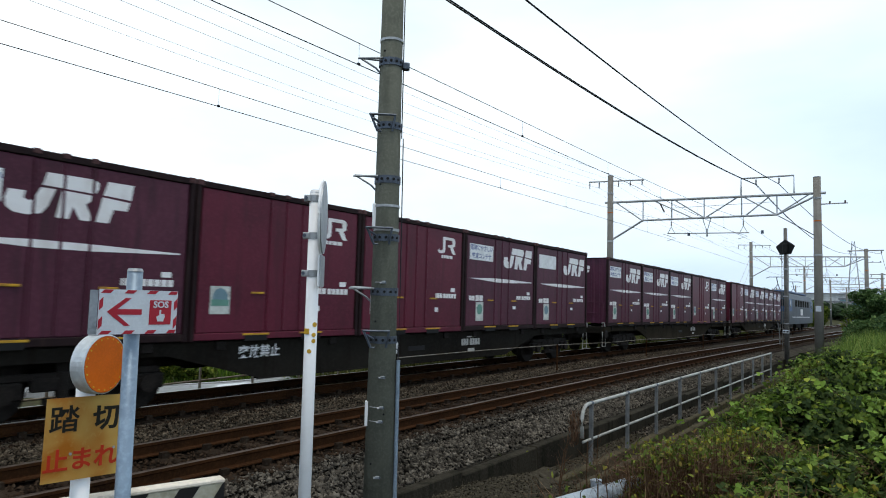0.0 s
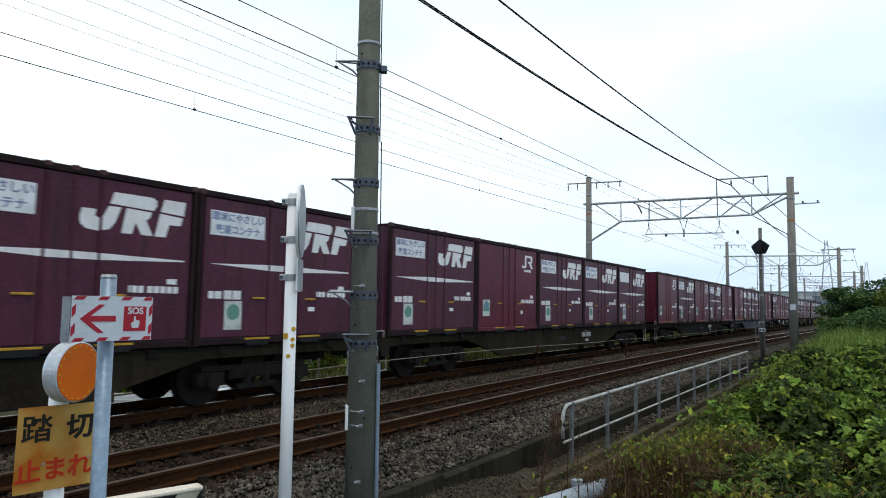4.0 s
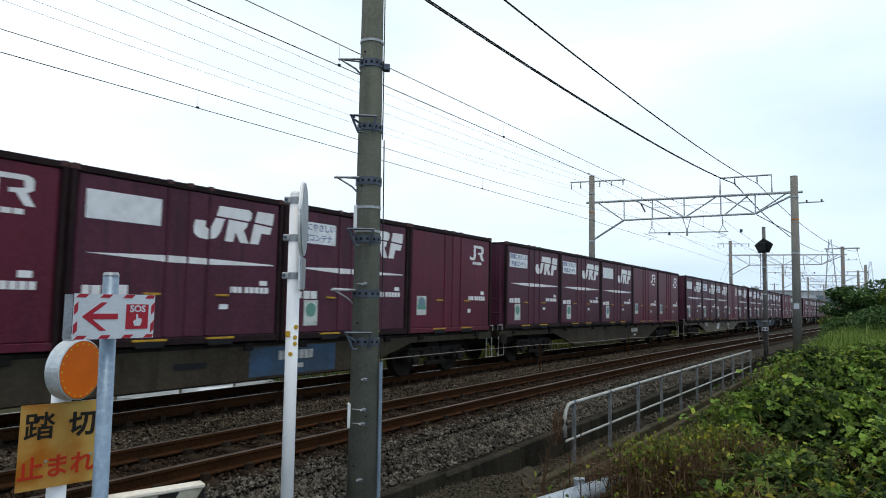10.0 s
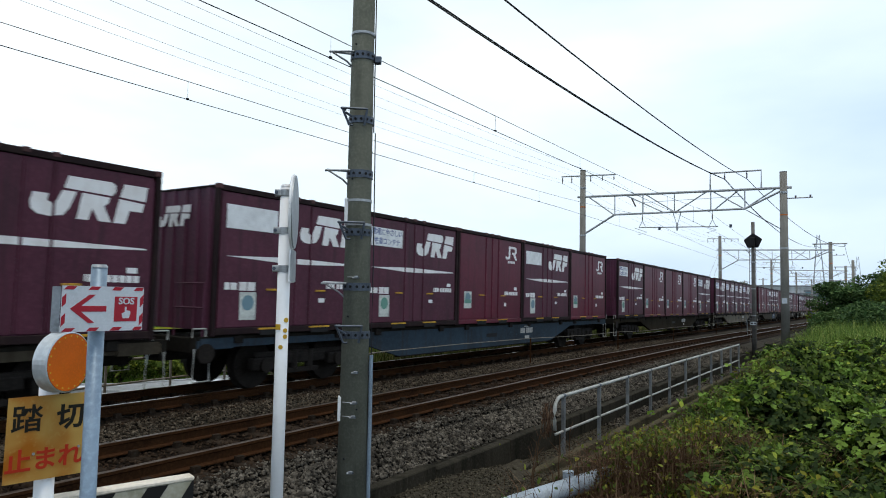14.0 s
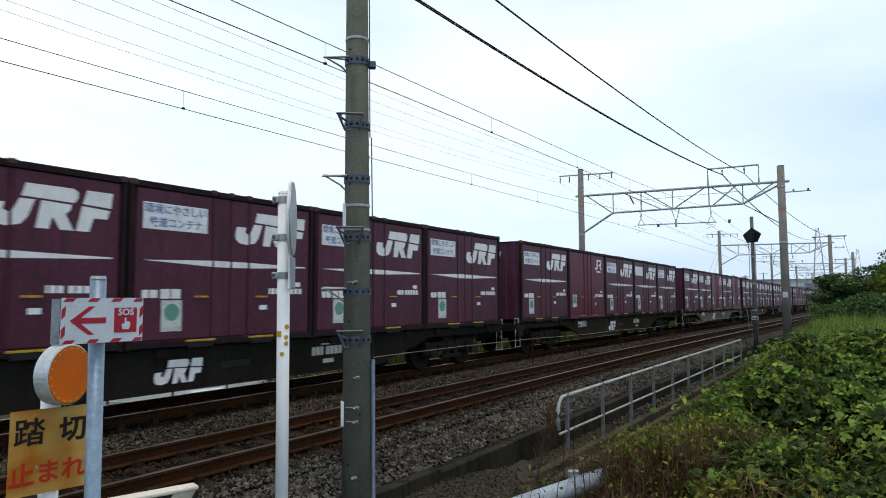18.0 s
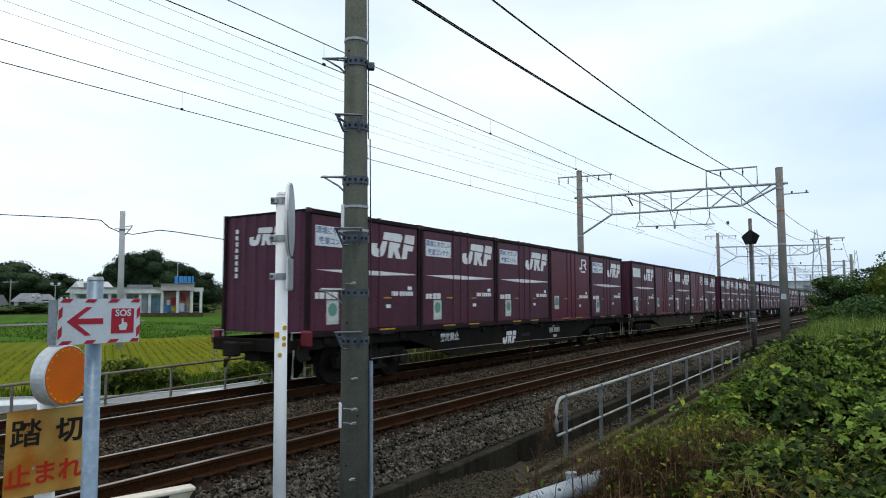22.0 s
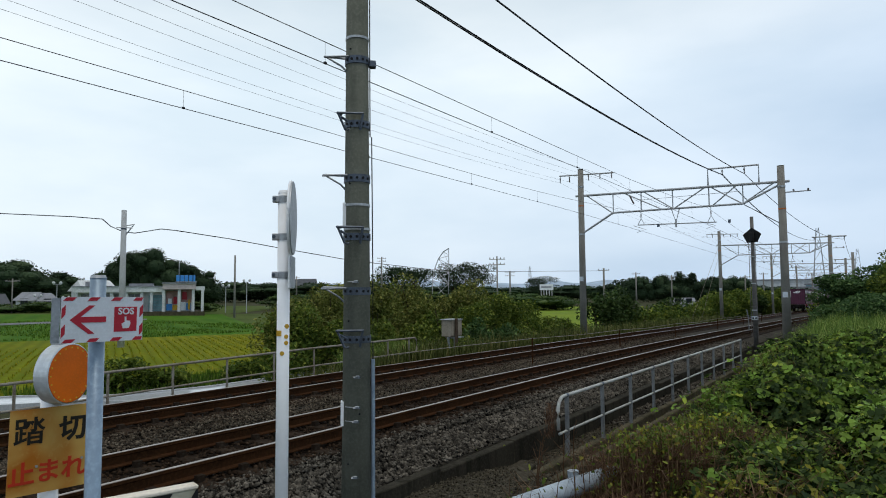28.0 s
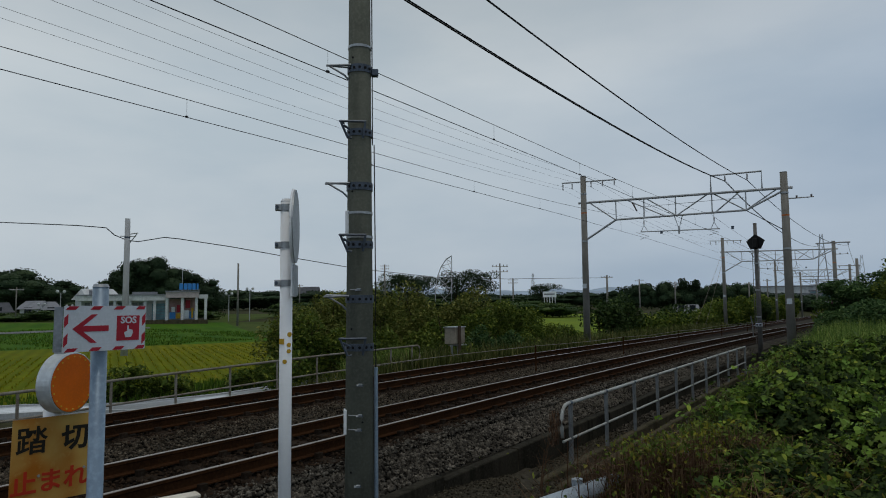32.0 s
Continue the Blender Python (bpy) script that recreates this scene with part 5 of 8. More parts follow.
def emblem_striped(w, h):
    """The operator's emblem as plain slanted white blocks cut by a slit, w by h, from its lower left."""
    sc = lambda pts: [(a * w, b * h) for a, b in pts]
    return [sc([(0.0, 0.32), (0.01, 0.14), (0.06, 0.03), (0.16, 0.0), (0.26, 0.06), (0.31, 0.24), (0.36, 0.64), (0.25, 0.64), (0.20, 0.36), (0.17, 0.31), (0.13, 0.36), (0.14, 0.52), (0.02, 0.52)]),
            sc([(0.26, 0.70), (0.67, 0.66), (0.70, 0.78), (0.70, 0.93), (0.66, 1.0), (0.29, 1.0)]),
            sc([(0.37, 0.0), (0.47, 0.0), (0.50, 0.30), (0.56, 0.0), (0.67, 0.0), (0.60, 0.38), (0.64, 0.48), (0.65, 0.61), (0.41, 0.64)]),
            sc([(0.69, 0.0), (0.80, 0.0), (0.835, 0.34), (0.955, 0.34), (0.975, 0.56), (0.735, 0.61)]),
            sc([(0.74, 0.66), (0.985, 0.62), (1.0, 1.0), (0.775, 1.0)])]


def emblem_plain(w, h):
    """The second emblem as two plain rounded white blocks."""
    sc = lambda pts: [(a * w, b * h) for a, b in pts]
    return [sc([(0.0, 0.12), (0.06, 0.0), (0.30, 0.0), (0.40, 0.10), (0.42, 0.30), (0.42, 1.0), (0.28, 1.0), (0.28, 0.24), (0.22, 0.17), (0.10, 0.17), (0.06, 0.26)]),
            sc([(0.42, 1.0), (0.42, 0.83), (0.82, 0.83), (0.84, 0.58), (0.58, 0.54), (0.58, 0.40), (0.70, 0.40), (0.86, 0.0), (1.03, 0.0), (0.88, 0.42), (0.99, 0.52), (1.0, 0.82), (0.96, 0.94), (0.86, 1.0)])]


def text_bars(x, z, widths, h, gap=0.02):
    """Small unreadable lettering as plain bars."""
    out = []
    for w in widths:
        out.append(rect(x, x + w, z, z + h))
        x += w + gap
    return out


def stuff(*a):
    return tagged(part(*a), kind="stuff")


def build_container(kind):
    """A twelve-foot container, its centre at the base; the doors' side faces -y, the rear end -x."""
    striped, blank = kind in "SBT", kind == "B"
    paint = M_MAROON_S if striped else M_MAROON_P
    if striped:
        label = "faded maroon freight container with a white stripe" + (" and a blank plate" if blank else " and a printed plate")
    else:
        label = "plain dark red freight container with a small white emblem"
    c = tagged(empty("freight_container"), label, "container", "containers on the wagons")
    hx, hy = CL / 2, CW / 2
    yf = -hy
    # walls in one sheet, its two ends folded into shallow ribs
    right = [(hx - 0.055, -hy + 0.055)]
    for k in range(7):
        y = -hy + 0.28 + k * 0.315
        right += [(hx - 0.055, y - 0.075), (hx - 0.026, y - 0.045), (hx - 0.026, y + 0.045), (hx - 0.055, y + 0.075)]
    right.append((hx - 0.055, hy - 0.03))
    ring = right + [(-x, y) for x, y in right[::-1]]
    bm = bmesh.new()
    lo, up = [bm.verts.new((x, y, 0.10)) for x, y in ring], [bm.verts.new((x, y, CH - 0.05)) for x, y in ring]
    for i in range(len(ring)):
        j = (i + 1) % len(ring)
        bm.faces.new((lo[i], lo[j], up[j], up[i]))
    bm.faces.new(lo[::-1])
    bm.faces.new(up)
    part("shell", bm, M_MAROON_END if striped else paint, c)
    part("roof", boxes((-hx + 0.02, hx - 0.02, -hy + 0.02, hy - 0.02, CH - 0.05, CH - 0.012), bevel=0.01), M_TRIM, c, "dark roof edge")
    for s in (-1, 1):
        for t in (-1, 1):
            p = part("corner_post", boxes((s * (hx - 0.075), s * hx, t * (hy - 0.085), t * hy, 0.0, CH), bevel=0.010), M_TRIM, c, "dark corner post")
            if t < 0:
                part("casting", boxes((s * (hx - 0.11), s * (hx + 0.004), t * (hy - 0.09), t * (hy + 0.004), CH - 0.085, CH + 0.006), bevel=0.012), M_CASTING, p)
    part("bottom_rail", boxes((-hx + 0.076, hx - 0.076, yf + 0.004, yf + 0.12, 0.02, 0.13), bevel=0.01), M_TRIM if striped else paint, c)
    part("top_rail", boxes((-hx + 0.076, hx - 0.076, yf + 0.006, yf + 0.12, CH - 0.10, CH - 0.004), bevel=0.01), M_TRIM, c, "dark top rail")
    # side door leaves with recessed seams
    X = lambda f: -hx + f * CL
    for a, b in ((0.030, 0.385), (0.400, 0.482), (0.494, 0.581), (0.596, 0.970)):
        bm = boxes((X(a), X(b), yf + 0.020, yf + 0.07, 0.14, CH - 0.11), bevel=0.008)
        part("door_leaf", bm, paint, c)
    for f in (0.3925, 0.488, 0.5885):
        bm = tube(bmesh.new(), [(X(f), yf + 0.022, 0.16), (X(f), yf + 0.022, CH - 0.12)], 0.021, 8)
        part("lock_rod", bm, paint, c)
        part("roof_lug", boxes((X(f) - 0.05, X(f) + 0.05, yf, yf + 0.06, CH - 0.06, CH + 0.012), bevel=0.008), M_CASTING, c)
    for f in (0.335, 0.665):
        h = part("handle", boxes((X(f) - 0.13, X(f) + 0.13, yf - 0.006, yf + 0.02, 0.765, 0.80), bevel=0.006), M_YELLOW, c, "yellow door handle")
        part("fork_pocket", boxes((X(f) - 0.23, X(f) + 0.23, yf - 0.004, yf + 0.05, -0.005, 0.085)), M_BLACK, c, "black forklift pocket")
        part("pocket_edge", boxes((X(f) - 0.27, X(f) + 0.27, yf - 0.008, yf + 0.04, 0.086, 0.118), bevel=0.004), M_YELLOW, c, "yellow pocket edge")
    D = pose(0, yf + 0.020, 0)
    if striped:
        e = [[(-hx + (1.13 if kind == "T" else 1.89) + a, 1.665 + b) for a, b in s] for s in emblem_striped(1.61, 0.565)]
        part("emblem", plates(e, 0.003, D), M_DECALW, c, "white slanted block emblem")
        x0, x1 = -hx + 0.215, -hx + (1.09 if kind == "T" else 1.33)
        plate_ob = part("name_plate", plates([rect(x0, x1, 1.79, 2.19)], 0.006, D), M_PAPER, c, "white plate")
        if not blank:
            for text, zz in (("環境にやさしい", 2.09), ("鉄道コンテナ", 1.89)):
                lettering("slogan", text, 0.125 if kind == "T" else 0.155, M_DECALB, plate_ob, D @ pose((x0 + x1) / 2, -0.0065, zz), 0.001, bold=0.004)
        part("stripe", plates([[(-hx + 0.22, 1.325), (-hx + 1.50, 1.262), (-hx + 2.20, 1.265), (-hx + 3.52, 1.312), (-hx + 3.52, 1.332), (-hx + 2.20, 1.36), (-hx + 1.50, 1.365)]], 0.003, D), M_DECALW, c, "white tapered stripe")
        stuff("mark", plates(text_bars(-hx + 0.23, 0.765, (0.10, 0.13), 0.12) + text_bars(-hx + 0.53, 0.755, (0.16, 0.16), 0.145), 0.003, D), M_DECALW, c)
        stuff("number_marking", plates(text_bars(-hx + 2.64, 0.83, (0.03, 0.08, 0.08), 0.10) + text_bars(-hx + 2.93, 0.83, (0.085,) * 5, 0.10) + [rect(-hx + 3.24, -hx + 3.40, 0.965, 1.045)], 0.003, D), M_DECALW, c)
        st = part("sticker", plates([rect(-hx + 0.55, -hx + 0.90, 0.26, 0.73)], 0.004, D), M_STICKER, c, "pale sticker")
        part("sticker_print", plates([disc(0.13, 20, -hx + 0.725, 0.55)], 0.002, D @ pose(0, -0.0042, 0)), M_STK_B if blank else M_STK_G, st)
        part("small_plate", plates([rect(X(0.655), X(0.70), 0.56, 0.64), rect(X(0.36), X(0.39), 0.56, 0.64)][:1], 0.004, D), M_PAPER, c)
        em = [[(a - 0.44, 1.83 + b) for a, b in s] for s in emblem_striped(0.95, 0.36)]
    else:
        e = [[(-hx + 2.61 + a, 1.845 + b) for a, b in s] for s in emblem_plain(0.70, 0.39)]
        part("emblem", plates(e, 0.003, D), M_DECALW, c, "white rounded emblem")
        stuff("emblem", plates(text_bars(-hx + 2.76, 1.735, (0.07, 0.07, 0.12, 0.12), 0.07), 0.003, D), M_DECALW, c)
        stuff("number_marking", plates(text_bars(-hx + 2.57, 0.80, (0.03, 0.09, 0.09), 0.105) + text_bars(-hx + 2.87, 0.80, (0.09,) * 5, 0.105) + [rect(-hx + 3.18, -hx + 3.35, 0.95, 1.04), rect(-hx + 2.55, -hx + 2.68, 0.48, 0.58)], 0.003, D), M_DECALW, c)
        st = part("sticker", plates([rect(-hx + 0.33, -hx + 0.70, 0.43, 0.87)], 0.004, D), M_STICKER, c, "pale sticker")
        part("sticker_print", plates([disc(0.14, 20, -hx + 0.515, 0.70)], 0.002, D @ pose(0, -0.0042, 0)), M_STK_B, st)
        part("sticker_print", plates([rect(-hx + 0.35, -hx + 0.68, 0.56, 0.66)], 0.002, D @ pose(0, -0.0064, 0)), M_STK_G, st)
        em = [[(a + 0.15, 1.9 + b) for a, b in s] for s in (rect(0, 0.09, 0, 0.12), rect(0.11, 0.2, 0, 0.12), rect(0.23, 0.34, 0, 0.14), rect(0.37, 0.48, 0, 0.14))]
    E_ = pose(-hx + 0.028, 0, 0, 0, 0, -90)
    part("end_emblem", plates(em, 0.003, E_), M_DECALW, c)
    stuff("end_number", plates([rect(-0.86, -0.78, 2.10 - 0.13 * k, 2.19 - 0.13 * k) for k in range(8)], 0.003, E_), M_DECALW, c)
    return c


def build_bogie(parent, x):
    b = empty("bogie", (x, 0, 0))
    b.parent = parent
    for s in (-1, 1):
        bm = boxes((-0.60, 0.60, s * 0.90, s * 1.02, 0.42, 0.60), (-1.22, -0.70, s * 0.88, s * 1.04, 0.34, 0.56), (0.70, 1.22, s * 0.88, s * 1.04, 0.34, 0.56), (-1.15, 1.15, s * 0.93, s * 1.0, 0.56, 0.66), bevel=0.02)
        for k in (-0.2, 0.2):
            tube(bm, [(k, s * 0.97, 0.30), (k, s * 0.97, 0.66)], 0.085, 10)
        box(bm, -0.42, 0.42, s * 0.90, s * 1.03, 0.24, 0.33, 0.01)
        part("side_frame", bm, M_BOGIE, b)
        for k in (-0.95, 0.95):
            bm = tube(bmesh.new(), [(k, s * 1.0, 0.43), (k, s * 1.10, 0.43)], 0.13, 12)
            part("axle_box", bm, M_BOGIE, b)
            bm = bmesh.new()
            tube(bm, [(k, s * 0.60, 0.43), (k, s * 0.72, 0.43)], 0.43, 24, 0.425)
            tube(bm, [(k, s * 0.56, 0.43), (k, s * 0.60, 0.43)], 0.455, 24)
            part("wheel", bm, M_BOGIE, b)
    part("bolster", boxes((-0.25, 0.25, -0.9, 0.9, 0.50, 0.78)), M_BOGIE, b)
    return b


def build_wagon(paint, colour, tail=False, emblem=True, patch=False):
    """A flat container wagon, its centre at rail height, running along +x."""
    w = tagged(empty("flat_wagon"), "%s flat container wagon on two bogies" % colour, "wagon", "wagons of the freight train")
    half = 9.55
    # fish-bellied side sills
    ol = [(-half, 0.80), (-half, 0.985), (half, 0.985), (half, 0.80), (5.9, 0.80), (4.2, 0.36), (-4.2, 0.36), (-5.9, 0.80)]
    for s in (-1, 1):
        sill = part("side_sill", plates([ol], 0.10, pose(0, s * 1.02 + (0.10 if s > 0 else 0), 0)), paint, w)
        part("sill_flange", boxes((-half, half, s * 0.98, s * 1.13, 0.93, 0.988)), M_DARKCAR, sill)
        part("sill_flange", boxes((-4.2, 4.2, s * 1.00, s * 1.13, 0.335, 0.358)), M_DARKCAR, sill)
    part("deck", boxes((-half, half, -1.0, 1.0, 0.80, 0.93)), M_BOGIE, w)
    part("centre_sill", boxes((-9.6, 9.6, -0.22, 0.22, 0.55, 0.80)), M_BOGIE, w)
    for x in (-9.6, 9.6):
        part("end_sill", boxes((x - 0.06, x + 0.06, -1.10, 1.10, 0.74, 0.98), bevel=0.01), M_DARKCAR, w)
        part("end_panel", boxes((x - (1 if x > 0 else -1) * 0.75, x - (1 if x > 0 else -1) * 0.10, -1.14, -1.121, 0.78, 0.96)), paint, w, "pale end panel")
        s = 1 if x > 0 else -1
        part("coupler", boxes((x, x + s * 0.55, -0.10, 0.10, 0.72, 0.92), (x + s * 0.42, x + s * 0.60, -0.20, 0.16, 0.68, 0.95), bevel=0.03), M_BOGIE, w)
        for y in (-1.12, 1.12):
            # foot step and grab iron
            part("foot_step", tubes([[(x - s * 0.28, y, 0.80), (x - s * 0.30, y, 0.28), (x + s * 0.02, y, 0.28), (x, y, 0.80)]], 0.016, 6), M_HANDRAIL, w, "pale grey foot step")
            part("grab_iron", tubes([[(x - s * 0.20, y, 0.98), (x - s * 0.20, y, 1.12), (x + s * 0.05, y, 1.12), (x + s * 0.05, y, 0.98)]], 0.014, 6), M_HANDRAIL, w)
        part("air_hose", tubes([[(x + s * 0.06, 0.45, 0.78), (x + s * 0.30, 0.42, 0.45), (x + s * 0.38, 0.30, 0.60)]], 0.03, 6), M_BLACK, w)
    # brake platform rail at the rear end
    if not tail:
        part("platform_rail", tubes([[(-9.45, -1.1, 0.98), (-9.45, -1.1, 1.85), (-9.45, -0.35, 1.85), (-9.45, -0.35, 0.98)], [(-9.45, -1.1, 1.45), (-9.45, -0.35, 1.45)]], 0.018, 6), M_MAROON_END, w)
    part("brake_wheel", tube(bmesh.new(), [(-9.42, -1.16, 0.72), (-9.42, -1.19, 0.72)], 0.16, 14), M_BOGIE, w)
    for x in (-7.1, 7.1):
        build_bogie(w, x)
    # under-gear
    part("brake_gear", boxes((-2.4, -1.2, -0.85, -0.35, 0.40, 0.78), (0.8, 1.5, -0.8, -0.3, 0.42, 0.78), bevel=0.03), M_BOGIE, w)
    part("air_tank", tube(bmesh.new(), [(2.0, -0.6, 0.62), (3.4, -0.6, 0.62)], 0.17, 12), M_BOGIE, w)
    part("load_skid", boxes((-9.3, 9.3, -1.08, -0.98, 0.985, 1.0)), M_BOGIE, w)
    # lashing gear below each container
    for k in range(5):
        for dx in (-1.25, 1.25):
            x = -BLOCK / 2 + (k + 0.5) * BLOCK / 5 + dx
            part("twist_lock", boxes((x - 0.09, x + 0.09, -1.17, -1.05, 0.86, 1.0), bevel=0.01), M_BOGIE, w)
    D = pose(0, -1.124, 0)
    if patch:
        part("old_paint", plates([rect(1.3, 3.4, 0.40, 0.90)], 0.003, pose(0, -1.1205, 0)), M_BLUEPATCH, w, "patch of old blue paint behind the number")
    if emblem:
        part("emblem", plates([[(-1.35 + a, 0.46 + b) for a, b in s] for s in emblem_striped(0.85, 0.36)], 0.003, D), M_DECALW, w, "white block emblem")
        lettering("warning_text", "突放禁止", 0.22, M_DECALW, w, D @ pose(-4.2, -0.001, 0.79), 0.0015, bold=0.004)
    stuff("number_marking", plates(text_bars(1.95, 0.66, (0.09, 0.09, 0.09), 0.16) + text_bars(2.33, 0.66, (0.10,) * 4, 0.16) + [rect(2.25, 2.55, 0.50, 0.58), rect(2.2, 2.6, 0.85, 0.88)], 0.003, D), M_DECALF, w)
    part("slot", plates([rect(-0.15, 0.45, 0.62, 0.72)], 0.004, D), M_BLACK, w)
    if tail:
        for y in (-1.28, 1.28):
            part("tail_marker", boxes((-9.50, -9.36, y - 0.12, y + 0.12, 0.84, 1.16), bevel=0.04), M_TAILRED, w, "dull red round-cornered tail marker")
    return w


def build_locomotive():
    """Blue and grey electric locomotive at the head, seen from behind."""
    v = tagged(empty("electric_locomotive"), "blue and grey electric locomotive with two pantographs", "locomotive")
    hl, hw = 8.6, 1.42
    bm = bmesh.new()
    ol = [(-hw, 1.0), (-hw, 3.0), (-hw + 0.18, 3.45), (-0.8, 3.62), (0.8, 3.62), (hw - 0.18, 3.45), (hw, 3.0), (hw, 1.0)]
    profile_x(bm, ol, [-hl, -hl + 0.25, hl - 0.5, hl])
    part("body", bm, M_LOCOGREY, v)
    part("skirt", boxes((-hl, hl, -hw + 0.02, hw - 0.02, 0.75, 1.0)), M_LOCOGREY, v)
    for x0, x1 in ((-hl - 0.004, -hl + 2.2), (hl - 2.2, hl + 0.004)):
        part("cab_band", boxes((x0, x1, -hw - 0.006, hw + 0.006, 1.9, 3.0)), M_LOCOBLUE, v, "blue cab band")
    part("roof_cover", boxes((-6.8, 6.8, -1.0, 1.0, 3.6, 3.78), bevel=0.04), M_LOCOBLUE, v, "blue roof")
    part("lower_band", boxes((-hl + 2.3, hl - 2.3, -hw - 0.005, hw + 0.005, 1.35, 1.42)), M_DECALW, v)
    for k in range(6):
        x = -4.6 + k * 1.7
        part("louvre", boxes((x, x + 1.2, -hw - 0.012, -hw + 0.02, 2.35, 2.95)), M_DARKCAR, v)
    part("emblem_block", boxes((-1.0, 0.6, -hw - 0.010, -hw + 0.02, 1.55, 2.15)), M_DECALW, v)
    for x in (-hl + 1.1, hl - 1.1):
        part("cab_window", boxes((x - 0.35, x + 0.35, -hw - 0.02, -hw + 0.02, 2.25, 2.85)), M_GLASS, v)
    for y in (-0.7, 0.7):
        part("rear_window", boxes((-hl - 0.02, -hl + 0.02, y - 0.45, y + 0.45, 2.3, 2.95)), M_GLASS, v)
    for x in (-5.2, 5.0):
        pan = part("pantograph", tubes([[(x, 0.3, 3.8), (x + 0.7, 0, 4.4), (x - 0.1, 0, 5.0)], [(x, -0.3, 3.8), (x + 0.7, 0, 4.4)]], 0.045, 6), M_BAND, v)
        part("collector", tubes([[(x - 0.1, -0.85, 4.93), (x - 0.1, -0.6, 5.03), (x - 0.1, 0.6, 5.03), (x - 0.1, 0.85, 4.93)]], 0.04, 6), M_BAND, pan)
    for x in (-5.4, 0, 5.4):
        b = empty("bogie", (x, 0, 0))
        b.parent = v
        for s in (-1, 1):
            part("side_frame", boxes((-1.6, 1.6, s * 0.95, s * 1.12, 0.35, 0.75), bevel=0.03), M_BOGIE, b)
            for k in (-1.1, 1.1):
                part("wheel", tube(bmesh.new(), [(k, s * 0.56, 0.56), (k, s * 0.70, 0.56)], 0.56, 24), M_BOGIE, b)
    return v


PAINTS = ((M_GREYCAR, "grimy grey"), (M_BLUECAR, "faded blue"), (M_TANCAR, "dusty beige"), (M_DARKCAR, "dark grey"), (M_RUSTCAR, "rust-dusted brown"))
PAINT_OF = {-2: 0, -1: 0, 0: 3, 1: 1, 2: 3, 3: 0, 4: 0, 5: 3, 6: 1, 7: 2, 8: 4, 9: 4, 10: 2, 11: 0, 12: 1, 13: 4, 14: 2, 15: 0, 16: 3, 17: 0, 18: 4, 19: 3}
MARKED = (0, 4, 5, 7, 14, 15, 16, 17)  # wagons with the emblem and lettering on the sill
TRAIN = []  # (thing, distance along the line of its centre at the start, height above the rails)


def assemble_train():
    wagons = {}
    last = build_wagon(M_DARKCAR, "dark grey last", tail=True)
    models = {kind: build_container(kind) for kind in "SBPT"}
    used = set()

    def place(model):
        if model in used:
            return copy_thing(model, Matrix())
        used.add(model)
        return model

    for k, load in LOADS.items():
        mid = MIDDLES[k]
        look_of = (PAINT_OF[k], k in MARKED, k == 9)
        if k < 19 and look_of not in wagons:
            wagons[look_of] = build_wagon(*PAINTS[look_of[0]], emblem=look_of[1], patch=look_of[2])
        TRAIN.append((last if k == 19 else place(wagons[look_of]), mid, 0.0))
        for i, kind in enumerate(load):
            TRAIN.append((place(models[kind]), mid + (i - 2) * BLOCK / 5, DECK))
    TRAIN.append((build_locomotive(), 73.0, 0.0))


assemble_train()


def train_pose(x, up):
    slope = (rail_z(x + 6) - rail_z(x - 6)) / 12
    return pose(x, Y_FAR, rail_z(x) + up, 0, -math.degrees(math.atan(slope)), 0)


def run(t):
    """Metres that the train has gone: a little over seventeen metres a second, gathering speed."""
    return 17.332 * t + 0.0124 * t * t


def motions():
    """The train runs along the far track."""
    for thing, start, up in TRAIN:
        times = {float(t) for t in range(0, 33, 2)}
        for t in range(1, 32, 2):
            if -12 < start + run(t) < 60:
                times.add(float(t))
        walk(thing, [(t, train_pose(start + run(t), up)) for t in sorted(times)])


# ---- fields and far country ----
def flat_field(name, corners, material, label, lift=0.03):
    """A field laid over the ground sheet, following its height."""
    bm = bmesh.new()
    n = 14
    (ax, ay), (bx, by), (cx, cy), (dx, dy) = corners
    grid = []
    for i in range(n + 1):
        u = i / n
        row = []
        for j in range(n + 1):
            v = j / n
            x = (ax * (1 - u) + bx * u) * (1 - v) + (dx * (1 - u) + cx * u) * v
            y = (ay * (1 - u) + by * u) * (1 - v) + (dy * (1 - u) + cy * u) * v
            row.append(bm.verts.new((x, y, ground_z(x, y) + lift)))
        grid.append(row)
    for i in range(n):
        for j in range(n):
            bm.faces.new((grid[i][j], grid[i + 1][j], grid[i + 1][j + 1], grid[i][j + 1]))
    ob = part(name, bm, material, None)
    return tagged(ob, label, "field", "fields", kind="structure")


flat_field("field", ((-25, 20.5), (26, 20.5), (34, 37), (-12, 60)), M_FIELDY, "yellow-green harvested rice field in rows", 0.06)
flat_field("field", ((-12, 60), (34, 37), (62, 78), (20, 112)), M_FIELDG, "green grass field beyond the rice rows", 0.05)
flat_field("field", ((40, 19.2), (58, 20.5), (150, 55), (120, 62)), M_FIELDL, "bright green rice field behind the bushes", 0.06)
flat_field("field", ((20, 112), (62, 78), (110, 105), (60, 170)), M_FIELDO, "rough green grass slope by the road", 0.04)
flat_field("field", ((34, 37), (40, 19.2), (120, 62), (62, 78)), M_FIELDO, "rough green grass between the fields", 0.035)


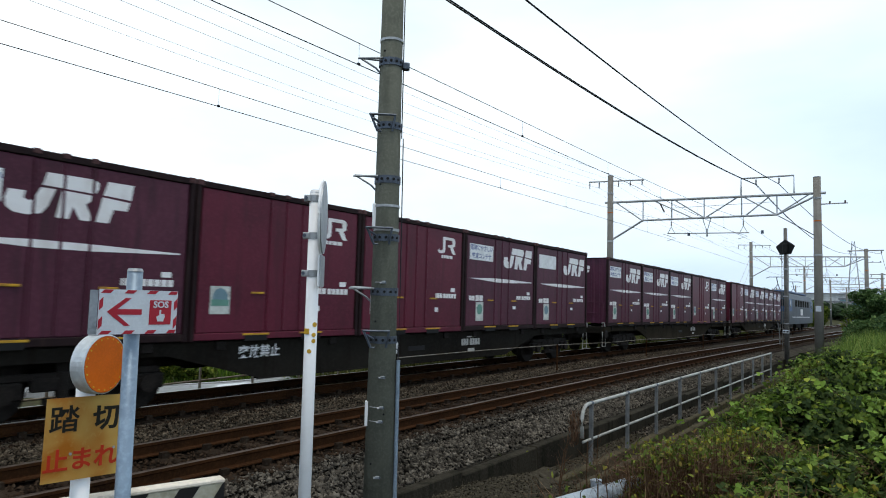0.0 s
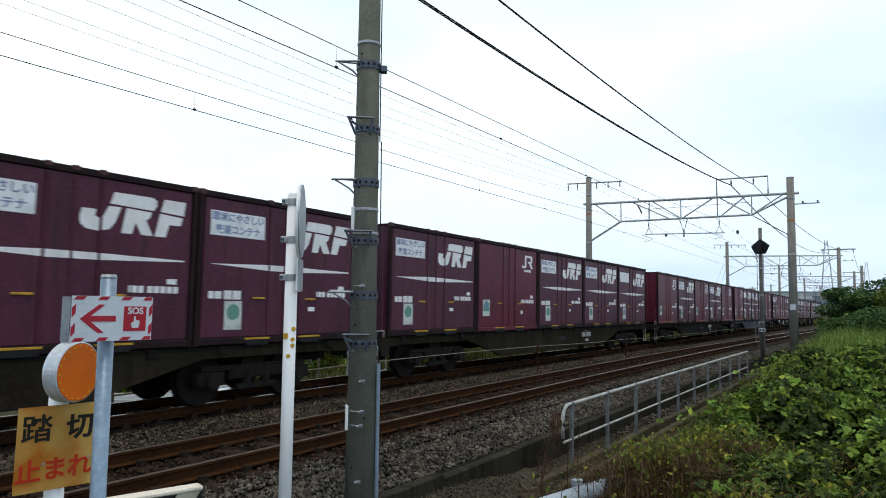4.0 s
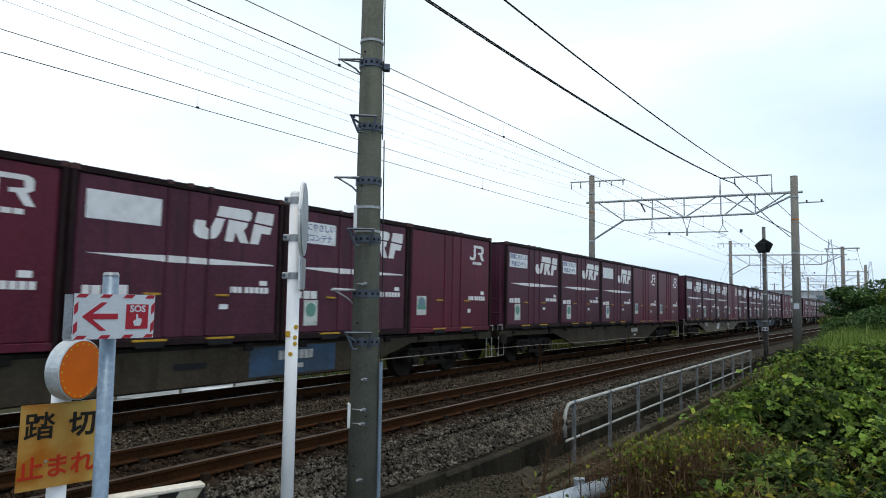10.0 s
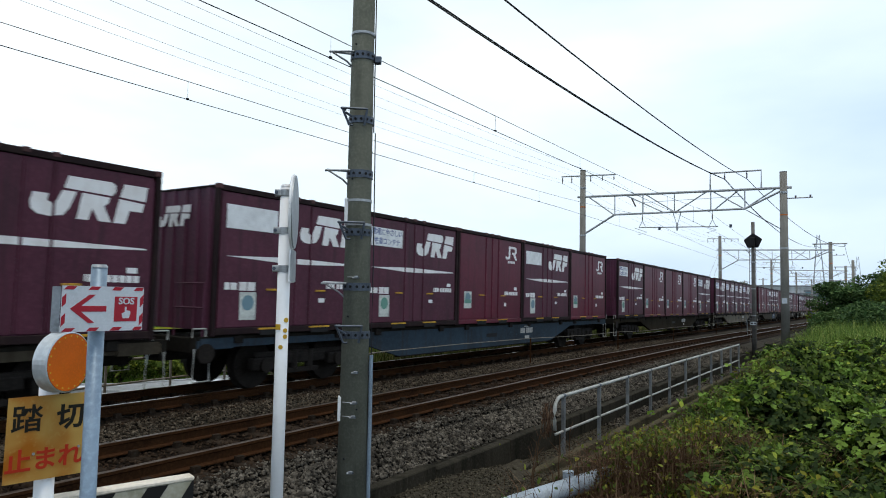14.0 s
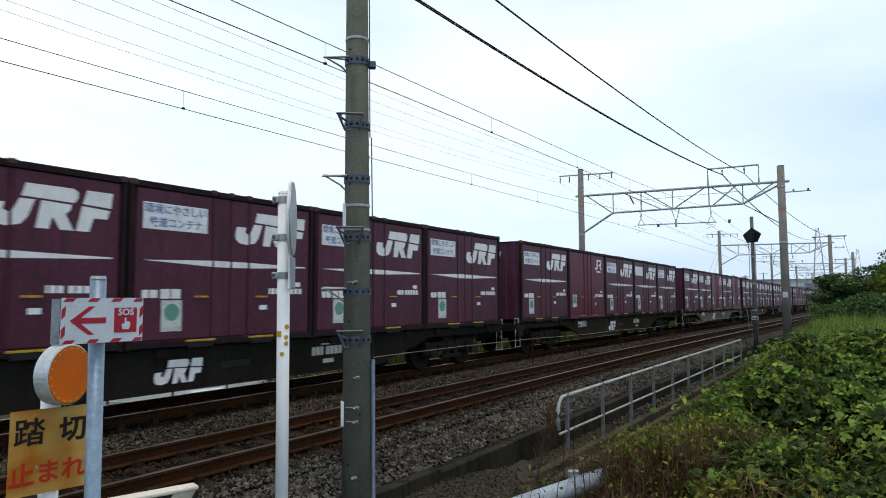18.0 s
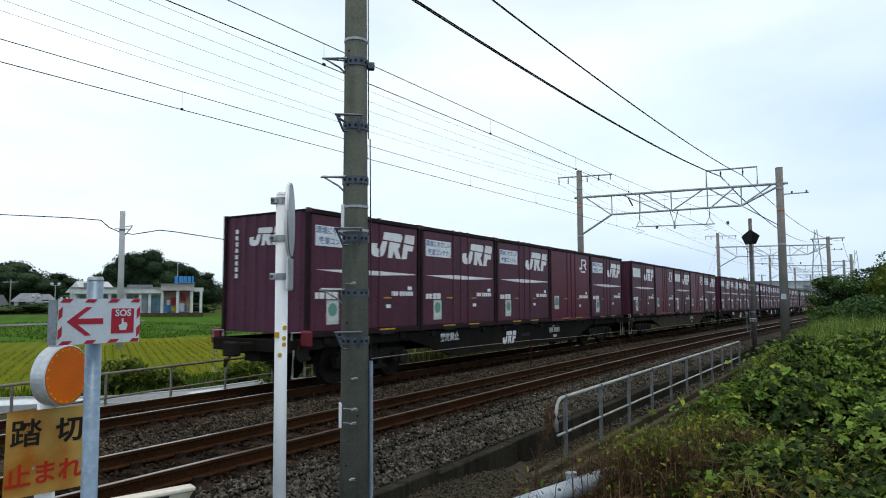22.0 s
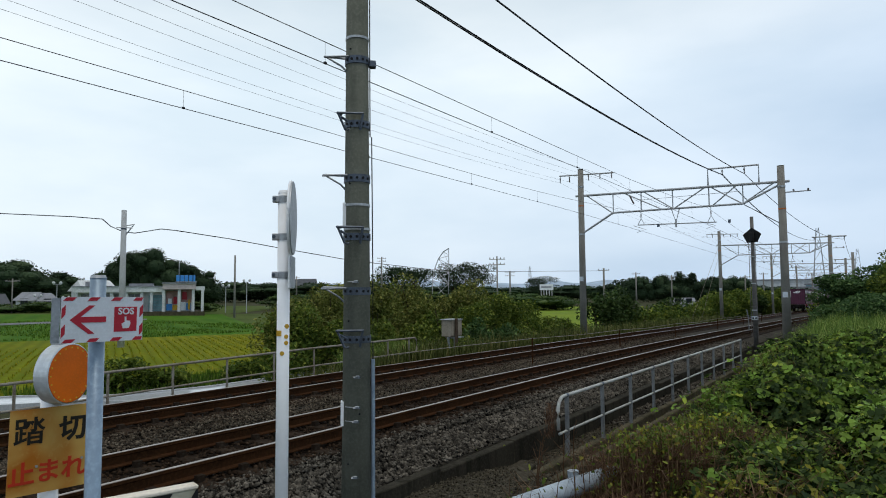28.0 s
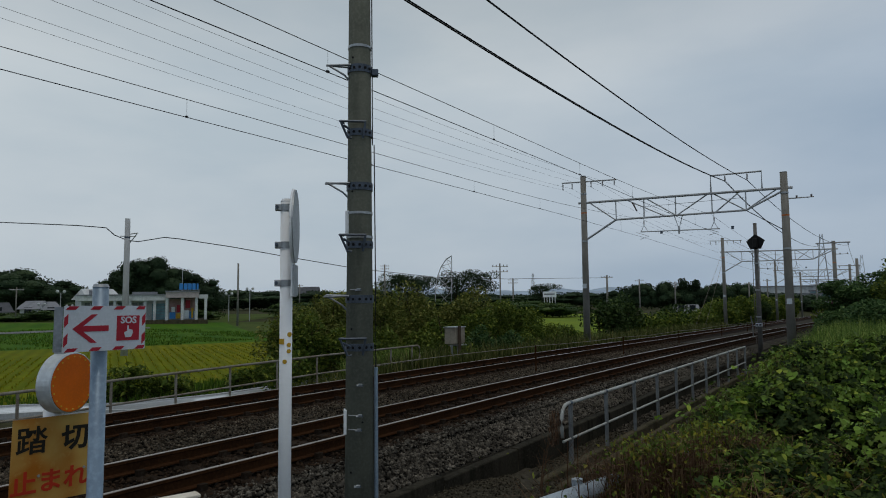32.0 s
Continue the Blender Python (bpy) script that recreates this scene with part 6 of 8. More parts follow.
def build_road():
    """A pale farm road behind the meadow, with a low white wall beside it."""
    bm = bmesh.new()
    prev = None
    for k in range(25):
        az = radians(74 - 0.7 * k)
        row = [bm.verts.new((d * math.cos(az), d * math.sin(az), ground_z(d * math.cos(az), d * math.sin(az)) + 0.10)) for d in (70.0 + 0.5 * k, 74.0 + 0.5 * k)]
        if prev:
            bm.faces.new((prev[0], row[0], row[1], prev[1]))
        prev = row
    tagged(part("road", bm, M_ROADG, None), "pale asphalt farm road behind the meadow", "road", kind="structure")


build_road()


def build_stubble():
    """Cut rice in rows running away from the line."""
    rng = np.random.default_rng(17)
    a = radians(60)
    ux, uy = math.cos(a), math.sin(a)
    pts = []
    for k in range(-16, 95):
        x0 = -8 + k * 0.42
        s = 0.5
        while s < 22:
            x, y = x0 + s * ux + rng.normal(0, 0.03), 21.0 + s * uy
            if y < 37 and x < 31 - 0.0 * y and rng.random() < 0.8:
                pts.append((x, y, ground_z(x, y) + 0.05))
            s += 0.09 + 0.07 * rng.random()
    ob = blades("rice_stubble", np.array(pts), rng.uniform(0.05, 0.13, len(pts)), M_STUBBLE, None, 18, 0.035, 0.6)
    tagged(ob, "yellow-green cut rice stubble in rows", "stubble", kind="stuff")


build_stubble()


def build_meadow_grass():
    rng = np.random.default_rng(19)
    pts = []
    while len(pts) < 15000:
        x, y = -8 + 52 * rng.random(), 40 + 36 * rng.random() ** 1.4
        if y < 62 - 0.60 * (x + 12) + 1.5 or noise.noise(Vector((x * 0.35, y * 0.22, 4.0))) < -0.15:
            continue
        pts.append((x, y, ground_z(x, y) + 0.04))
    ob = blades("meadow_grass", np.array(pts), rng.uniform(0.08, 0.22, len(pts)), M_MEADOW, None, 20, 0.05, 0.7)
    tagged(ob, "tufts of rough grass on the green meadow", "grass", kind="stuff")


build_meadow_grass()


def crown_points(rng, lumps, n):
    """Points near the skin of a heap of lumps: (x, y, z, rx, ry, rz)."""
    vol = np.array([l[3] * l[4] + l[3] * l[5] + l[4] * l[5] for l in lumps])
    pick = rng.choice(len(lumps), n, p=vol / vol.sum())
    L = np.array(lumps)[pick]
    d = rng.normal(size=(n, 3))
    d /= np.linalg.norm(d, axis=1, keepdims=True)
    r = 1 - np.abs(rng.normal(0, 0.22, n))
    return L[:, :3] + d * L[:, 3:] * r[:, None]


def lumps_of(rng, x, y, z0, w, d, h, count):
    out = []
    for _ in range(count):
        a, k = rng.uniform(0, 2 * np.pi), np.sqrt(rng.random())
        s = rng.uniform(0.28, 0.5)
        zz = z0 + h * (0.25 + 0.5 * rng.random() * (1 - 0.5 * k))
        out.append((x + math.cos(a) * k * w * 0.36, y + math.sin(a) * k * d * 0.36, zz, w * s * 0.6, d * s * 0.6, h * s * 0.62))
    out.append((x, y, z0 + h * 0.35, w * 0.36, d * 0.36, h * 0.38))
    return out


def build_shrub(x, y, w, d, h, material, leaf, n, seed, label, name="shrub", z0=None, category="shrub", group="shrubs along the line"):
    rng = np.random.default_rng(seed)
    z0 = ground_z(x, y) if z0 is None else z0
    s = tagged(empty(name, (x, y, z0)), label, category, group)
    bm = bmesh.new()
    for k in range(5):
        a = rng.uniform(0, 6.28)
        e = (math.cos(a) * w * 0.25, math.sin(a) * d * 0.25, h * rng.uniform(0.5, 0.8))
        tube(bm, [(math.cos(a) * 0.05, math.sin(a) * 0.05, -0.1), (e[0] * 0.4, e[1] * 0.4, e[2] * 0.6), e], 0.035, 5, 0.008)
    part("stem", bm, M_BARK, s)
    pts = crown_points(rng, lumps_of(rng, 0, 0, 0, w, d, h, 9), n)
    pts = pts[pts[:, 2] > 0.02]
    scatter_leaves("foliage", pts, rng.uniform(0.6, 1.3, len(pts)) * leaf, material, s, 0.6, seed)
    return s


def build_tree(x, y, h, w, material, leaf, n, seed, label, trunk=0.3, base=0.3, z0=None, group="trees in the distance"):
    """A tapered trunk with limbs and a crown of many leaf clumps."""
    rng = np.random.default_rng(seed)
    z0 = ground_z(x, y) if z0 is None else z0
    t = tagged(empty("tree", (x, y, z0)), label, "tree", group)
    bm = bmesh.new()
    tube(bm, [(0, 0, -0.3), (0.05 * h * rng.normal() * 0.3, 0, h * 0.35), (0, 0, h * 0.75)], trunk * 0.5, 8, trunk * 0.15)
    ends = []
    for k in range(7):
        a = 2 * math.pi * (k + rng.random() * 0.6) / 7
        e = (math.cos(a) * w * 0.33, math.sin(a) * w * 0.33, h * rng.uniform(0.55, 0.9))
        tube(bm, [(0, 0, h * rng.uniform(0.2, 0.4)), (e[0] * 0.5, e[1] * 0.5, e[2] * 0.75), e], trunk * 0.2, 6, trunk * 0.05)
        ends.append(e)
    part("trunk", bm, M_BARK, t)
    lumps = [(e[0], e[1], e[2], w * rng.uniform(0.14, 0.24), w * rng.uniform(0.14, 0.24), h * rng.uniform(0.09, 0.15)) for e in ends]
    lumps += [(rng.normal() * w * 0.16, rng.normal() * w * 0.16, h * rng.uniform(base + 0.15, 0.92), w * 0.2, w * 0.2, h * 0.11) for _ in range(9)]
    pts = crown_points(rng, lumps, n)
    scatter_leaves("crown", pts, rng.uniform(0.6, 1.4, n) * leaf, material, t, 0.6, seed)
    return t


def build_wood(name, spots, material, leaf, per, seed, label, rough=0.13):
    """A belt or clump of trees as one mass: spots of (x, y, width, height), each a rounded crown with smaller tufts on it."""
    rng = np.random.default_rng(seed)
    lumps = []
    for x, y, w, h in spots:
        z0 = ground_z(x, y)
        lumps.append((x, y, z0 + h * 0.46, w * 0.52, w * 0.52, h * 0.50))
        for _ in range(9):
            a, e = rng.uniform(0, 2 * np.pi), rng.uniform(0.05, 1.3)
            k = rng.uniform(rough, rough * 2)
            lumps.append((x + math.cos(a) * math.cos(e) * w * 0.46, y + math.sin(a) * math.cos(e) * w * 0.46, z0 + h * (0.46 + 0.44 * math.sin(e)), w * k, w * k, h * k * 0.75))
    pts = crown_points(rng, lumps, per * len(spots))
    ob = scatter_leaves(name, pts, rng.uniform(0.6, 1.4, len(pts)) * leaf, material, None, 0.6, seed)
    tagged(ob, label, "wood", kind="stuff")
    # the dense inside of the crowns
    bm = bmesh.new()
    for x, y, z, a, b, c in lumps:
        bmesh.ops.create_icosphere(bm, subdivisions=2, radius=0.74, matrix=Matrix.Translation((x, y, z)) @ Matrix.Diagonal((a, b, c, 1)))
    for v in bm.verts:
        v.co += Vector((0, 0, 1)) * 0.05 * noise.noise(v.co * 0.8)
    part("inner_foliage", bm, material, ob)
    return ob


def polar(az, d):
    return d * math.cos(radians(az)), d * math.sin(radians(az))


def build_far_country():
    rng = np.random.default_rng(11)
    # wooded hill and belts round the horizon: heading, distance, width, height
    hill = [(*polar(a, 165), 14, h) for a, h in ((71, 9.6), (69.5, 9.9), (68, 9.9), (66.6, 9.7), (65.4, 9.2), (64.3, 8.0), (63.4, 5.5), (62.4, 3.6))]
    build_wood("wooded_hill", hill, M_TREEFAR, 0.46, 3200, 21, "dark wooded hill beyond the village")
    clump = [(*polar(a, 150), 10, h) for a, h in ((59.0, 9.5), (58.2, 11.4), (57.3, 12.0), (56.4, 11.2), (55.4, 9.6), (54.4, 8.8), (53.6, 8.4), (52.9, 6.4))]
    build_wood("tree_clump", clump, M_TREEFAR, 0.36, 5200, 22, "dark rounded clump of tall trees behind the shop")
    belt = [(*polar(a, 230), 18, 5.2 + 1.8 * rng.random()) for a in np.arange(62, 37, -1.5)]
    build_wood("tree_belt", belt, M_TREEFAR, 0.72, 1250, 23, "dark belt of trees along the horizon")
    belt = [(*polar(a, 300), 22, 4.6 + 2.4 * rng.random()) for a in np.arange(37, 0, -1.5)]
    build_wood("tree_belt", belt, M_TREEFAR, 0.78, 1250, 24, "dark belt of pines and trees along the horizon")
    belt = [(*polar(a, 120), 10, 2.2 + 1.4 * rng.random()) for a in np.arange(46, 22, -1.6)]
    build_wood("hedge_belt", belt, M_TREE, 0.4, 1300, 25, "dark hedges behind the fields")
    belt = [(*polar(a, 112), 7, 1.2 + 0.5 * rng.random()) for a in np.arange(70, 53, -1.4)]
    build_wood("hedge_belt", belt, M_TREE, 0.3, 700, 26, "low dark hedge along the road")
    for az, d, h, w, seed in ((37.2, 170, 10.0, 13, 1), (35.6, 168, 9.6, 11, 2), (32.2, 172, 11.0, 13, 3), (30.4, 170, 10.8, 12, 4), (24.6, 220, 8.5, 12, 5)):
        x, y = polar(az, d)
        build_tree(x, y, h, w, M_TREEFAR, 0.34, 5200, 40 + seed, "broad dark tree with a rounded open crown", 0.7)
    for az, d, h, w, seed in ((13.4, 240, 10.5, 5, 6), (12.6, 240, 10, 4.5, 7), (16.2, 250, 9, 7, 8), (10.6, 250, 9.0, 6, 9), (17.6, 250, 8.6, 7, 10)):
        x, y = polar(az, d)
        build_tree(x, y, h, w, M_TREEFAR, 0.5, 2500, 40 + seed, "narrow dark pine on the horizon", 0.4)
    belt = [(*polar(a, 240), 5 + 3 * rng.random(), 5.4 + 3.2 * rng.random()) for a in np.arange(18.6, 8.6, -0.75)]
    build_wood("pine_belt", belt, M_TREEFAR, 0.5, 1800, 27, "dark ragged row of pines beyond the fields", 0.2)
    # faint hills
    for a0, a1, d, h, seed in ((45, 30, 2600, 62, 3), (31, 12, 3000, 66, 5)):
        bm = bmesh.new()
        pr, n = None, 60
        for k in range(n + 1):
            t = k / n
            x, y = polar(a0 + (a1 - a0) * t, d)
            top = h * (0.45 + 0.55 * noise.noise(Vector((t * 5.0, seed, 0))) + 0.3) * math.sin(math.pi * min(1, max(0, t))) ** 0.5
            c = (bm.verts.new((x * 0.9, y * 0.9, 0)), bm.verts.new((x, y, max(5, top) + 5)), bm.verts.new((x * 1.1, y * 1.1, 0)))
            if pr:
                bm.faces.new((pr[0], c[0], c[1], pr[1]))
                bm.faces.new((pr[1], c[1], c[2], pr[2]))
            pr = c
        tagged(part("far_hills", bm, M_FARM, None, smooth=True), "faint blue hills on the horizon", "hills", kind="structure")


build_far_country()


def build_shop():
    """Low white roadside shop on a plinth, with a colonnade and a coloured front."""
    x, y = polar(58.0, 97)
    s = tagged(empty("roadside_shop", (x, y, -0.25)), "low white roadside shop with coloured front panels", "shop")
    s.rotation_euler = (0, 0, radians(57.6 - 90 - 4))
    s.scale = (0.74, 0.74, 0.80)
    part("plinth", boxes((-10.6, 11.6, -2.4, 12.5, -1.6, -0.28)), M_KERB, s, "dark concrete plinth")
    part("wall", boxes((-9.5, 9.4, 1.5, 12, -0.3, 3.3)), M_BUILDW, s)
    part("roof", boxes((-10.2, 4.3, -0.4, 12.5, 3.0, 3.85)), M_BUILDW, s, "flat white roof edge")
    part("roof_edge", boxes((-10.3, 4.4, -0.5, 12.6, 3.85, 4.05)), M_ROOF, s, "grey roof edging")
    part("porch_roof", boxes((4.4, 10.0, -1.6, 12, 3.45, 4.35)), M_BUILDP2, s, "raised pale pink porch roof")
    part("porch_edge", boxes((4.3, 10.1, -1.8, 12.2, 4.35, 4.6)), M_ROOF, s)
    part("side_canopy", boxes((10.0, 11.6, -1.2, 12, 3.3, 3.95)), M_BUILDW, s)
    for cx in (-9.6, -6.4, -4.0, -1.6, 0.9, 2.5, 4.6, 7.2, 9.6, 11.2):
        f = -0.2 if cx < 4.2 else -1.3
        part("column", boxes((cx - 0.24, cx + 0.24, f, f + 0.4, -0.3, 3.02 if cx < 4.2 else (3.45 if cx < 10 else 3.3))), M_BUILDW, s)
    for wx in (-9.0, -6.2, -3.7, -1.3):
        w = part("window", boxes((wx, wx + 1.9, 1.42, 1.5, 0.5, 2.7)), M_ROOF, s, "grey shop window")
        part("window_frame", boxes((wx + 0.9, wx + 1.0, 1.38, 1.42, 0.5, 2.7), (wx, wx + 1.9, 1.38, 1.42, 1.7, 1.78)), M_BUILDW, w)
    door = part("teal_panel", boxes((2.0, 4.3, 0.9, 1.49, -0.2, 2.5)), M_BUILDT, s, "teal shutter beside the porch")
    for k in range(5):
        part("slat", boxes((2.0, 4.3, 0.86, 0.9, 0.1 + 0.5 * k, 0.16 + 0.5 * k)), M_ROOF, door)
    for a, b, z0, z1, f, m, lb in ((4.9, 7.0, 0.9, 3.2, 1.3, M_BUILDP, "pink wall panel"), (7.5, 9.3, 1.2, 3.3, 1.3, M_BUILDP, "pink wall panel"), (5.0, 6.0, -0.1, 1.0, 0.9, M_SIGNB, "blue poster"),
                                   (6.05, 6.9, -0.1, 0.8, 0.9, M_TINY, "yellow poster"), (5.3, 5.9, 1.0, 1.9, 0.85, M_PAPER, "white poster"), (7.7, 8.5, 1.7, 3.0, 0.9, M_RED, "red poster"),
                                   (7.5, 8.3, -0.1, 1.3, 0.88, M_PAPER, "white poster"), (8.4, 9.2, -0.1, 1.1, 0.86, M_SIGNB, "blue poster"), (8.7, 9.1, 0.0, 1.7, 0.7, M_TINY, "yellow banner"), (6.2, 6.8, 1.0, 2.2, 0.86, M_RED, "red poster")):
        part("poster", boxes((a, b, f, f + 0.06, z0, z1)), m, s, lb)
    sign = part("roof_sign", boxes((6.5, 10.2, -0.2, 0.0, 4.72, 4.8)), M_GALV, s)
    for k, w in enumerate((0.62, 0.66, 0.62, 0.6, 0.34)):
        a = 6.6 + 0.74 * k
        part("sign_block", boxes((a, a + w, -0.35, -0.12, 4.8, 5.85), bevel=0.06), M_SIGNB, sign, "blue roof sign letter block")
    for a in (6.9, 8.4, 9.8):
        part("sign_post", boxes((a, a + 0.1, -0.15, -0.05, 4.55, 4.75)), M_GALV, sign)
    part("roof_block", boxes((-1.5, 2.6, 3, 6, 4.05, 4.5)), M_ROOF, s, "low grey rooftop housing")
    part("skylight", boxes((-8.6, -6.9, 3, 5, 4.05, 4.8)), M_ROOF, s)
    part("antenna", tube(bmesh.new(), [(7.0, 4, 4.6), (7.0, 4, 8.2)], 0.06, 5), M_GALV, s)


build_shop()


def build_house(az, d, w, dp, h, roof, label, turn=0.0):
    x, y = polar(az, d)
    hs = tagged(empty("house", (x, y, ground_z(x, y) - 0.1)), label, "house", "houses of the village")
    hs.rotation_euler = (0, 0, radians(az - 90 + turn))
    part("wall", boxes((-w / 2, w / 2, 0, dp, -0.2, h)), M_BUILDW, hs)
    bm = bmesh.new()
    e, r = 0.5, 0.38 * dp
    v = [bm.verts.new(q) for q in ((-w / 2 - e, -e, h), (w / 2 + e, -e, h), (w / 2 + e, dp + e, h), (-w / 2 - e, dp + e, h), (-w / 2 - e * 0.2, dp / 2, h + r), (w / 2 + e * 0.2, dp / 2, h + r))]
    for f in ((0, 1, 5, 4), (2, 3, 4, 5), (1, 2, 5), (3, 0, 4), (3, 2, 1, 0)):
        bm.faces.new([v[i] for i in f])
    part("roof", bm, roof, hs)
    for k in range(max(1, int(w / 2.5))):
        a = -w / 2 + 0.8 + k * 2.4
        part("window", boxes((a, a + 1.3, -0.03, 0.0, 0.9, 2.0)), M_GLASS, hs)


for row in ((67.6, 150, 6, 5, 1.0, M_ROOFD, "small house with a dark tiled roof", 10), (65.4, 140, 3.2, 4, 1.65, M_ROOF, "small white house with a grey roof", -30), (63.97, 140, 3.0, 4, 1.5, M_ROOF, "small white house with a grey roof", 25),
            (62.5, 180, 8, 6, 2.2, M_ROOF, "pale shed with a grey roof", 0), (60.5, 128, 5.2, 5, 3.3, M_BUILDW, "white house with a pale roof", 25), (59.7, 124, 4.6, 4, 2.6, M_ROOF, "white house with a grey roof", 5), (45.2, 230, 10, 8, 5.0, M_ROOFD, "long house with a dark roof", 0),
            (13.2, 160, 5, 4, 0.6, M_ROOF, "low white greenhouse shed", 0)):
    build_house(*row)


def build_white_works():
    """Long pale factory and station roofs beyond the far masts."""
    for az, d, w, h, col in ((6.9, 420, 70, 12, M_BUILDW), (4.0, 330, 60, 9, M_BUILDW), (3.1, 330, 14, 11, M_BUILDT)):
        x, y = polar(az, d)
        b = tagged(empty("far_factory", (x, y, ground_z(x, y) - 0.1 + rail_z(400) * 0.3)), "pale distant factory building with a flat roof", "factory", "distant factories")
        b.rotation_euler = (0, 0, radians(az - 90))
        part("wall", boxes((-w / 2, w / 2, 0, 20, 0, h)), col, b)
        part("roof", boxes((-w / 2 - 0.6, w / 2 + 0.6, -0.6, 20.6, h, h + 0.7)), M_ROOF, b)
        for k in range(int(w / 8)):
            part("window", boxes((-w / 2 + 3 + k * 8, -w / 2 + 7 + k * 8, -0.08, 0, h * 0.45, h * 0.7)), M_ROOF, b)


build_white_works()


def build_utility(az, d, top, r, arms, label):
    x, y = polar(az, d)
    p = tagged(empty("utility_pole", (x, y, 0)), label, "utility pole", "utility poles in the fields")
    zg = ground_z(x, y)
    part("shaft", tube(bmesh.new(), [(0, 0, zg - 0.3), (0, 0, top)], r * 1.25, 12, r), M_MAST, p, smooth=True)
    c, s = math.cos(radians(az - 90)), math.sin(radians(az - 90))
    for k in range(arms):
        z = top - 0.35 - 0.6 * k
        part("crossarm", tube(bmesh.new(), [(-0.9 * c, -0.9 * s, z), (0.9 * c, 0.9 * s, z)], 0.05, 6), M_GALV, p)
        for t in (-0.8, -0.4, 0.4, 0.8):
            part("insulator", tube(bmesh.new(), [(t * c, t * s, z), (t * c, t * s, z + 0.2)], 0.05, 6), M_INSUL, p)
    return p


def build_field_pole():
    x, y = 20.6, 34.28
    p = tagged(empty("utility_pole", (x, y, 0)), "pale concrete utility pole carrying a black cable", "utility pole", "utility poles in the fields")
    part("shaft", tube(bmesh.new(), [(0, 0, -1.3), (0, 0, 6.42)], 0.185, 16, 0.135), M_FPOLE, p, smooth=True)
    part("band", tube(bmesh.new(), [(0, 0, 5.35), (0, 0, 5.43)], 0.15, 14), M_BAND, p)
    part("bracket", tubes([[(0, 0, 5.55), (0.45, -0.3, 5.65)], [(0, 0, 4.9), (0.4, -0.27, 5.6)], [(-0.3, 0.2, 5.45), (0.35, -0.25, 5.45)]], 0.03, 6), M_STEEL, p)


build_field_pole()
def build_street_lamp(az, d, top):
    """A slim post with a white globe on either end of a short arm."""
    x, y = polar(az, d)
    lamp = tagged(empty("street_lamp", (x, y, 0)), "slim grey street lamp post with two white globes", "street lamp", "twin globe street lamps")
    part("post", tube(bmesh.new(), [(0, 0, ground_z(x, y) - 0.3), (0, 0, top - 0.25)], 0.07, 8, 0.05), M_FPOLE, lamp)
    c, s = math.cos(radians(az - 90)), math.sin(radians(az - 90))
    arm = part("arm", tube(bmesh.new(), [(-0.42 * c, -0.42 * s, top - 0.28), (0.42 * c, 0.42 * s, top - 0.28)], 0.035, 6), M_FPOLE, lamp)
    for t in (-0.42, 0.42):
        bm = bmesh.new()
        bmesh.ops.create_uvsphere(bm, u_segments=12, v_segments=8, radius=0.21, matrix=Matrix.Translation((t * c, t * s, top - 0.08)))
        tube(bm, [(t * c, t * s, top - 0.33), (t * c, t * s, top - 0.24)], 0.07, 8)
        part("globe", bm, M_BUILDW, arm, smooth=True)


for az, d, top in ((63.4, 105, 3.6), (51.3, 105, 3.2), (49.65, 105, 3.95), (64.6, 120, 1.9), (62.8, 130, 1.6)):
    build_street_lamp(az, d, top)
for row in ((50.6, 88, 6.75, 0.11, 0, "thin grey pole beside the road"),
            (38.4, 140, 9.5, 0.15, 2, "utility pole with two crossarms"), (28.4, 75, 5.9, 0.075, 2, "utility pole with two crossarms"), (27.3, 130, 6.0, 0.14, 2, "utility pole with two crossarms"),
            (66.2, 110, 4.2, 0.08, 1, "utility pole among houses"), (19.4, 110, 5.6, 0.15, 1, "dark utility pole by the bushes"),
            (16.8, 150, 6.0, 0.14, 1, "utility pole in the fields"), (14.0, 160, 5.6, 0.14, 2, "utility pole in the fields"), (8.5, 150, 5.0, 0.12, 1, "utility pole near the line"),
            (7.2, 170, 6.0, 0.14, 1, "utility pole near the line"), (1.2, 95, 6.4, 0.16, 0, "plain pole among trees"), (45.6, 200, 7.0, 0.16, 2, "utility pole with two crossarms")):
    build_utility(*row)


def build_pylon(az, d, h, label):
    x, y = polar(az, d)
    p = tagged(empty("pylon", (x, y, ground_z(x, y))), label, "pylon", "far pylons")
    w = h * 0.09
    for sx in (-1, 1):
        for sy in (-1, 1):
            part("leg", tube(bmesh.new(), [(sx * w, sy * w, 0), (sx * w * 0.15, sy * w * 0.15, h)], 0.12 * h / 30, 5), M_GALV, p)
    for k in range(7):
        z0, z1 = h * k / 7, h * (k + 1) / 7
        a, b = w * (1 - 0.85 * k / 7), w * (1 - 0.85 * (k + 1) / 7)
        part("lattice", tubes([[(-a, -a, z0), (b, -b, z1)], [(a, -a, z0), (-b, -b, z1)], [(-a, a, z0), (-b, -b, z1)]], 0.07 * h / 30, 4), M_GALV, p)
    for z in (0.72, 0.84, 0.95):
        part("crossarm", tube(bmesh.new(), [(-h * 0.13, 0, h * z), (h * 0.13, 0, h * z)], 0.10 * h / 30, 5), M_GALV, p)


for row in ((46.6, 420, 24, "faint steel pylon on the horizon"), (25.6, 420, 20, "faint steel pylon on the horizon"), (3.4, 330, 34, "tall steel lattice pylon beyond the line"), (0.9, 420, 30, "tall steel lattice pylon beyond the line"), (-1.4, 200, 18, "slim steel lattice mast behind the trees")):
    build_pylon(*row)


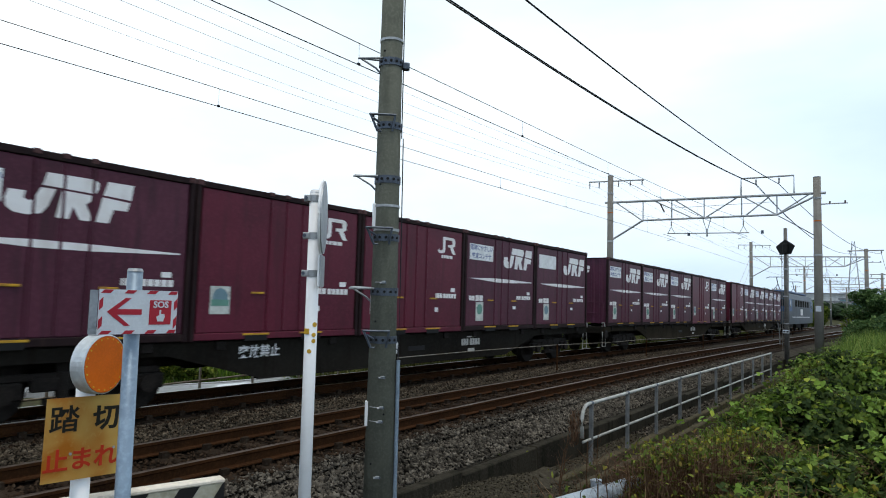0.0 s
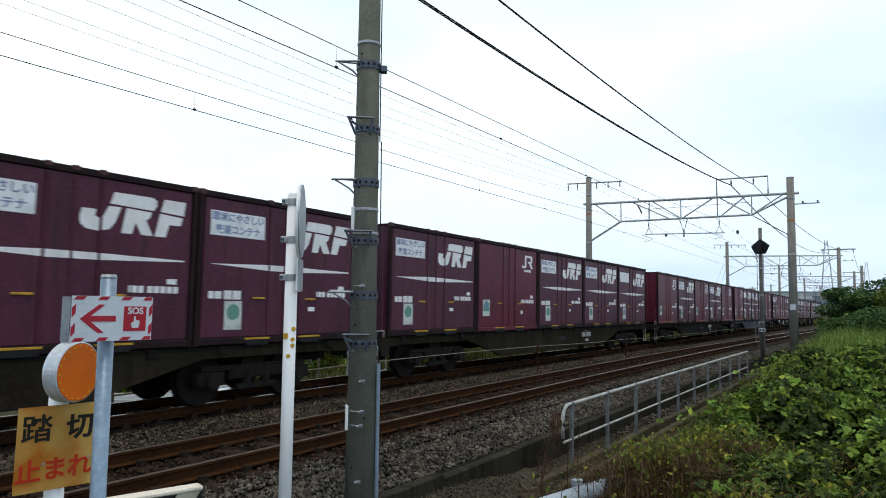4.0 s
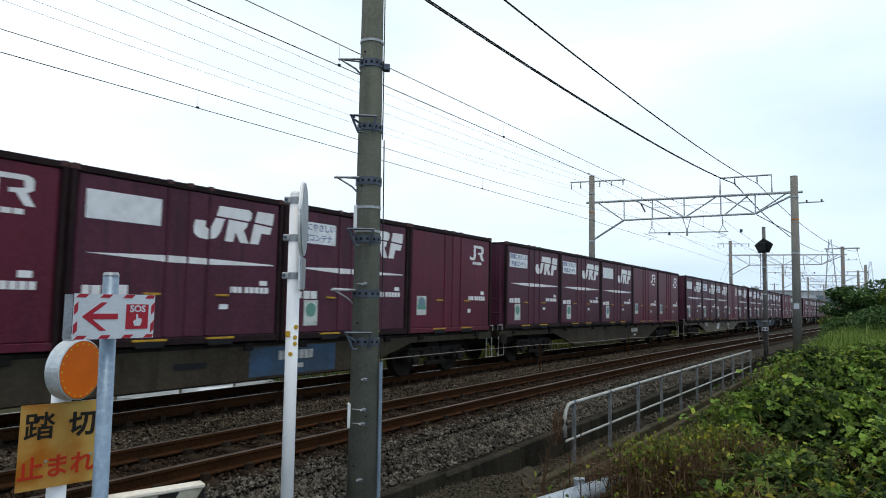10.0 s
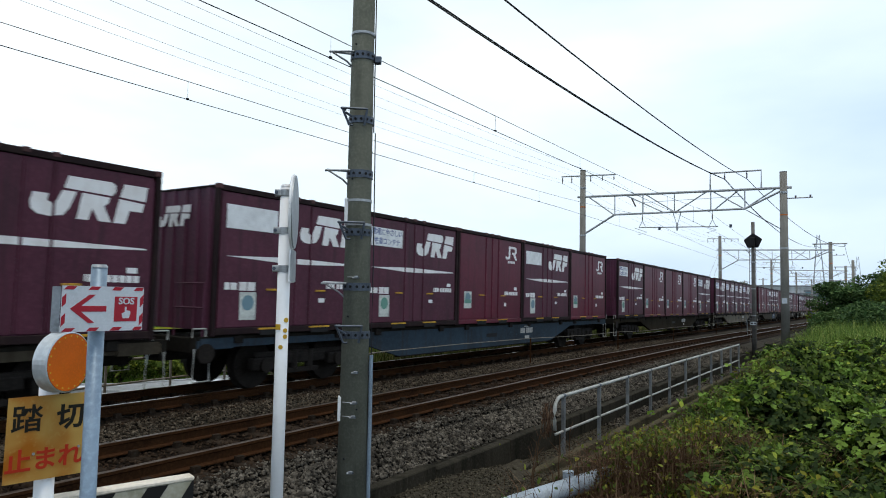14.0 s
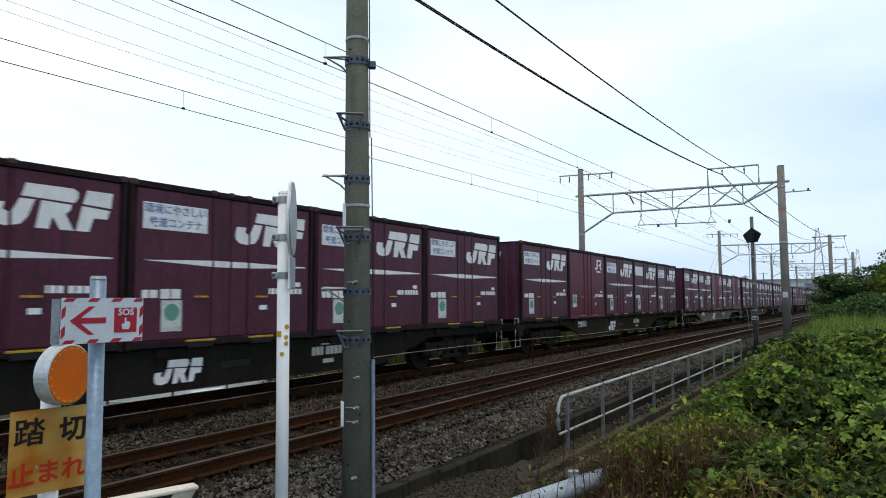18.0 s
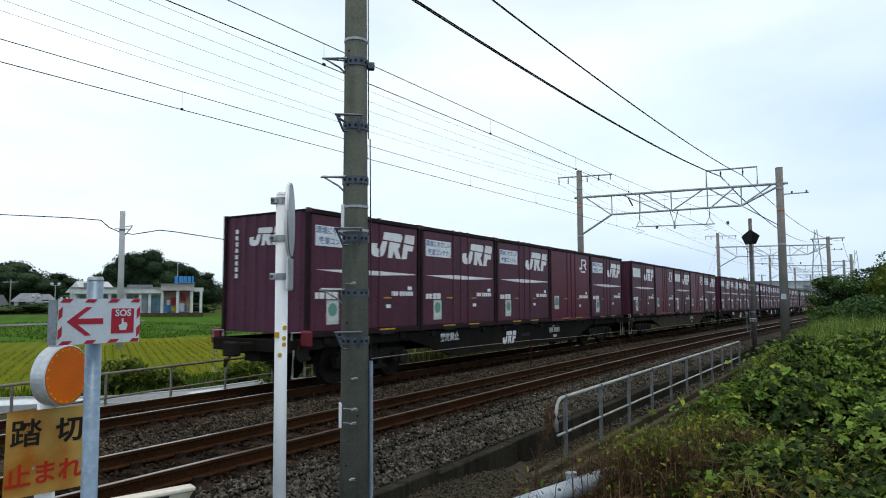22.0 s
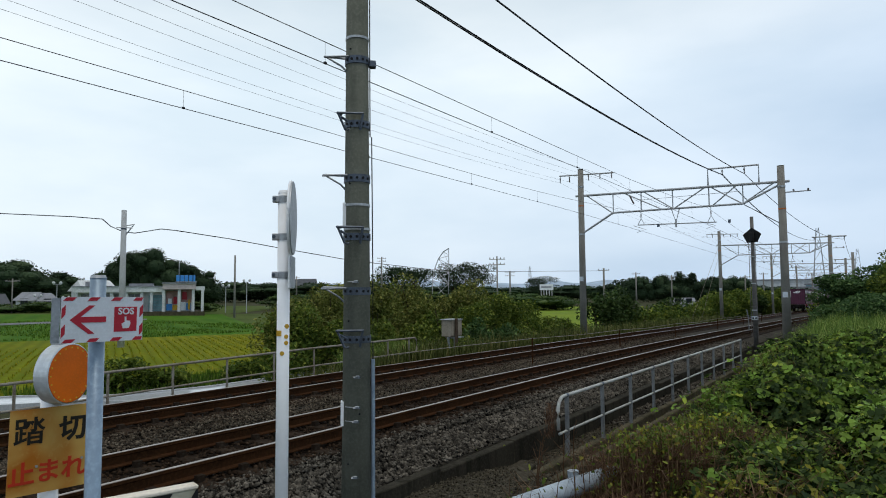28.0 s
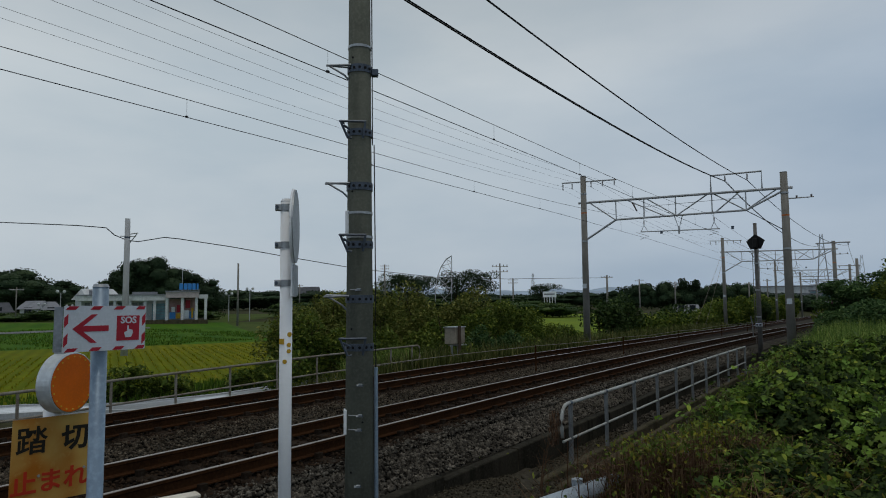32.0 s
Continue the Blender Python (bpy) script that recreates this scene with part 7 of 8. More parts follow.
def build_field_cable():
    def at(az, d, z):
        return (*polar(az, d), z)
    pts = [at(76, 60, 7.6), at(68, 47, 6.65), at(62.5, 42, 6.15), at(60.5, 40.4, 5.92), at(59.9, 40.05, 5.5), at(59.0, 39.97, 5.22), at(58.2, 40.1, 5.18), at(57.2, 40.4, 5.35), at(56.3, 40.8, 5.52), at(55.2, 41.3, 5.5), at(51, 43.5, 5.25), at(47, 47, 4.95), at(41, 54, 4.45), at(34, 66, 4.1), at(28, 80, 4.3), at(19.4, 110, 5.2)]
    ob = part("overhead_cable", tube(bmesh.new(), pts, 0.028, 6), M_WIRE, None)
    tagged(ob, "sagging black cable across the fields", "cable")


build_field_cable()


def build_billboard():
    x, y = polar(24.2, 150)
    b = tagged(empty("billboard", (x, y, ground_z(x, y))), "white roadside billboard on short posts", "billboard")
    b.rotation_euler = (0, 0, radians(24.2 - 90))
    part("panel", boxes((-1.5, 1.5, -0.1, 0.1, 3.8, 5.1)), M_PAPER, b)
    part("bars", boxes((-1.2, 1.1, -0.13, -0.11, 4.35, 4.65)), M_ROOF, b)
    for k in range(5):
        part("post", boxes((-1.2 + 0.6 * k - 0.09, -1.2 + 0.6 * k + 0.09, -0.1, 0.1, -0.2, 3.8)), M_BUILDW, b)


build_billboard()


# ---- shrubs beyond the far track ----
def build_far_shrubs():
    rows = []
    # a thicket behind the line: x, y, width, depth, height
    for x, y, w, d, h, m in ((14.6, 15.4, 1.7, 1.8, 1.7, M_BUSH), (16.9, 17.2, 2.5, 2.4, 3.2, M_BUSH), (17.8, 18.2, 3.6, 3.0, 3.9, M_OLIVE), (18.6, 16.0, 3.0, 2.0, 2.7, M_BUSH), (20.3, 18.8, 3.8, 3.0, 4.4, M_OLIVE), (20.4, 16.4, 2.6, 2.0, 2.8, M_BUSHL),
                             (22.3, 15.9, 2.6, 2.0, 2.5, M_BUSHL), (22.8, 18.2, 4.0, 3.0, 4.5, M_OLIVE), (25.2, 18.0, 3.8, 3.0, 4.6, M_OLIVE), (24.4, 16.0, 2.8, 2.0, 3.0, M_BUSH), (26.6, 15.8, 3.0, 2.2, 3.2, M_BUSH), (28.0, 17.4, 3.8, 3.0, 4.5, M_OLIVE),
                             (30.4, 16.6, 3.6, 2.6, 4.2, M_BUSHL), (32.6, 16.0, 3.6, 2.4, 3.6, M_BUSH), (34.8, 15.6, 2.8, 2.0, 2.3, M_BUSHL), (37.0, 15.6, 2.4, 2.0, 2.4, M_BUSH), (30.6, 14.6, 2.2, 1.4, 2.0, M_BUSH),
                             (11.25, 18.75, 2.0, 1.3, 1.45, M_BUSH), (12.5, 18.4, 1.7, 1.2, 0.95, M_BUSH), (15.0, 18.0, 2.0, 1.2, 0.85, M_BUSH), (16.5, 18.0, 2.2, 1.3, 1.2, M_BUSH),
                             (22.9, 14.1, 1.9, 1.1, 1.3, M_BUSH), (24.6, 14.2, 2.2, 1.2, 1.7, M_TREEN), (26.7, 14.1, 2.2, 1.2, 1.6, M_TREEN), (28.7, 14.2, 2.2, 1.2, 1.5, M_BUSH), (32.0, 14.3, 2.0, 1.2, 1.6, M_BUSHL)):
        rows.append((x, y, w, d, h, m, 0.145, int(500 * w * h)))
    # bushes farther down the line
    for x, y, w, d, h, m in ((46, 17.5, 4, 3, 1.3, M_BUSHL), (51.5, 18.6, 4, 4, 4.3, M_TREE), (55.5, 18.2, 5, 4, 4.0, M_TREE), (59, 17.5, 4, 4, 2.6, M_BUSH), (64, 18.6, 5, 4, 2.4, M_BUSHL), (68, 17.4, 4, 4, 2.9, M_BUSH), (74, 19, 6, 5, 3.6, M_TREE),
                             (80, 17.2, 5, 4, 2.8, M_BUSHL), (86, 18.5, 6, 5, 3.6, M_BUSH), (94, 17.6, 7, 5, 4.4, M_BUSH), (100, 19.5, 6, 5, 4.4, M_BUSHL), (108, 17.6, 8, 5, 5.4, M_BUSH), (120, 18, 8, 6, 5.0, M_TREE), (132, 17.4, 10, 6, 6.0, M_BUSHL), (147, 18, 12, 6, 5.6, M_BUSH), (167, 17, 12, 6, 6.6, M_BUSH)):
        rows.append((x, y, w, d, h, m, 0.20 + 0.002 * x, int(90 * w * h)))
    for k, (x, y, w, d, h, m, leaf, n) in enumerate(rows):
        build_shrub(x, y, w, d, h, m, leaf, n, 100 + k, "olive and brown overgrown thicket shrub" if m is M_OLIVE else ("dense green shrub beside the railway" if m is M_BUSH else "light green shrub beside the railway"))


build_far_shrubs()


def build_lattice_tower():
    """A pale curved lattice frame standing over the trees."""
    x, y = polar(33.15, 120)
    t = tagged(empty("lattice_tower", (x, y, ground_z(x, y))), "pale curved steel lattice tower above the bushes", "lattice tower")
    t.rotation_euler = (0, 0, radians(33.15 - 90))
    left = [(-1.9, 2.0), (-1.8, 5.4), (-1.4, 7.6), (-0.7, 9.4), (0.2, 10.7), (1.2, 11.3)]
    right = [(1.1, 2.0), (1.15, 4.8), (1.2, 6.8), (1.2, 8.4), (1.2, 10.0), (1.2, 11.3)]
    for yy in (0.0, 1.2):
        part("rim", tube(bmesh.new(), [(a, yy, b) for a, b in left], 0.07, 5), M_BEAM, t)
        part("rim", tube(bmesh.new(), [(right[0][0], yy, -0.2)] + [(a, yy, b) for a, b in right], 0.07, 5), M_BEAM, t)
        part("rim", tube(bmesh.new(), [(left[0][0], yy, -0.2), (left[0][0], yy, 2.0)], 0.07, 5), M_BEAM, t)
    for k in range(5):
        for (p, q) in ((left[k], right[k + 1]), (right[k], left[k + 1]), (left[k], right[k])):
            part("brace", tube(bmesh.new(), [(p[0], 0, p[1]), (q[0], 1.2 * (k % 2), q[1])], 0.045, 4), M_BEAM, t)


build_lattice_tower()


def build_far_grass():
    rng = np.random.default_rng(31)
    n = 26000
    x = 3 + 66 * rng.random(n) ** 1.5
    y = 12.2 + 2.6 * rng.random(n)
    z = np.array([ground_z(a, b) for a, b in zip(x, y)])
    h = rng.uniform(0.05, 0.14, n) + (rng.uniform(0.15, 0.6, n) + 0.6 * rng.random(n) ** 4) * np.clip((x - 13) / 4, 0, 1)
    ob = blades("verge_grass", np.stack([x, y, z], 1), h, M_VERGE, None, 33, 0.03, 0.9)
    tagged(ob, "rough green grass on the far verge", "grass", kind="stuff")
    n = 9000
    x = -2 + 26 * rng.random(n)
    y = 17.5 + 3.2 * rng.random(n) + np.array([max(0.0, canal_shift(a)) for a in x])
    z = np.array([ground_z(a, b) for a, b in zip(x, y)])
    ob = blades("bank_grass", np.stack([x, y, z], 1), rng.uniform(0.08, 0.30, n), M_MEADOW, None, 34, 0.03)
    tagged(ob, "rough green grass on the canal bank", "grass", kind="stuff")


build_far_grass()


def build_pampas():
    """Clumps of tall reed grass in front of the thicket."""
    rng = np.random.default_rng(36)
    for k, (x, y, h, w) in enumerate(((16.2, 14.1, 0.95, 0.8), (17.4, 14.3, 1.15, 0.9), (18.6, 14.2, 1.25, 0.9), (19.7, 14.4, 1.0, 0.7), (22.6, 14.2, 0.9, 0.7), (26.0, 14.1, 0.8, 0.8), (31.5, 14.0, 0.9, 0.9), (38.5, 14.4, 1.0, 1.0))):
        n = 420
        a, r = rng.uniform(0, 6.28, n), np.sqrt(rng.random(n)) * w * 0.5
        z = ground_z(x, y)
        ob = blades("reed_grass", np.stack([r * np.cos(a), r * np.sin(a), np.full(n, -0.05)], 1), rng.uniform(0.6, 1.1, n) * h, M_GRASS, None, 37 + k, 0.018, 0.7)
        ob.location = (x, y, z)
        tagged(ob, "clump of tall pale reed grass beside the thicket", "grass clump", "reed grass clumps")


build_pampas()


# ---- near bank: vine thicket, grass and trees ----
HEAP_RNG = random.Random(12)
HEAPS = [(4.8 + 12.5 * (k + HEAP_RNG.random()) / 64, -1.6 + 3.6 * HEAP_RNG.random(), HEAP_RNG.uniform(0.5, 1.0), HEAP_RNG.uniform(0.45, 0.8), HEAP_RNG.uniform(0.22, 0.55)) for k in range(64)]


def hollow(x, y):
    """A dip in the thicket under the steep front of its rear crest; shade is painted into the leaf greens here."""
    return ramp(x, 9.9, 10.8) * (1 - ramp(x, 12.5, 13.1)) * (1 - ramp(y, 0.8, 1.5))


def vine_top(x, y):
    """Height of the vine thicket's surface: a bank that rises away from the road, under steep-sided heaps."""
    z = -0.36 + 0.56 * ramp(x, 5.0, 11.4) - 0.10 * ramp(x, 13, 17)
    z -= (0.50 - 0.25 * ramp(x, 12, 18)) * ramp(y, 0.9, 2.6)
    z += 0.24 * ramp(x, 12.5, 13.2) * (1 - ramp(x, 15.5, 17.5)) * (1 - ramp(y, 1.2, 2.0))
    z -= 0.34 * hollow(x, y)
    heap = 0.0
    for hx, hy, rx, ry, h in HEAPS:
        d = ((x - hx) / rx) ** 2 + ((y - hy) / ry) ** 2
        if d < 1:
            heap = max(heap, h * (0.55 + 0.45 * ramp(x, 6, 9)) * math.sqrt(1 - d))
    return z + heap + 0.10 * noise.noise(Vector((x * 1.2, y * 1.3, 9.1))) + 0.07 * noise.noise(Vector((x * 3.0, y * 3.0, 7.7)))


def heap_rise(x, y):
    """How far up a heap a spot of the thicket lies, 0 at its foot and 1 on its top."""
    return max([0.0] + [1 - ((x - hx) / rx) ** 2 - ((y - hy) / ry) ** 2 for hx, hy, rx, ry, h in HEAPS])


def vine_edge(x):
    return 2.32 - 0.4 * ramp(x, 8.5, 13) + 0.5 * ramp(x, 15, 19) + 0.35 * noise.noise(Vector((x * 1.3, 0, 5)))


def build_vines():
    rng = np.random.default_rng(51)
    thicket = tagged(empty("vine_thicket", (9, 0.5, 0)), "dense thicket of broad-leaved green vines on the bank", "vine thicket")
    # leaves of three leaflets, in shoots that stand over the heaps; each shoot is of one of three greens, which also
    # carry painted shade
    kinds = {0: ([], [], []), 1: ([], [], []), 2: ([], [], [])}
    shoots = 0
    while shoots < 7600:
        x = 4.4 + 13.6 * rng.random() ** 1.15
        near = shoots < 6800
        y = -1.1 + 4.0 * rng.random() if near else -5.5 + 4.4 * rng.random()
        if y > vine_edge(x) - 0.05 - 0.5 * ramp(x, 6.5, 8.5) * (1 - ramp(x, 13, 16)) or (x < 7.0 and y > 1.0 + 0.3 * (x - 4)):
            continue
        if rng.random() > 0.08 + 0.92 * ramp(x - 0.6 * max(0.0, y), 5.6, 8.2):
            continue
        gap = noise.noise(Vector((x * 1.7, y * 1.9, 21.0)))
        if gap < -0.25 or rng.random() > 0.30 + 1.6 * (gap + 0.25):
            continue
        if rng.random() > (0.22 + 1.5 * heap_rise(x, y)) * (1 - 0.45 * hollow(x, y)):
            continue
        shoots += 1
        e = 0.08
        z0 = vine_top(x, y)
        slope = np.array([(vine_top(x - e, y) - vine_top(x + e, y)) / (2 * e), (vine_top(x, y - e) - vine_top(x, y + e)) / (2 * e), 1.0])
        # tone is part random, part painted shade: darker in front, low and in the hollow
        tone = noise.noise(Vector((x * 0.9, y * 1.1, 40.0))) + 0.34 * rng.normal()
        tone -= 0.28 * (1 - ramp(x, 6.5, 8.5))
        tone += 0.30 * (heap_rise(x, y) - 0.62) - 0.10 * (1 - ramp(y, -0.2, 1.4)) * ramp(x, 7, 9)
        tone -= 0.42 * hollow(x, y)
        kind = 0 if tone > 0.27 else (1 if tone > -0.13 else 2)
        rise, lean = rng.uniform(-0.12, 0.10), rng.normal(0, 0.08, 2)
        big = rng.uniform(0.050, 0.100)
        for k in range(int(rng.integers(3, 7))):
            c = np.array([x, y, z0 + rise]) + np.array([*(lean * k), -0.03 * k]) + rng.normal(0, 0.050, 3)
            up = np.clip(slope, -1.6, 1.6) * np.array([0.6, 0.6, 1.0]) + rng.normal(0, 0.40, 3)
            up /= np.linalg.norm(up)
            side = np.cross(up, rng.normal(size=3))
            side /= np.linalg.norm(side)
            fore = np.cross(side, up)
            for a in (0.0, 1.75, -1.75):
                s = big * (1.0 if a == 0 else 0.86) * rng.uniform(0.8, 1.15)
                kinds[kind][0].append(c + (fore * math.cos(a) + side * math.sin(a)) * s * 0.55)
                kinds[kind][1].append(s)
                kinds[kind][2].append(up)
    for kind, name, mm in ((0, "bright_leaves", M_LEAFK), (1, "leaves", M_LEAFM), (2, "dark_and_shade_leaves", M_LEAFD)):
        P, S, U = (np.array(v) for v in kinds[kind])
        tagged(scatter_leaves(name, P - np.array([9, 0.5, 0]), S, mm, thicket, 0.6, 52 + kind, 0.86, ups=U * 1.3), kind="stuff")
    # leaves below the heaps, their dark green painting in the shade there
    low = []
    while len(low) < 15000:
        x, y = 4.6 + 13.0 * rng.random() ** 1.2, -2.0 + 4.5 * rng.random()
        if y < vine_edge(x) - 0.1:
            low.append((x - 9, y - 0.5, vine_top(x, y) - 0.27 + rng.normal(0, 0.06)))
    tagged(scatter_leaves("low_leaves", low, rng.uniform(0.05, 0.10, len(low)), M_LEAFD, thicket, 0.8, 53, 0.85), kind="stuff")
    # yellowed leaves and dry stalks towards the front
    pts = []
    while len(pts) < 900:
        x, y = 4.2 + 4.4 * rng.random(), -1.0 + 3.8 * rng.random()
        if y < vine_edge(x) + 0.1 - 0.65 * ramp(x, 6.3, 7.8) and rng.random() < 0.25 + 0.75 * ramp(y, 0.5, 2.2):
            pts.append((x - 9, y - 0.5, vine_top(x, y) + rng.uniform(-0.1, 0.1)))
    tagged(scatter_leaves("yellow_leaves", pts, rng.uniform(0.04, 0.10, len(pts)), M_LEAFY, thicket, 0.5, 54, 0.8), kind="stuff")
    # fine mixed weeds where the vines thin out: tufts of small leaves up slender stems
    groups = {k: ([], []) for k in range(6)}
    stems = bmesh.new()
    tufts = 0
    while tufts < 2200:
        x, y = 4.0 + 10.5 * rng.random() ** 1.2, -1.2 + 3.8 * rng.random()
        skirt = x > 7.0 and y > vine_edge(x) - 0.62
        if y > vine_edge(x) + 0.25 or not skirt and (x > 9.6 or rng.random() < ramp(x - 0.55 * max(0.0, y + 0.4), 5.6, 7.8)):
            continue
        if x < 6.9 and y > 2.80 - 0.515 * (x - 5.3):
            continue
        tufts += 1
        z = vine_top(x, y) - 0.32
        hh = rng.uniform(0.18, 0.48)
        lx, ly = rng.normal(0, 0.10), rng.normal(0, 0.10)
        tube(stems, [(x - 9, y - 0.5, z), (x - 9 + lx, y - 0.5 + ly, z + hh)], 0.005, 3, 0.002)
        kind = int(rng.choice(6, p=(0.26, 0.16, 0.02, 0.04, 0.32, 0.20) if skirt else (0.22, 0.28, 0.17, 0.33, 0.0, 0.0)))
        n = int(rng.uniform(16, 34) * (1.0 if skirt else 0.6))
        u = rng.random(n)
        P = np.stack([x - 9 + lx * u + rng.normal(0, 0.05, n), y - 0.5 + ly * u + rng.normal(0, 0.05, n), z + hh * (0.15 + 0.95 * u)], 1)
        groups[kind][0].append(P)
        groups[kind][1].append(rng.uniform(0.016, 0.050, n) * (1.5 if kind == 2 else 1))
    for kind, name, mm, wd in ((0, "weed_leaves", M_BUSHL, 0.4), (1, "dark_weed_leaves", M_BUSH, 0.35), (2, "yellow_weed_leaves", M_LEAFY, 0.7), (3, "brown_weed_leaves", M_DRYGRASS, 0.35), (4, "green_weed_leaves", M_LEAFM, 0.45), (5, "bright_weed_leaves", M_LEAFK, 0.45)):
        tagged(scatter_leaves(name, np.concatenate(groups[kind][0]), np.concatenate(groups[kind][1]), mm, thicket, 0.9, 57 + kind, wd), kind="stuff")
    tagged(part("stem_tangle", stems, M_DRYGRASS, thicket), kind="stuff")
    # single broad leaves standing out at the front, three leaflets on a stalk
    models = []
    for k in range(3):
        bm = bmesh.new()
        for ang, ln in ((0, 0.13), (75, 0.105), (-75, 0.105)):
            R = pose(0, 0, 0, 0, 0, ang + 8 * k)
            c0 = bm.verts.new(R @ Vector((0.012, 0, 0)))
            mid, tip = bm.verts.new(R @ Vector((ln * 0.55, 0, -0.004))), bm.verts.new(R @ Vector((ln, 0, -0.022)))
            side = [[bm.verts.new(R @ Vector((ln * f, sg * ln * q, 0.012 - 0.03 * f))) for f, q in ((0.22, 0.30), (0.52, 0.40 + 0.03 * k), (0.82, 0.20))] for sg in (1, -1)]
            for sg, s3 in zip((1, -1), side):
                fs = [(c0, s3[0], s3[1], mid), (mid, s3[1], s3[2], tip)]
                for f in fs:
                    bm.faces.new(f if sg < 0 else f[::-1])
        tube(bm, [(0, 0, 0), (-0.03, 0, -0.06), (-0.04, 0, -0.16)], 0.0025, 4)
        models.append(mesh_of("leaf", bm, (M_LEAFK, M_LEAFM, M_LEAFY)[k]))
    n = 0
    while n < 280:
        x, y = 4.3 + 4.6 * rng.random(), -1.0 + 3.2 * rng.random()
        if y > vine_edge(x) - 0.1 - 0.6 * ramp(x, 6.0, 8.0):
            continue
        ob = part("leaf", models[n % 3], None, thicket)
        ob.matrix_basis = pose(x - 9, y - 0.5, vine_top(x, y) + rng.uniform(0.0, 0.10), rng.normal(0, 22), rng.normal(0, 22), rng.uniform(0, 360)) @ Matrix.Scale(rng.uniform(0.45, 0.80), 4)
        n += 1
    # understorey: a mound that the leaves cover, coloured dark to stand in for shade
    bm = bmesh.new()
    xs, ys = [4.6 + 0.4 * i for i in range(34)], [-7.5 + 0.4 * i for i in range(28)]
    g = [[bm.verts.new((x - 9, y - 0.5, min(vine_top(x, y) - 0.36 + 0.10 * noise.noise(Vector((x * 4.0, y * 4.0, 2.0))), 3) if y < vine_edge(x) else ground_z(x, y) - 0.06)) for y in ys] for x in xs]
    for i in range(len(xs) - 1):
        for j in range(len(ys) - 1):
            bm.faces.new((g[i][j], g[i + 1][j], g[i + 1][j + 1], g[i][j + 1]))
    part("shade_undergrowth", bm, M_LEAFD, thicket, smooth=True)
    bm = bmesh.new()
    for k in range(240):
        x, y = 4.0 + 10 * rng.random(), -3 + 5.2 * rng.random()
        if y < vine_edge(x):
            z = vine_top(x, y)
            a = rng.uniform(0, 6.28)
            tube(bm, [(x - 9, y - 0.5, z - 0.15), (x - 9 + 0.12 * math.cos(a), y - 0.5 + 0.12 * math.sin(a), z + 0.03), (x - 9 + 0.35 * math.cos(a), y - 0.5 + 0.35 * math.sin(a), z - 0.05)], 0.005, 4)
    tagged(part("runner_tangle", bm, M_DRYGRASS, thicket), kind="stuff")


build_vines()


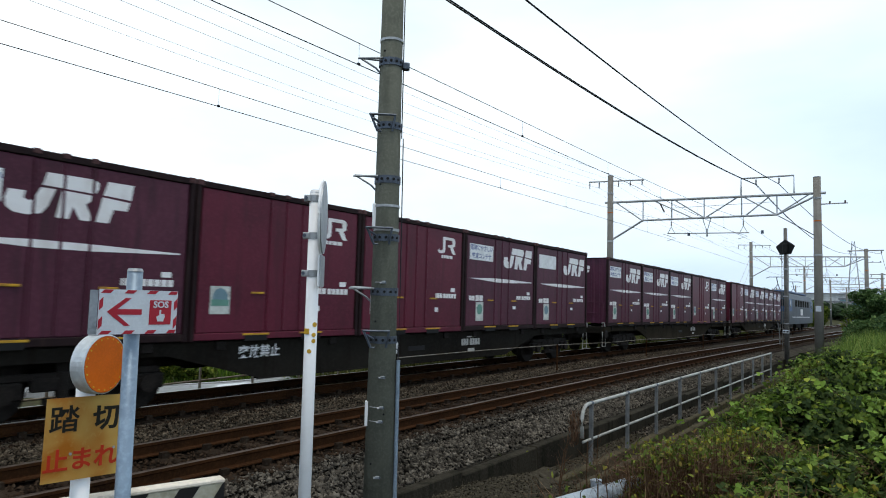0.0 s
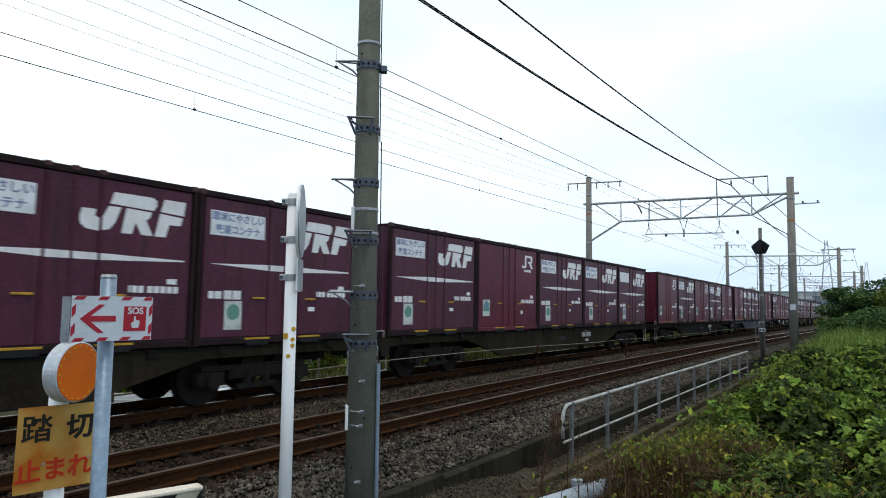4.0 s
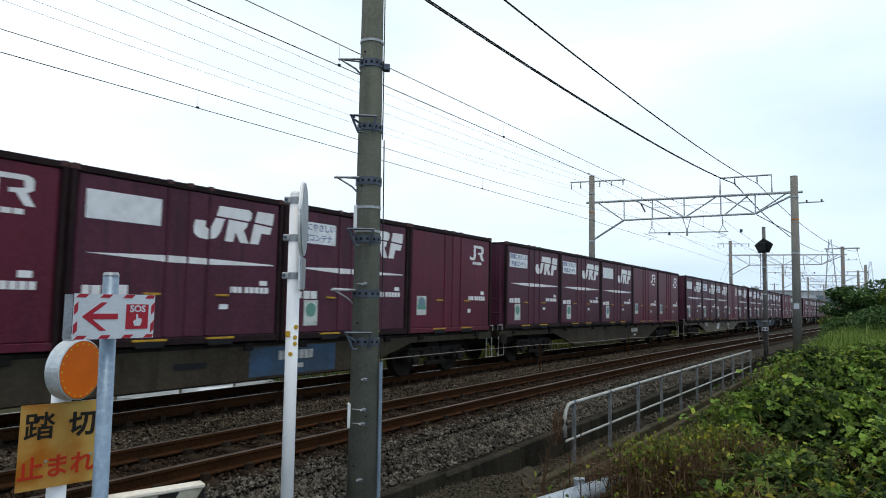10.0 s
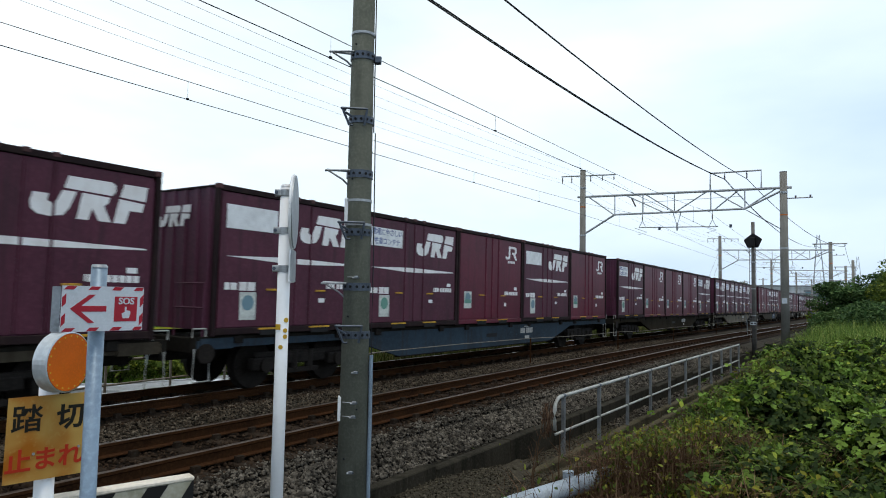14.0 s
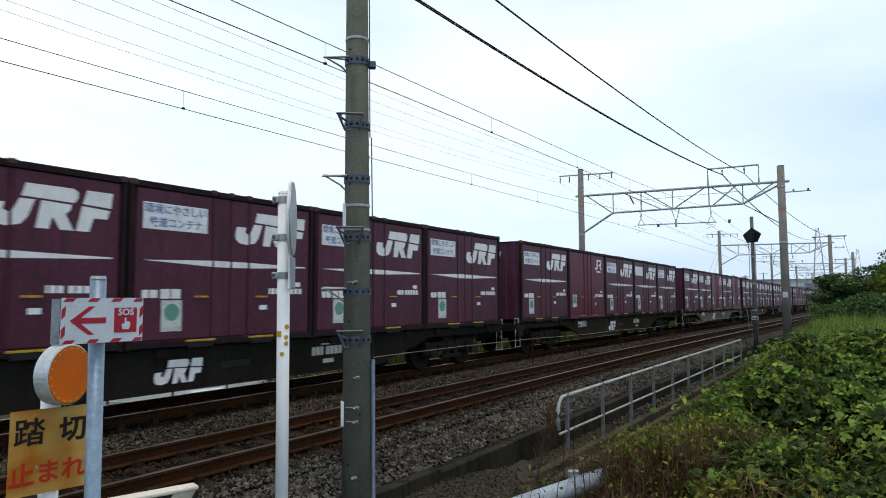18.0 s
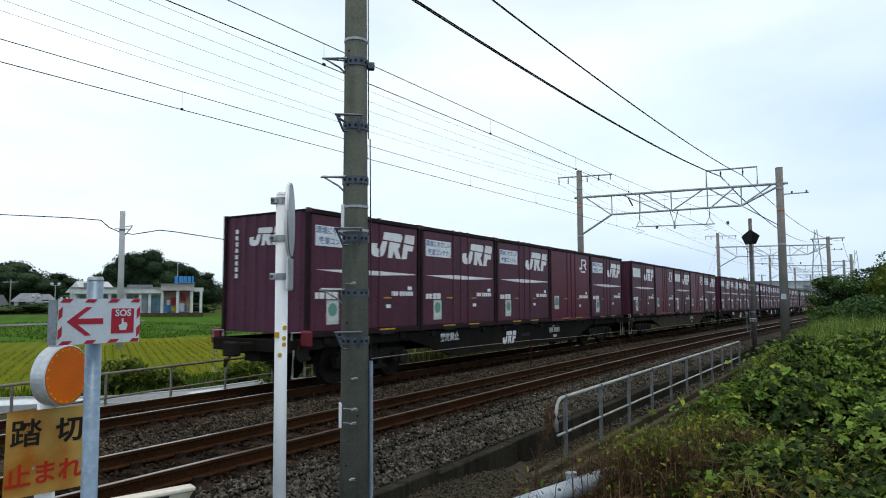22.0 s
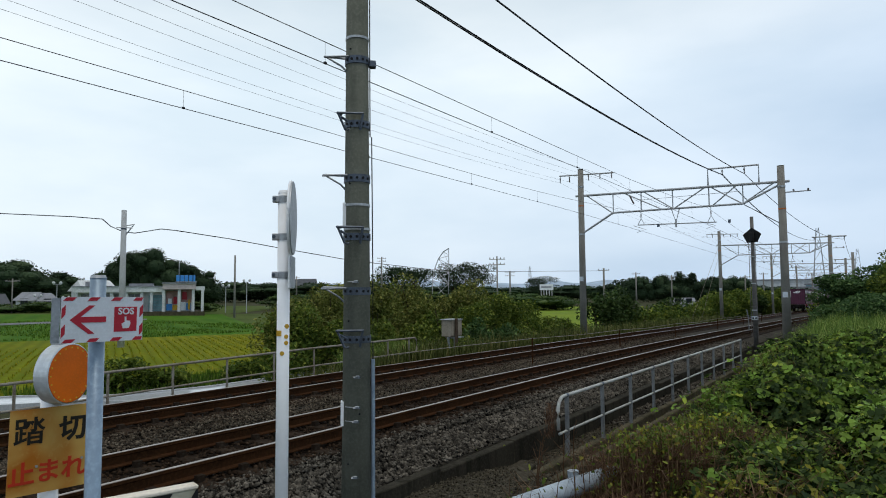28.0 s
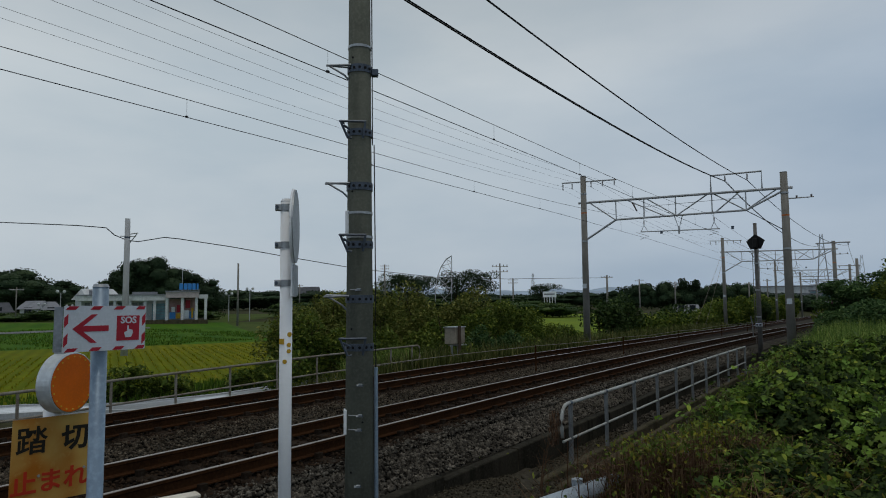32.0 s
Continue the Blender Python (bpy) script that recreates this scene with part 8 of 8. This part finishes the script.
def build_dry_weeds():
    rng = np.random.default_rng(61)
    pts, h = [], []
    while len(pts) < 9000:
        x = 4.6 + 7.0 * rng.random()
        y = 1.1 + 2.4 * rng.random()
        if abs(y - (2.75 - 0.12 * (x - 5))) > 0.75 or y > 3.4:
            continue
        pts.append((x, y, ground_z(x, y)))
        h.append(rng.uniform(0.12, 0.5) * (1.0 if y < 2.5 else 0.45))
    ob = blades("dry_weeds", pts, h, M_DRYGRASS, None, 62, 0.012, 0.9)
    tagged(ob, "tangled dry brown weeds along the drain", "weeds", kind="stuff")
    pts = []
    for k in range(1300):
        x, y = 5.0 + 7.5 * rng.random(), 1.4 + 1.7 * rng.random()
        pts.append((x, y, ground_z(x, y) + rng.uniform(0.05, 0.5) * (1 - 0.5 * ramp(y, 2.3, 3.1))))
    ob = scatter_leaves("weed_leaves", pts, rng.uniform(0.02, 0.05, len(pts)), M_LEAFY, None, 0.8, 63, 0.5)
    tagged(ob, "small yellow and brown weed leaves", "weeds", kind="stuff")
    pts = []
    for k in range(2600):
        x, y = 6.5 + 8.5 * rng.random(), 1.6 + 1.3 * rng.random()
        pts.append((x, y, ground_z(x, y) + rng.uniform(0.05, 0.5) * (1 - 0.4 * ramp(y, 2.3, 3.1))))
    ob = scatter_leaves("weed_sprays", pts, rng.uniform(0.02, 0.06, len(pts)), M_BUSHL, None, 0.8, 64, 0.4)
    tagged(ob, "feathery green weeds beside the handrail", "weeds", kind="stuff")
    # brown tangle grown over the guard pipe
    pts, h = [], []
    for k in range(9500):
        u = rng.random()
        x, y = 5.9 + 2.7 * u, 3.05 - 1.35 * u + rng.normal(0, 0.22)
        if 7.8 < x < 8.25 and rng.random() < 0.8:
            continue
        if x < 7.3 and rng.random() < (0.98 if x < 7.0 else 0.7):
            continue
        pts.append((x - 0.2, y - 0.15, ground_z(x, y)))
        h.append(rng.uniform(0.40, 0.95))
    ob = blades("weed_tangle", pts, h, M_DRYGRASS, None, 67, 0.010, 1.0)
    tagged(ob, "brown dead weeds grown over the guard pipe", "weeds", kind="stuff")
    P = np.array(pts)[rng.integers(0, len(pts), 2300)] + np.stack([rng.normal(0, 0.08, 2300), rng.normal(0, 0.08, 2300), rng.uniform(0.25, 0.85, 2300)], 1)
    ob = scatter_leaves("weed_leaves", P[:600], rng.uniform(0.025, 0.07, 600), M_LEAFY, None, 0.8, 68, 0.6)
    tagged(ob, "yellow and brown weed leaves over the guard pipe", "weeds", kind="stuff")
    ob = scatter_leaves("weed_leaves", P[600:], rng.uniform(0.025, 0.075, 1700), M_BUSHL, None, 0.8, 69, 0.6)
    tagged(ob, "green weed leaves over the guard pipe", "weeds", kind="stuff")
    # thin dead stems standing over the guard pipe and the front of the thicket
    bm = bmesh.new()
    for k in range(420):
        u = rng.random()
        x, y = 5.9 + 2.9 * u + rng.normal(0, 0.15), 2.95 - 1.45 * u + rng.normal(0, 0.28)
        if x < 6.7 and y > 2.2:
            continue
        z, hh, a = ground_z(x, y), rng.uniform(0.25, 0.75), rng.uniform(0, 6.28)
        e = (x + 0.35 * hh * math.cos(a), y + 0.35 * hh * math.sin(a), z + hh)
        tube(bm, [(x, y, z - 0.05), ((x + e[0]) / 2, (y + e[1]) / 2, z + hh * 0.62), e], 0.0065, 4, 0.002)
        for q in (0.5, 0.75):
            b = a + rng.normal(0, 1.2)
            p = (x + (e[0] - x) * q, y + (e[1] - y) * q, z + hh * q)
            tube(bm, [p, (p[0] + 0.13 * math.cos(b), p[1] + 0.13 * math.sin(b), p[2] + 0.09)], 0.004, 3, 0.0015)
    for k in range(420):
        x, y = 5.2 + 3.6 * rng.random(), -0.4 + 2.3 * rng.random()
        if y > vine_edge(x):
            continue
        z, hh, a = vine_top(x, y) - 0.25, rng.uniform(0.2, 0.5), rng.uniform(0, 6.28)
        tube(bm, [(x, y, z), (x + 0.12 * math.cos(a), y + 0.12 * math.sin(a), z + 0.6 * hh), (x + 0.30 * math.cos(a), y + 0.30 * math.sin(a), z + hh)], 0.005, 3, 0.002)
    ob = part("dead_stems", bm, M_DRYGRASS, None)
    tagged(ob, "thin dead brown weed stems over the guard pipe", "weeds", kind="stuff")
    # single dead stalks standing in the drain
    for k, (x, y, hh) in enumerate(((6.9, 3.25, 0.75), (7.3, 3.1, 0.85), (7.15, 3.35, 0.55), (8.6, 3.5, 0.7), (9.2, 4.25, 0.5), (7.9, 3.0, 0.6))):
        z = ground_z(x, y)
        s = tagged(empty("dead_stalk", (x, y, z)), "thin dead brown stalk with side twigs", "dead stalk", "dead stalks in the drain")
        part("stem", tube(bmesh.new(), [(0, 0, -0.05), (0.02, 0.01, hh * 0.5), (0.05 * (-1) ** k, -0.03, hh)], 0.011, 5, 0.004), M_DRYGRASS, s)
        for j in range(5):
            zz = hh * (0.3 + 0.14 * j)
            a = 2.4 * j + k
            part("twig", tube(bmesh.new(), [(0.02, 0, zz), (0.02 + 0.12 * math.cos(a), 0.12 * math.sin(a), zz + 0.13)], 0.005, 4, 0.002), M_DRYGRASS, s)
    # brown creeper hanging on the end of the handrail
    n = 260
    a = rng.random((n, 3))
    pts = np.stack([9.02 + 0.12 * rng.normal(0, 0.6, n), 3.95 + 0.12 * a[:, 1], -0.35 + 0.42 * a[:, 2]], 1)
    ob = blades("dry_creeper", pts, rng.uniform(0.05, 0.16, n), M_CREEPER, None, 66, 0.008, 1.0)
    tagged(ob, "dry brown creeper on the end of the handrail", "creeper", kind="stuff")


build_dry_weeds()


def build_guard_pipe():
    g = tagged(empty("guard_pipe"), "pale blue-white painted guard pipe half hidden by weeds", "guard pipe")
    part("pipe", tube(bmesh.new(), [(5.3, 3.40, -0.44), (6.7, 2.68, -0.27), (8.3, 1.90, -0.10)], 0.095, 16), M_PIPEW, g, smooth=True)
    part("post", tube(bmesh.new(), [(6.75, 2.72, -0.9), (6.75, 2.76, -0.14)], 0.06, 14), M_PIPEW, g)
    part("post", tube(bmesh.new(), [(8.1, 1.98, -0.9), (8.1, 2.02, -0.07)], 0.06, 14), M_PIPEW, g)


build_guard_pipe()


def build_bank_grass():
    rng = np.random.default_rng(71)
    pts, h = [], []
    while len(pts) < 34000:
        x = 15.5 + 19 * rng.random() ** 1.2
        y = -8.0 + 11.2 * rng.random()
        if y > 2.9 - 0.02 * (x - 14):
            continue
        pts.append((x, y, ground_z(x, y)))
        h.append(rng.uniform(0.5, 1.15) * (0.8 + 0.45 * ramp(x, 16, 24)) * (0.55 + 0.45 * ramp(-y, -2.9, -1.6)))
    ob = blades("tall_grass", pts, h, M_GRASS, None, 72, 0.022, 0.8)
    tagged(ob, "tall pale green grass on the bank beside the mast", "grass", kind="stuff")


build_bank_grass()


def build_bank_trees():
    for k, (x, y, w, d, h, m, n) in enumerate(((33, -0.2, 5, 4, 2.6, M_TREEN, 6000), (36, 1.2, 4, 3, 2.3, M_TREEN, 5000), (37, -4.0, 6, 5, 2.8, M_TREEN, 5000), (40, -2.5, 7, 6, 3.8, M_TREEN, 5000), (46, 0.6, 6, 5, 3.2, M_BUSH, 4000),
                                               (54, 1.0, 6, 5, 3.0, M_BUSH, 3500), (64, 0.0, 8, 6, 3.6, M_BUSH, 3500), (78, 0.0, 9, 7, 4.2, M_BUSH, 3500), (52, -4, 8, 6, 4.0, M_TREEN, 3500))):
        build_shrub(x, y, w, d, h, m, 0.17, n, 200 + k, "dense dark green bush on the bank")
    build_tree(41.5, 0.6, 3.3, 4.8, M_TREEN, 0.17, 9000, 301, "spreading dark green tree beside the line", 0.25, group="trees on the bank")
    build_tree(44.0, -1.6, 3.7, 5.4, M_TREEN, 0.17, 9000, 302, "spreading dark green tree beside the line", 0.25, group="trees on the bank")
    build_tree(36.0, -0.9, 3.9, 2.6, M_BUSHL, 0.13, 2500, 303, "young light green tree above the bushes", 0.12, group="trees on the bank")


build_bank_trees()


# ---- pieces: sleepers and ballast stones ----
def build_sleepers(track, centre, x0, x1):
    bm = bmesh.new()
    ol = [(-0.12, -0.30), (-0.12, -0.215), (-0.095, -0.185), (0.095, -0.185), (0.12, -0.215), (0.12, -0.30)]
    a = [bm.verts.new((x, -1.0, z)) for x, z in ol]
    b = [bm.verts.new((x, 1.0, z)) for x, z in ol]
    for i in range(6):
        bm.faces.new((a[i], a[(i + 1) % 6], b[(i + 1) % 6], b[i]))
    bm.faces.new(a[::-1])
    bm.faces.new(b)
    bmesh.ops.recalc_face_normals(bm, faces=bm.faces)
    for s in (-1, 1):
        for d in (-0.105, 0.105):
            y = s * (GAUGE / 2 + 0.032) + d
            box(bm, -0.045, 0.045, y - 0.035, y + 0.035, -0.19, -0.115)
    me = mesh_of("sleeper", bm, M_SLEEPER)
    x = x0
    while x < x1:
        ob = part("sleeper", me, M_SLEEPER, track)
        ob.location = (x + random.uniform(-0.02, 0.02), centre(x), rail_z(x))
        x += 0.58


build_sleepers(TRACK_NEAR, near_y, 0.5, 60)
build_sleepers(TRACK_FAR, lambda x: Y_FAR, 0.5, 45)


def stones(name, points, sizes, material, seed, label):
    """Broken stones, each a small uneven lump, as one mesh."""
    rng = np.random.default_rng(seed)
    # seven corners, ten faces: a broken stone
    base = np.array([(1, 0, -0.3), (0.3, 0.95, 0.0), (-0.8, 0.6, -0.2), (-0.8, -0.6, 0.1), (0.3, -0.95, -0.1), (0.1, 0.1, 0.9), (0, 0, -0.9)])
    tri = np.array([(5, k, (k + 1) % 5) for k in range(5)] + [(6, (k + 1) % 5, k) for k in range(5)])
    P, S = np.asarray(points, float), np.asarray(sizes, float)
    n, nv = len(P), len(base)
    V = base[None] * (1 + rng.normal(0, 0.30, (n, nv, 1)))
    V = V * (0.55 + 0.75 * rng.random((n, 1, 3)))
    ang = rng.uniform(0, 2 * np.pi, n)
    c, s = np.cos(ang)[:, None], np.sin(ang)[:, None]
    V = np.stack([V[..., 0] * c - V[..., 1] * s, V[..., 0] * s + V[..., 1] * c, V[..., 2] * 0.8], -1)
    P[:, 2] += 0.38 * S
    V = V * S[:, None, None] + P[:, None, :]
    idx = (tri[None] + (np.arange(n) * nv)[:, None, None]).reshape(-1)
    me = bpy.data.meshes.new(name)
    me.vertices.add(n * nv)
    me.vertices.foreach_set("co", V.reshape(-1))
    nt = n * len(tri)
    me.loops.add(nt * 3)
    me.loops.foreach_set("vertex_index", idx.astype(np.int32))
    me.polygons.add(nt)
    me.polygons.foreach_set("loop_start", (np.arange(nt) * 3).astype(np.int32))
    me.polygons.foreach_set("loop_total", np.full(nt, 3, np.int32))
    me.update(calc_edges=True)
    me.materials.append(material)
    ob = part(name, me, material, None)
    return tagged(ob, label, "ballast", kind="stuff")


def bed_points(rng, n, x0, x1, y0, y1, power, z=ground_z, keep=lambda x, y: True):
    x = x0 + (x1 - x0) * rng.random(n) ** power
    y = y0 + (y1 - y0) * rng.random(n)
    ok = np.array([keep(a, b) for a, b in zip(x, y)])
    x, y = x[ok], y[ok]
    return np.stack([x, y, np.array([z(a, b) for a, b in zip(x, y)]) + 0.008 * rng.random(len(x))], 1)


def build_ballast():
    rng = np.random.default_rng(81)
    p = bed_points(rng, 52000, 2.5, 34, 4.78, 5.6, 1.6)
    stones("ballast_stones", p, rng.uniform(0.012, 0.035, len(p)), M_BALLAST, 82, "grey crushed stone ballast on the near shoulder")
    p = bed_points(rng, 32000, 2.0, 36, 7.5, 9.4, 1.6)
    stones("ballast_stones", p, rng.uniform(0.013, 0.031, len(p)), M_MIDSTONE, 83, "grey crushed stone ballast between the tracks")
    bed = lambda off: (lambda x, y: rail_z(x) - 0.205 + off)
    for y0, y1, mm in ((Y_NEAR - 1.26, Y_NEAR - 0.82, M_BALLAST), (Y_NEAR + 0.82, Y_NEAR + 1.26, M_MIDSTONE), (Y_FAR - 1.26, Y_FAR - 0.86, M_MIDSTONE)):
        p = bed_points(rng, 12000, 2.0, 34, y0, y1, 1.5, bed(-0.006))
        stones("ballast_stones", p, rng.uniform(0.012, 0.031, len(p)), mm, 87, "grey crushed stone ballast beside the sleeper ends")
    p = bed_points(rng, 13000, 0.5, 30, Y_NEAR - 0.95, Y_NEAR + 0.95, 1.5, bed(0.0))
    stones("rusty_ballast_stones", p, rng.uniform(0.016, 0.034, len(p)), M_RUSTSTONE, 84, "rust-stained ballast stones between the near rails")
    p = bed_points(rng, 8000, 2, 34, Y_FAR - 1.15, Y_FAR + 1.15, 1.4, bed(0.0))
    stones("rusty_ballast_stones", p, rng.uniform(0.018, 0.034, len(p)), M_RUSTSTONE, 85, "rust-stained ballast stones between the far rails")
    p = bed_points(rng, 9000, 5, 13, 3.1, 4.6, 1.1)
    stones("drain_gravel", p, rng.uniform(0.006, 0.020, len(p)), M_GRAVELSTONE, 86, "loose pale gravel in the drain")
    p = bed_points(rng, 12000, 13, 40, 2.9, 4.6, 1.2)
    stones("ballast_stones", p, rng.uniform(0.015, 0.040, len(p)), M_BALLAST, 88, "grey crushed stone spilled round the foot of the mast")
    # rubble slabs in the drain
    for x, y, a, w, d in ((8.55, 4.22, 14, 0.62, 0.20), (8.75, 4.42, 8, 0.7, 0.14), (8.2, 4.0, 42, 0.55, 0.15), (7.75, 3.86, 30, 0.6, 0.13)):
        ob = part("concrete_slab", boxes((-w / 2, w / 2, -d / 2, d / 2, 0, 0.055), bevel=0.008), M_GRAVEL, None)
        ob.matrix_world = pose(x, y, ground_z(x, y) - 0.01, 2, 3, a)
        tagged(ob, "broken grey concrete slab lying in the drain", "concrete slab", "slabs in the drain")


build_ballast()


def build_scrap():
    """White painted marks and a scrap of paper by the near rail."""
    for x, y in ((6.0, 7.42), (6.28, 7.42)):
        ob = part("white_marker", boxes((-0.015, 0.015, -0.015, 0.015, 0, 0.12)), M_WHITE, None)
        ob.location = (x, y, rail_z(x) - 0.20)
        tagged(ob, "small white marker peg between the rails", "marker", "marker pegs")
    ob = part("paper_scrap", plates([[(-0.09, -0.03), (0.02, -0.05), (0.10, -0.01), (0.06, 0.04), (-0.05, 0.03)]], 0.012, pose(0, 0, 0, 90, 0, 20)), M_WHITE, None)
    ob.location = (5.93, 6.50, rail_z(5.9) - 0.13)
    tagged(ob, "crumpled white paper scrap beside the rail", "paper scrap")


build_scrap()


motions()
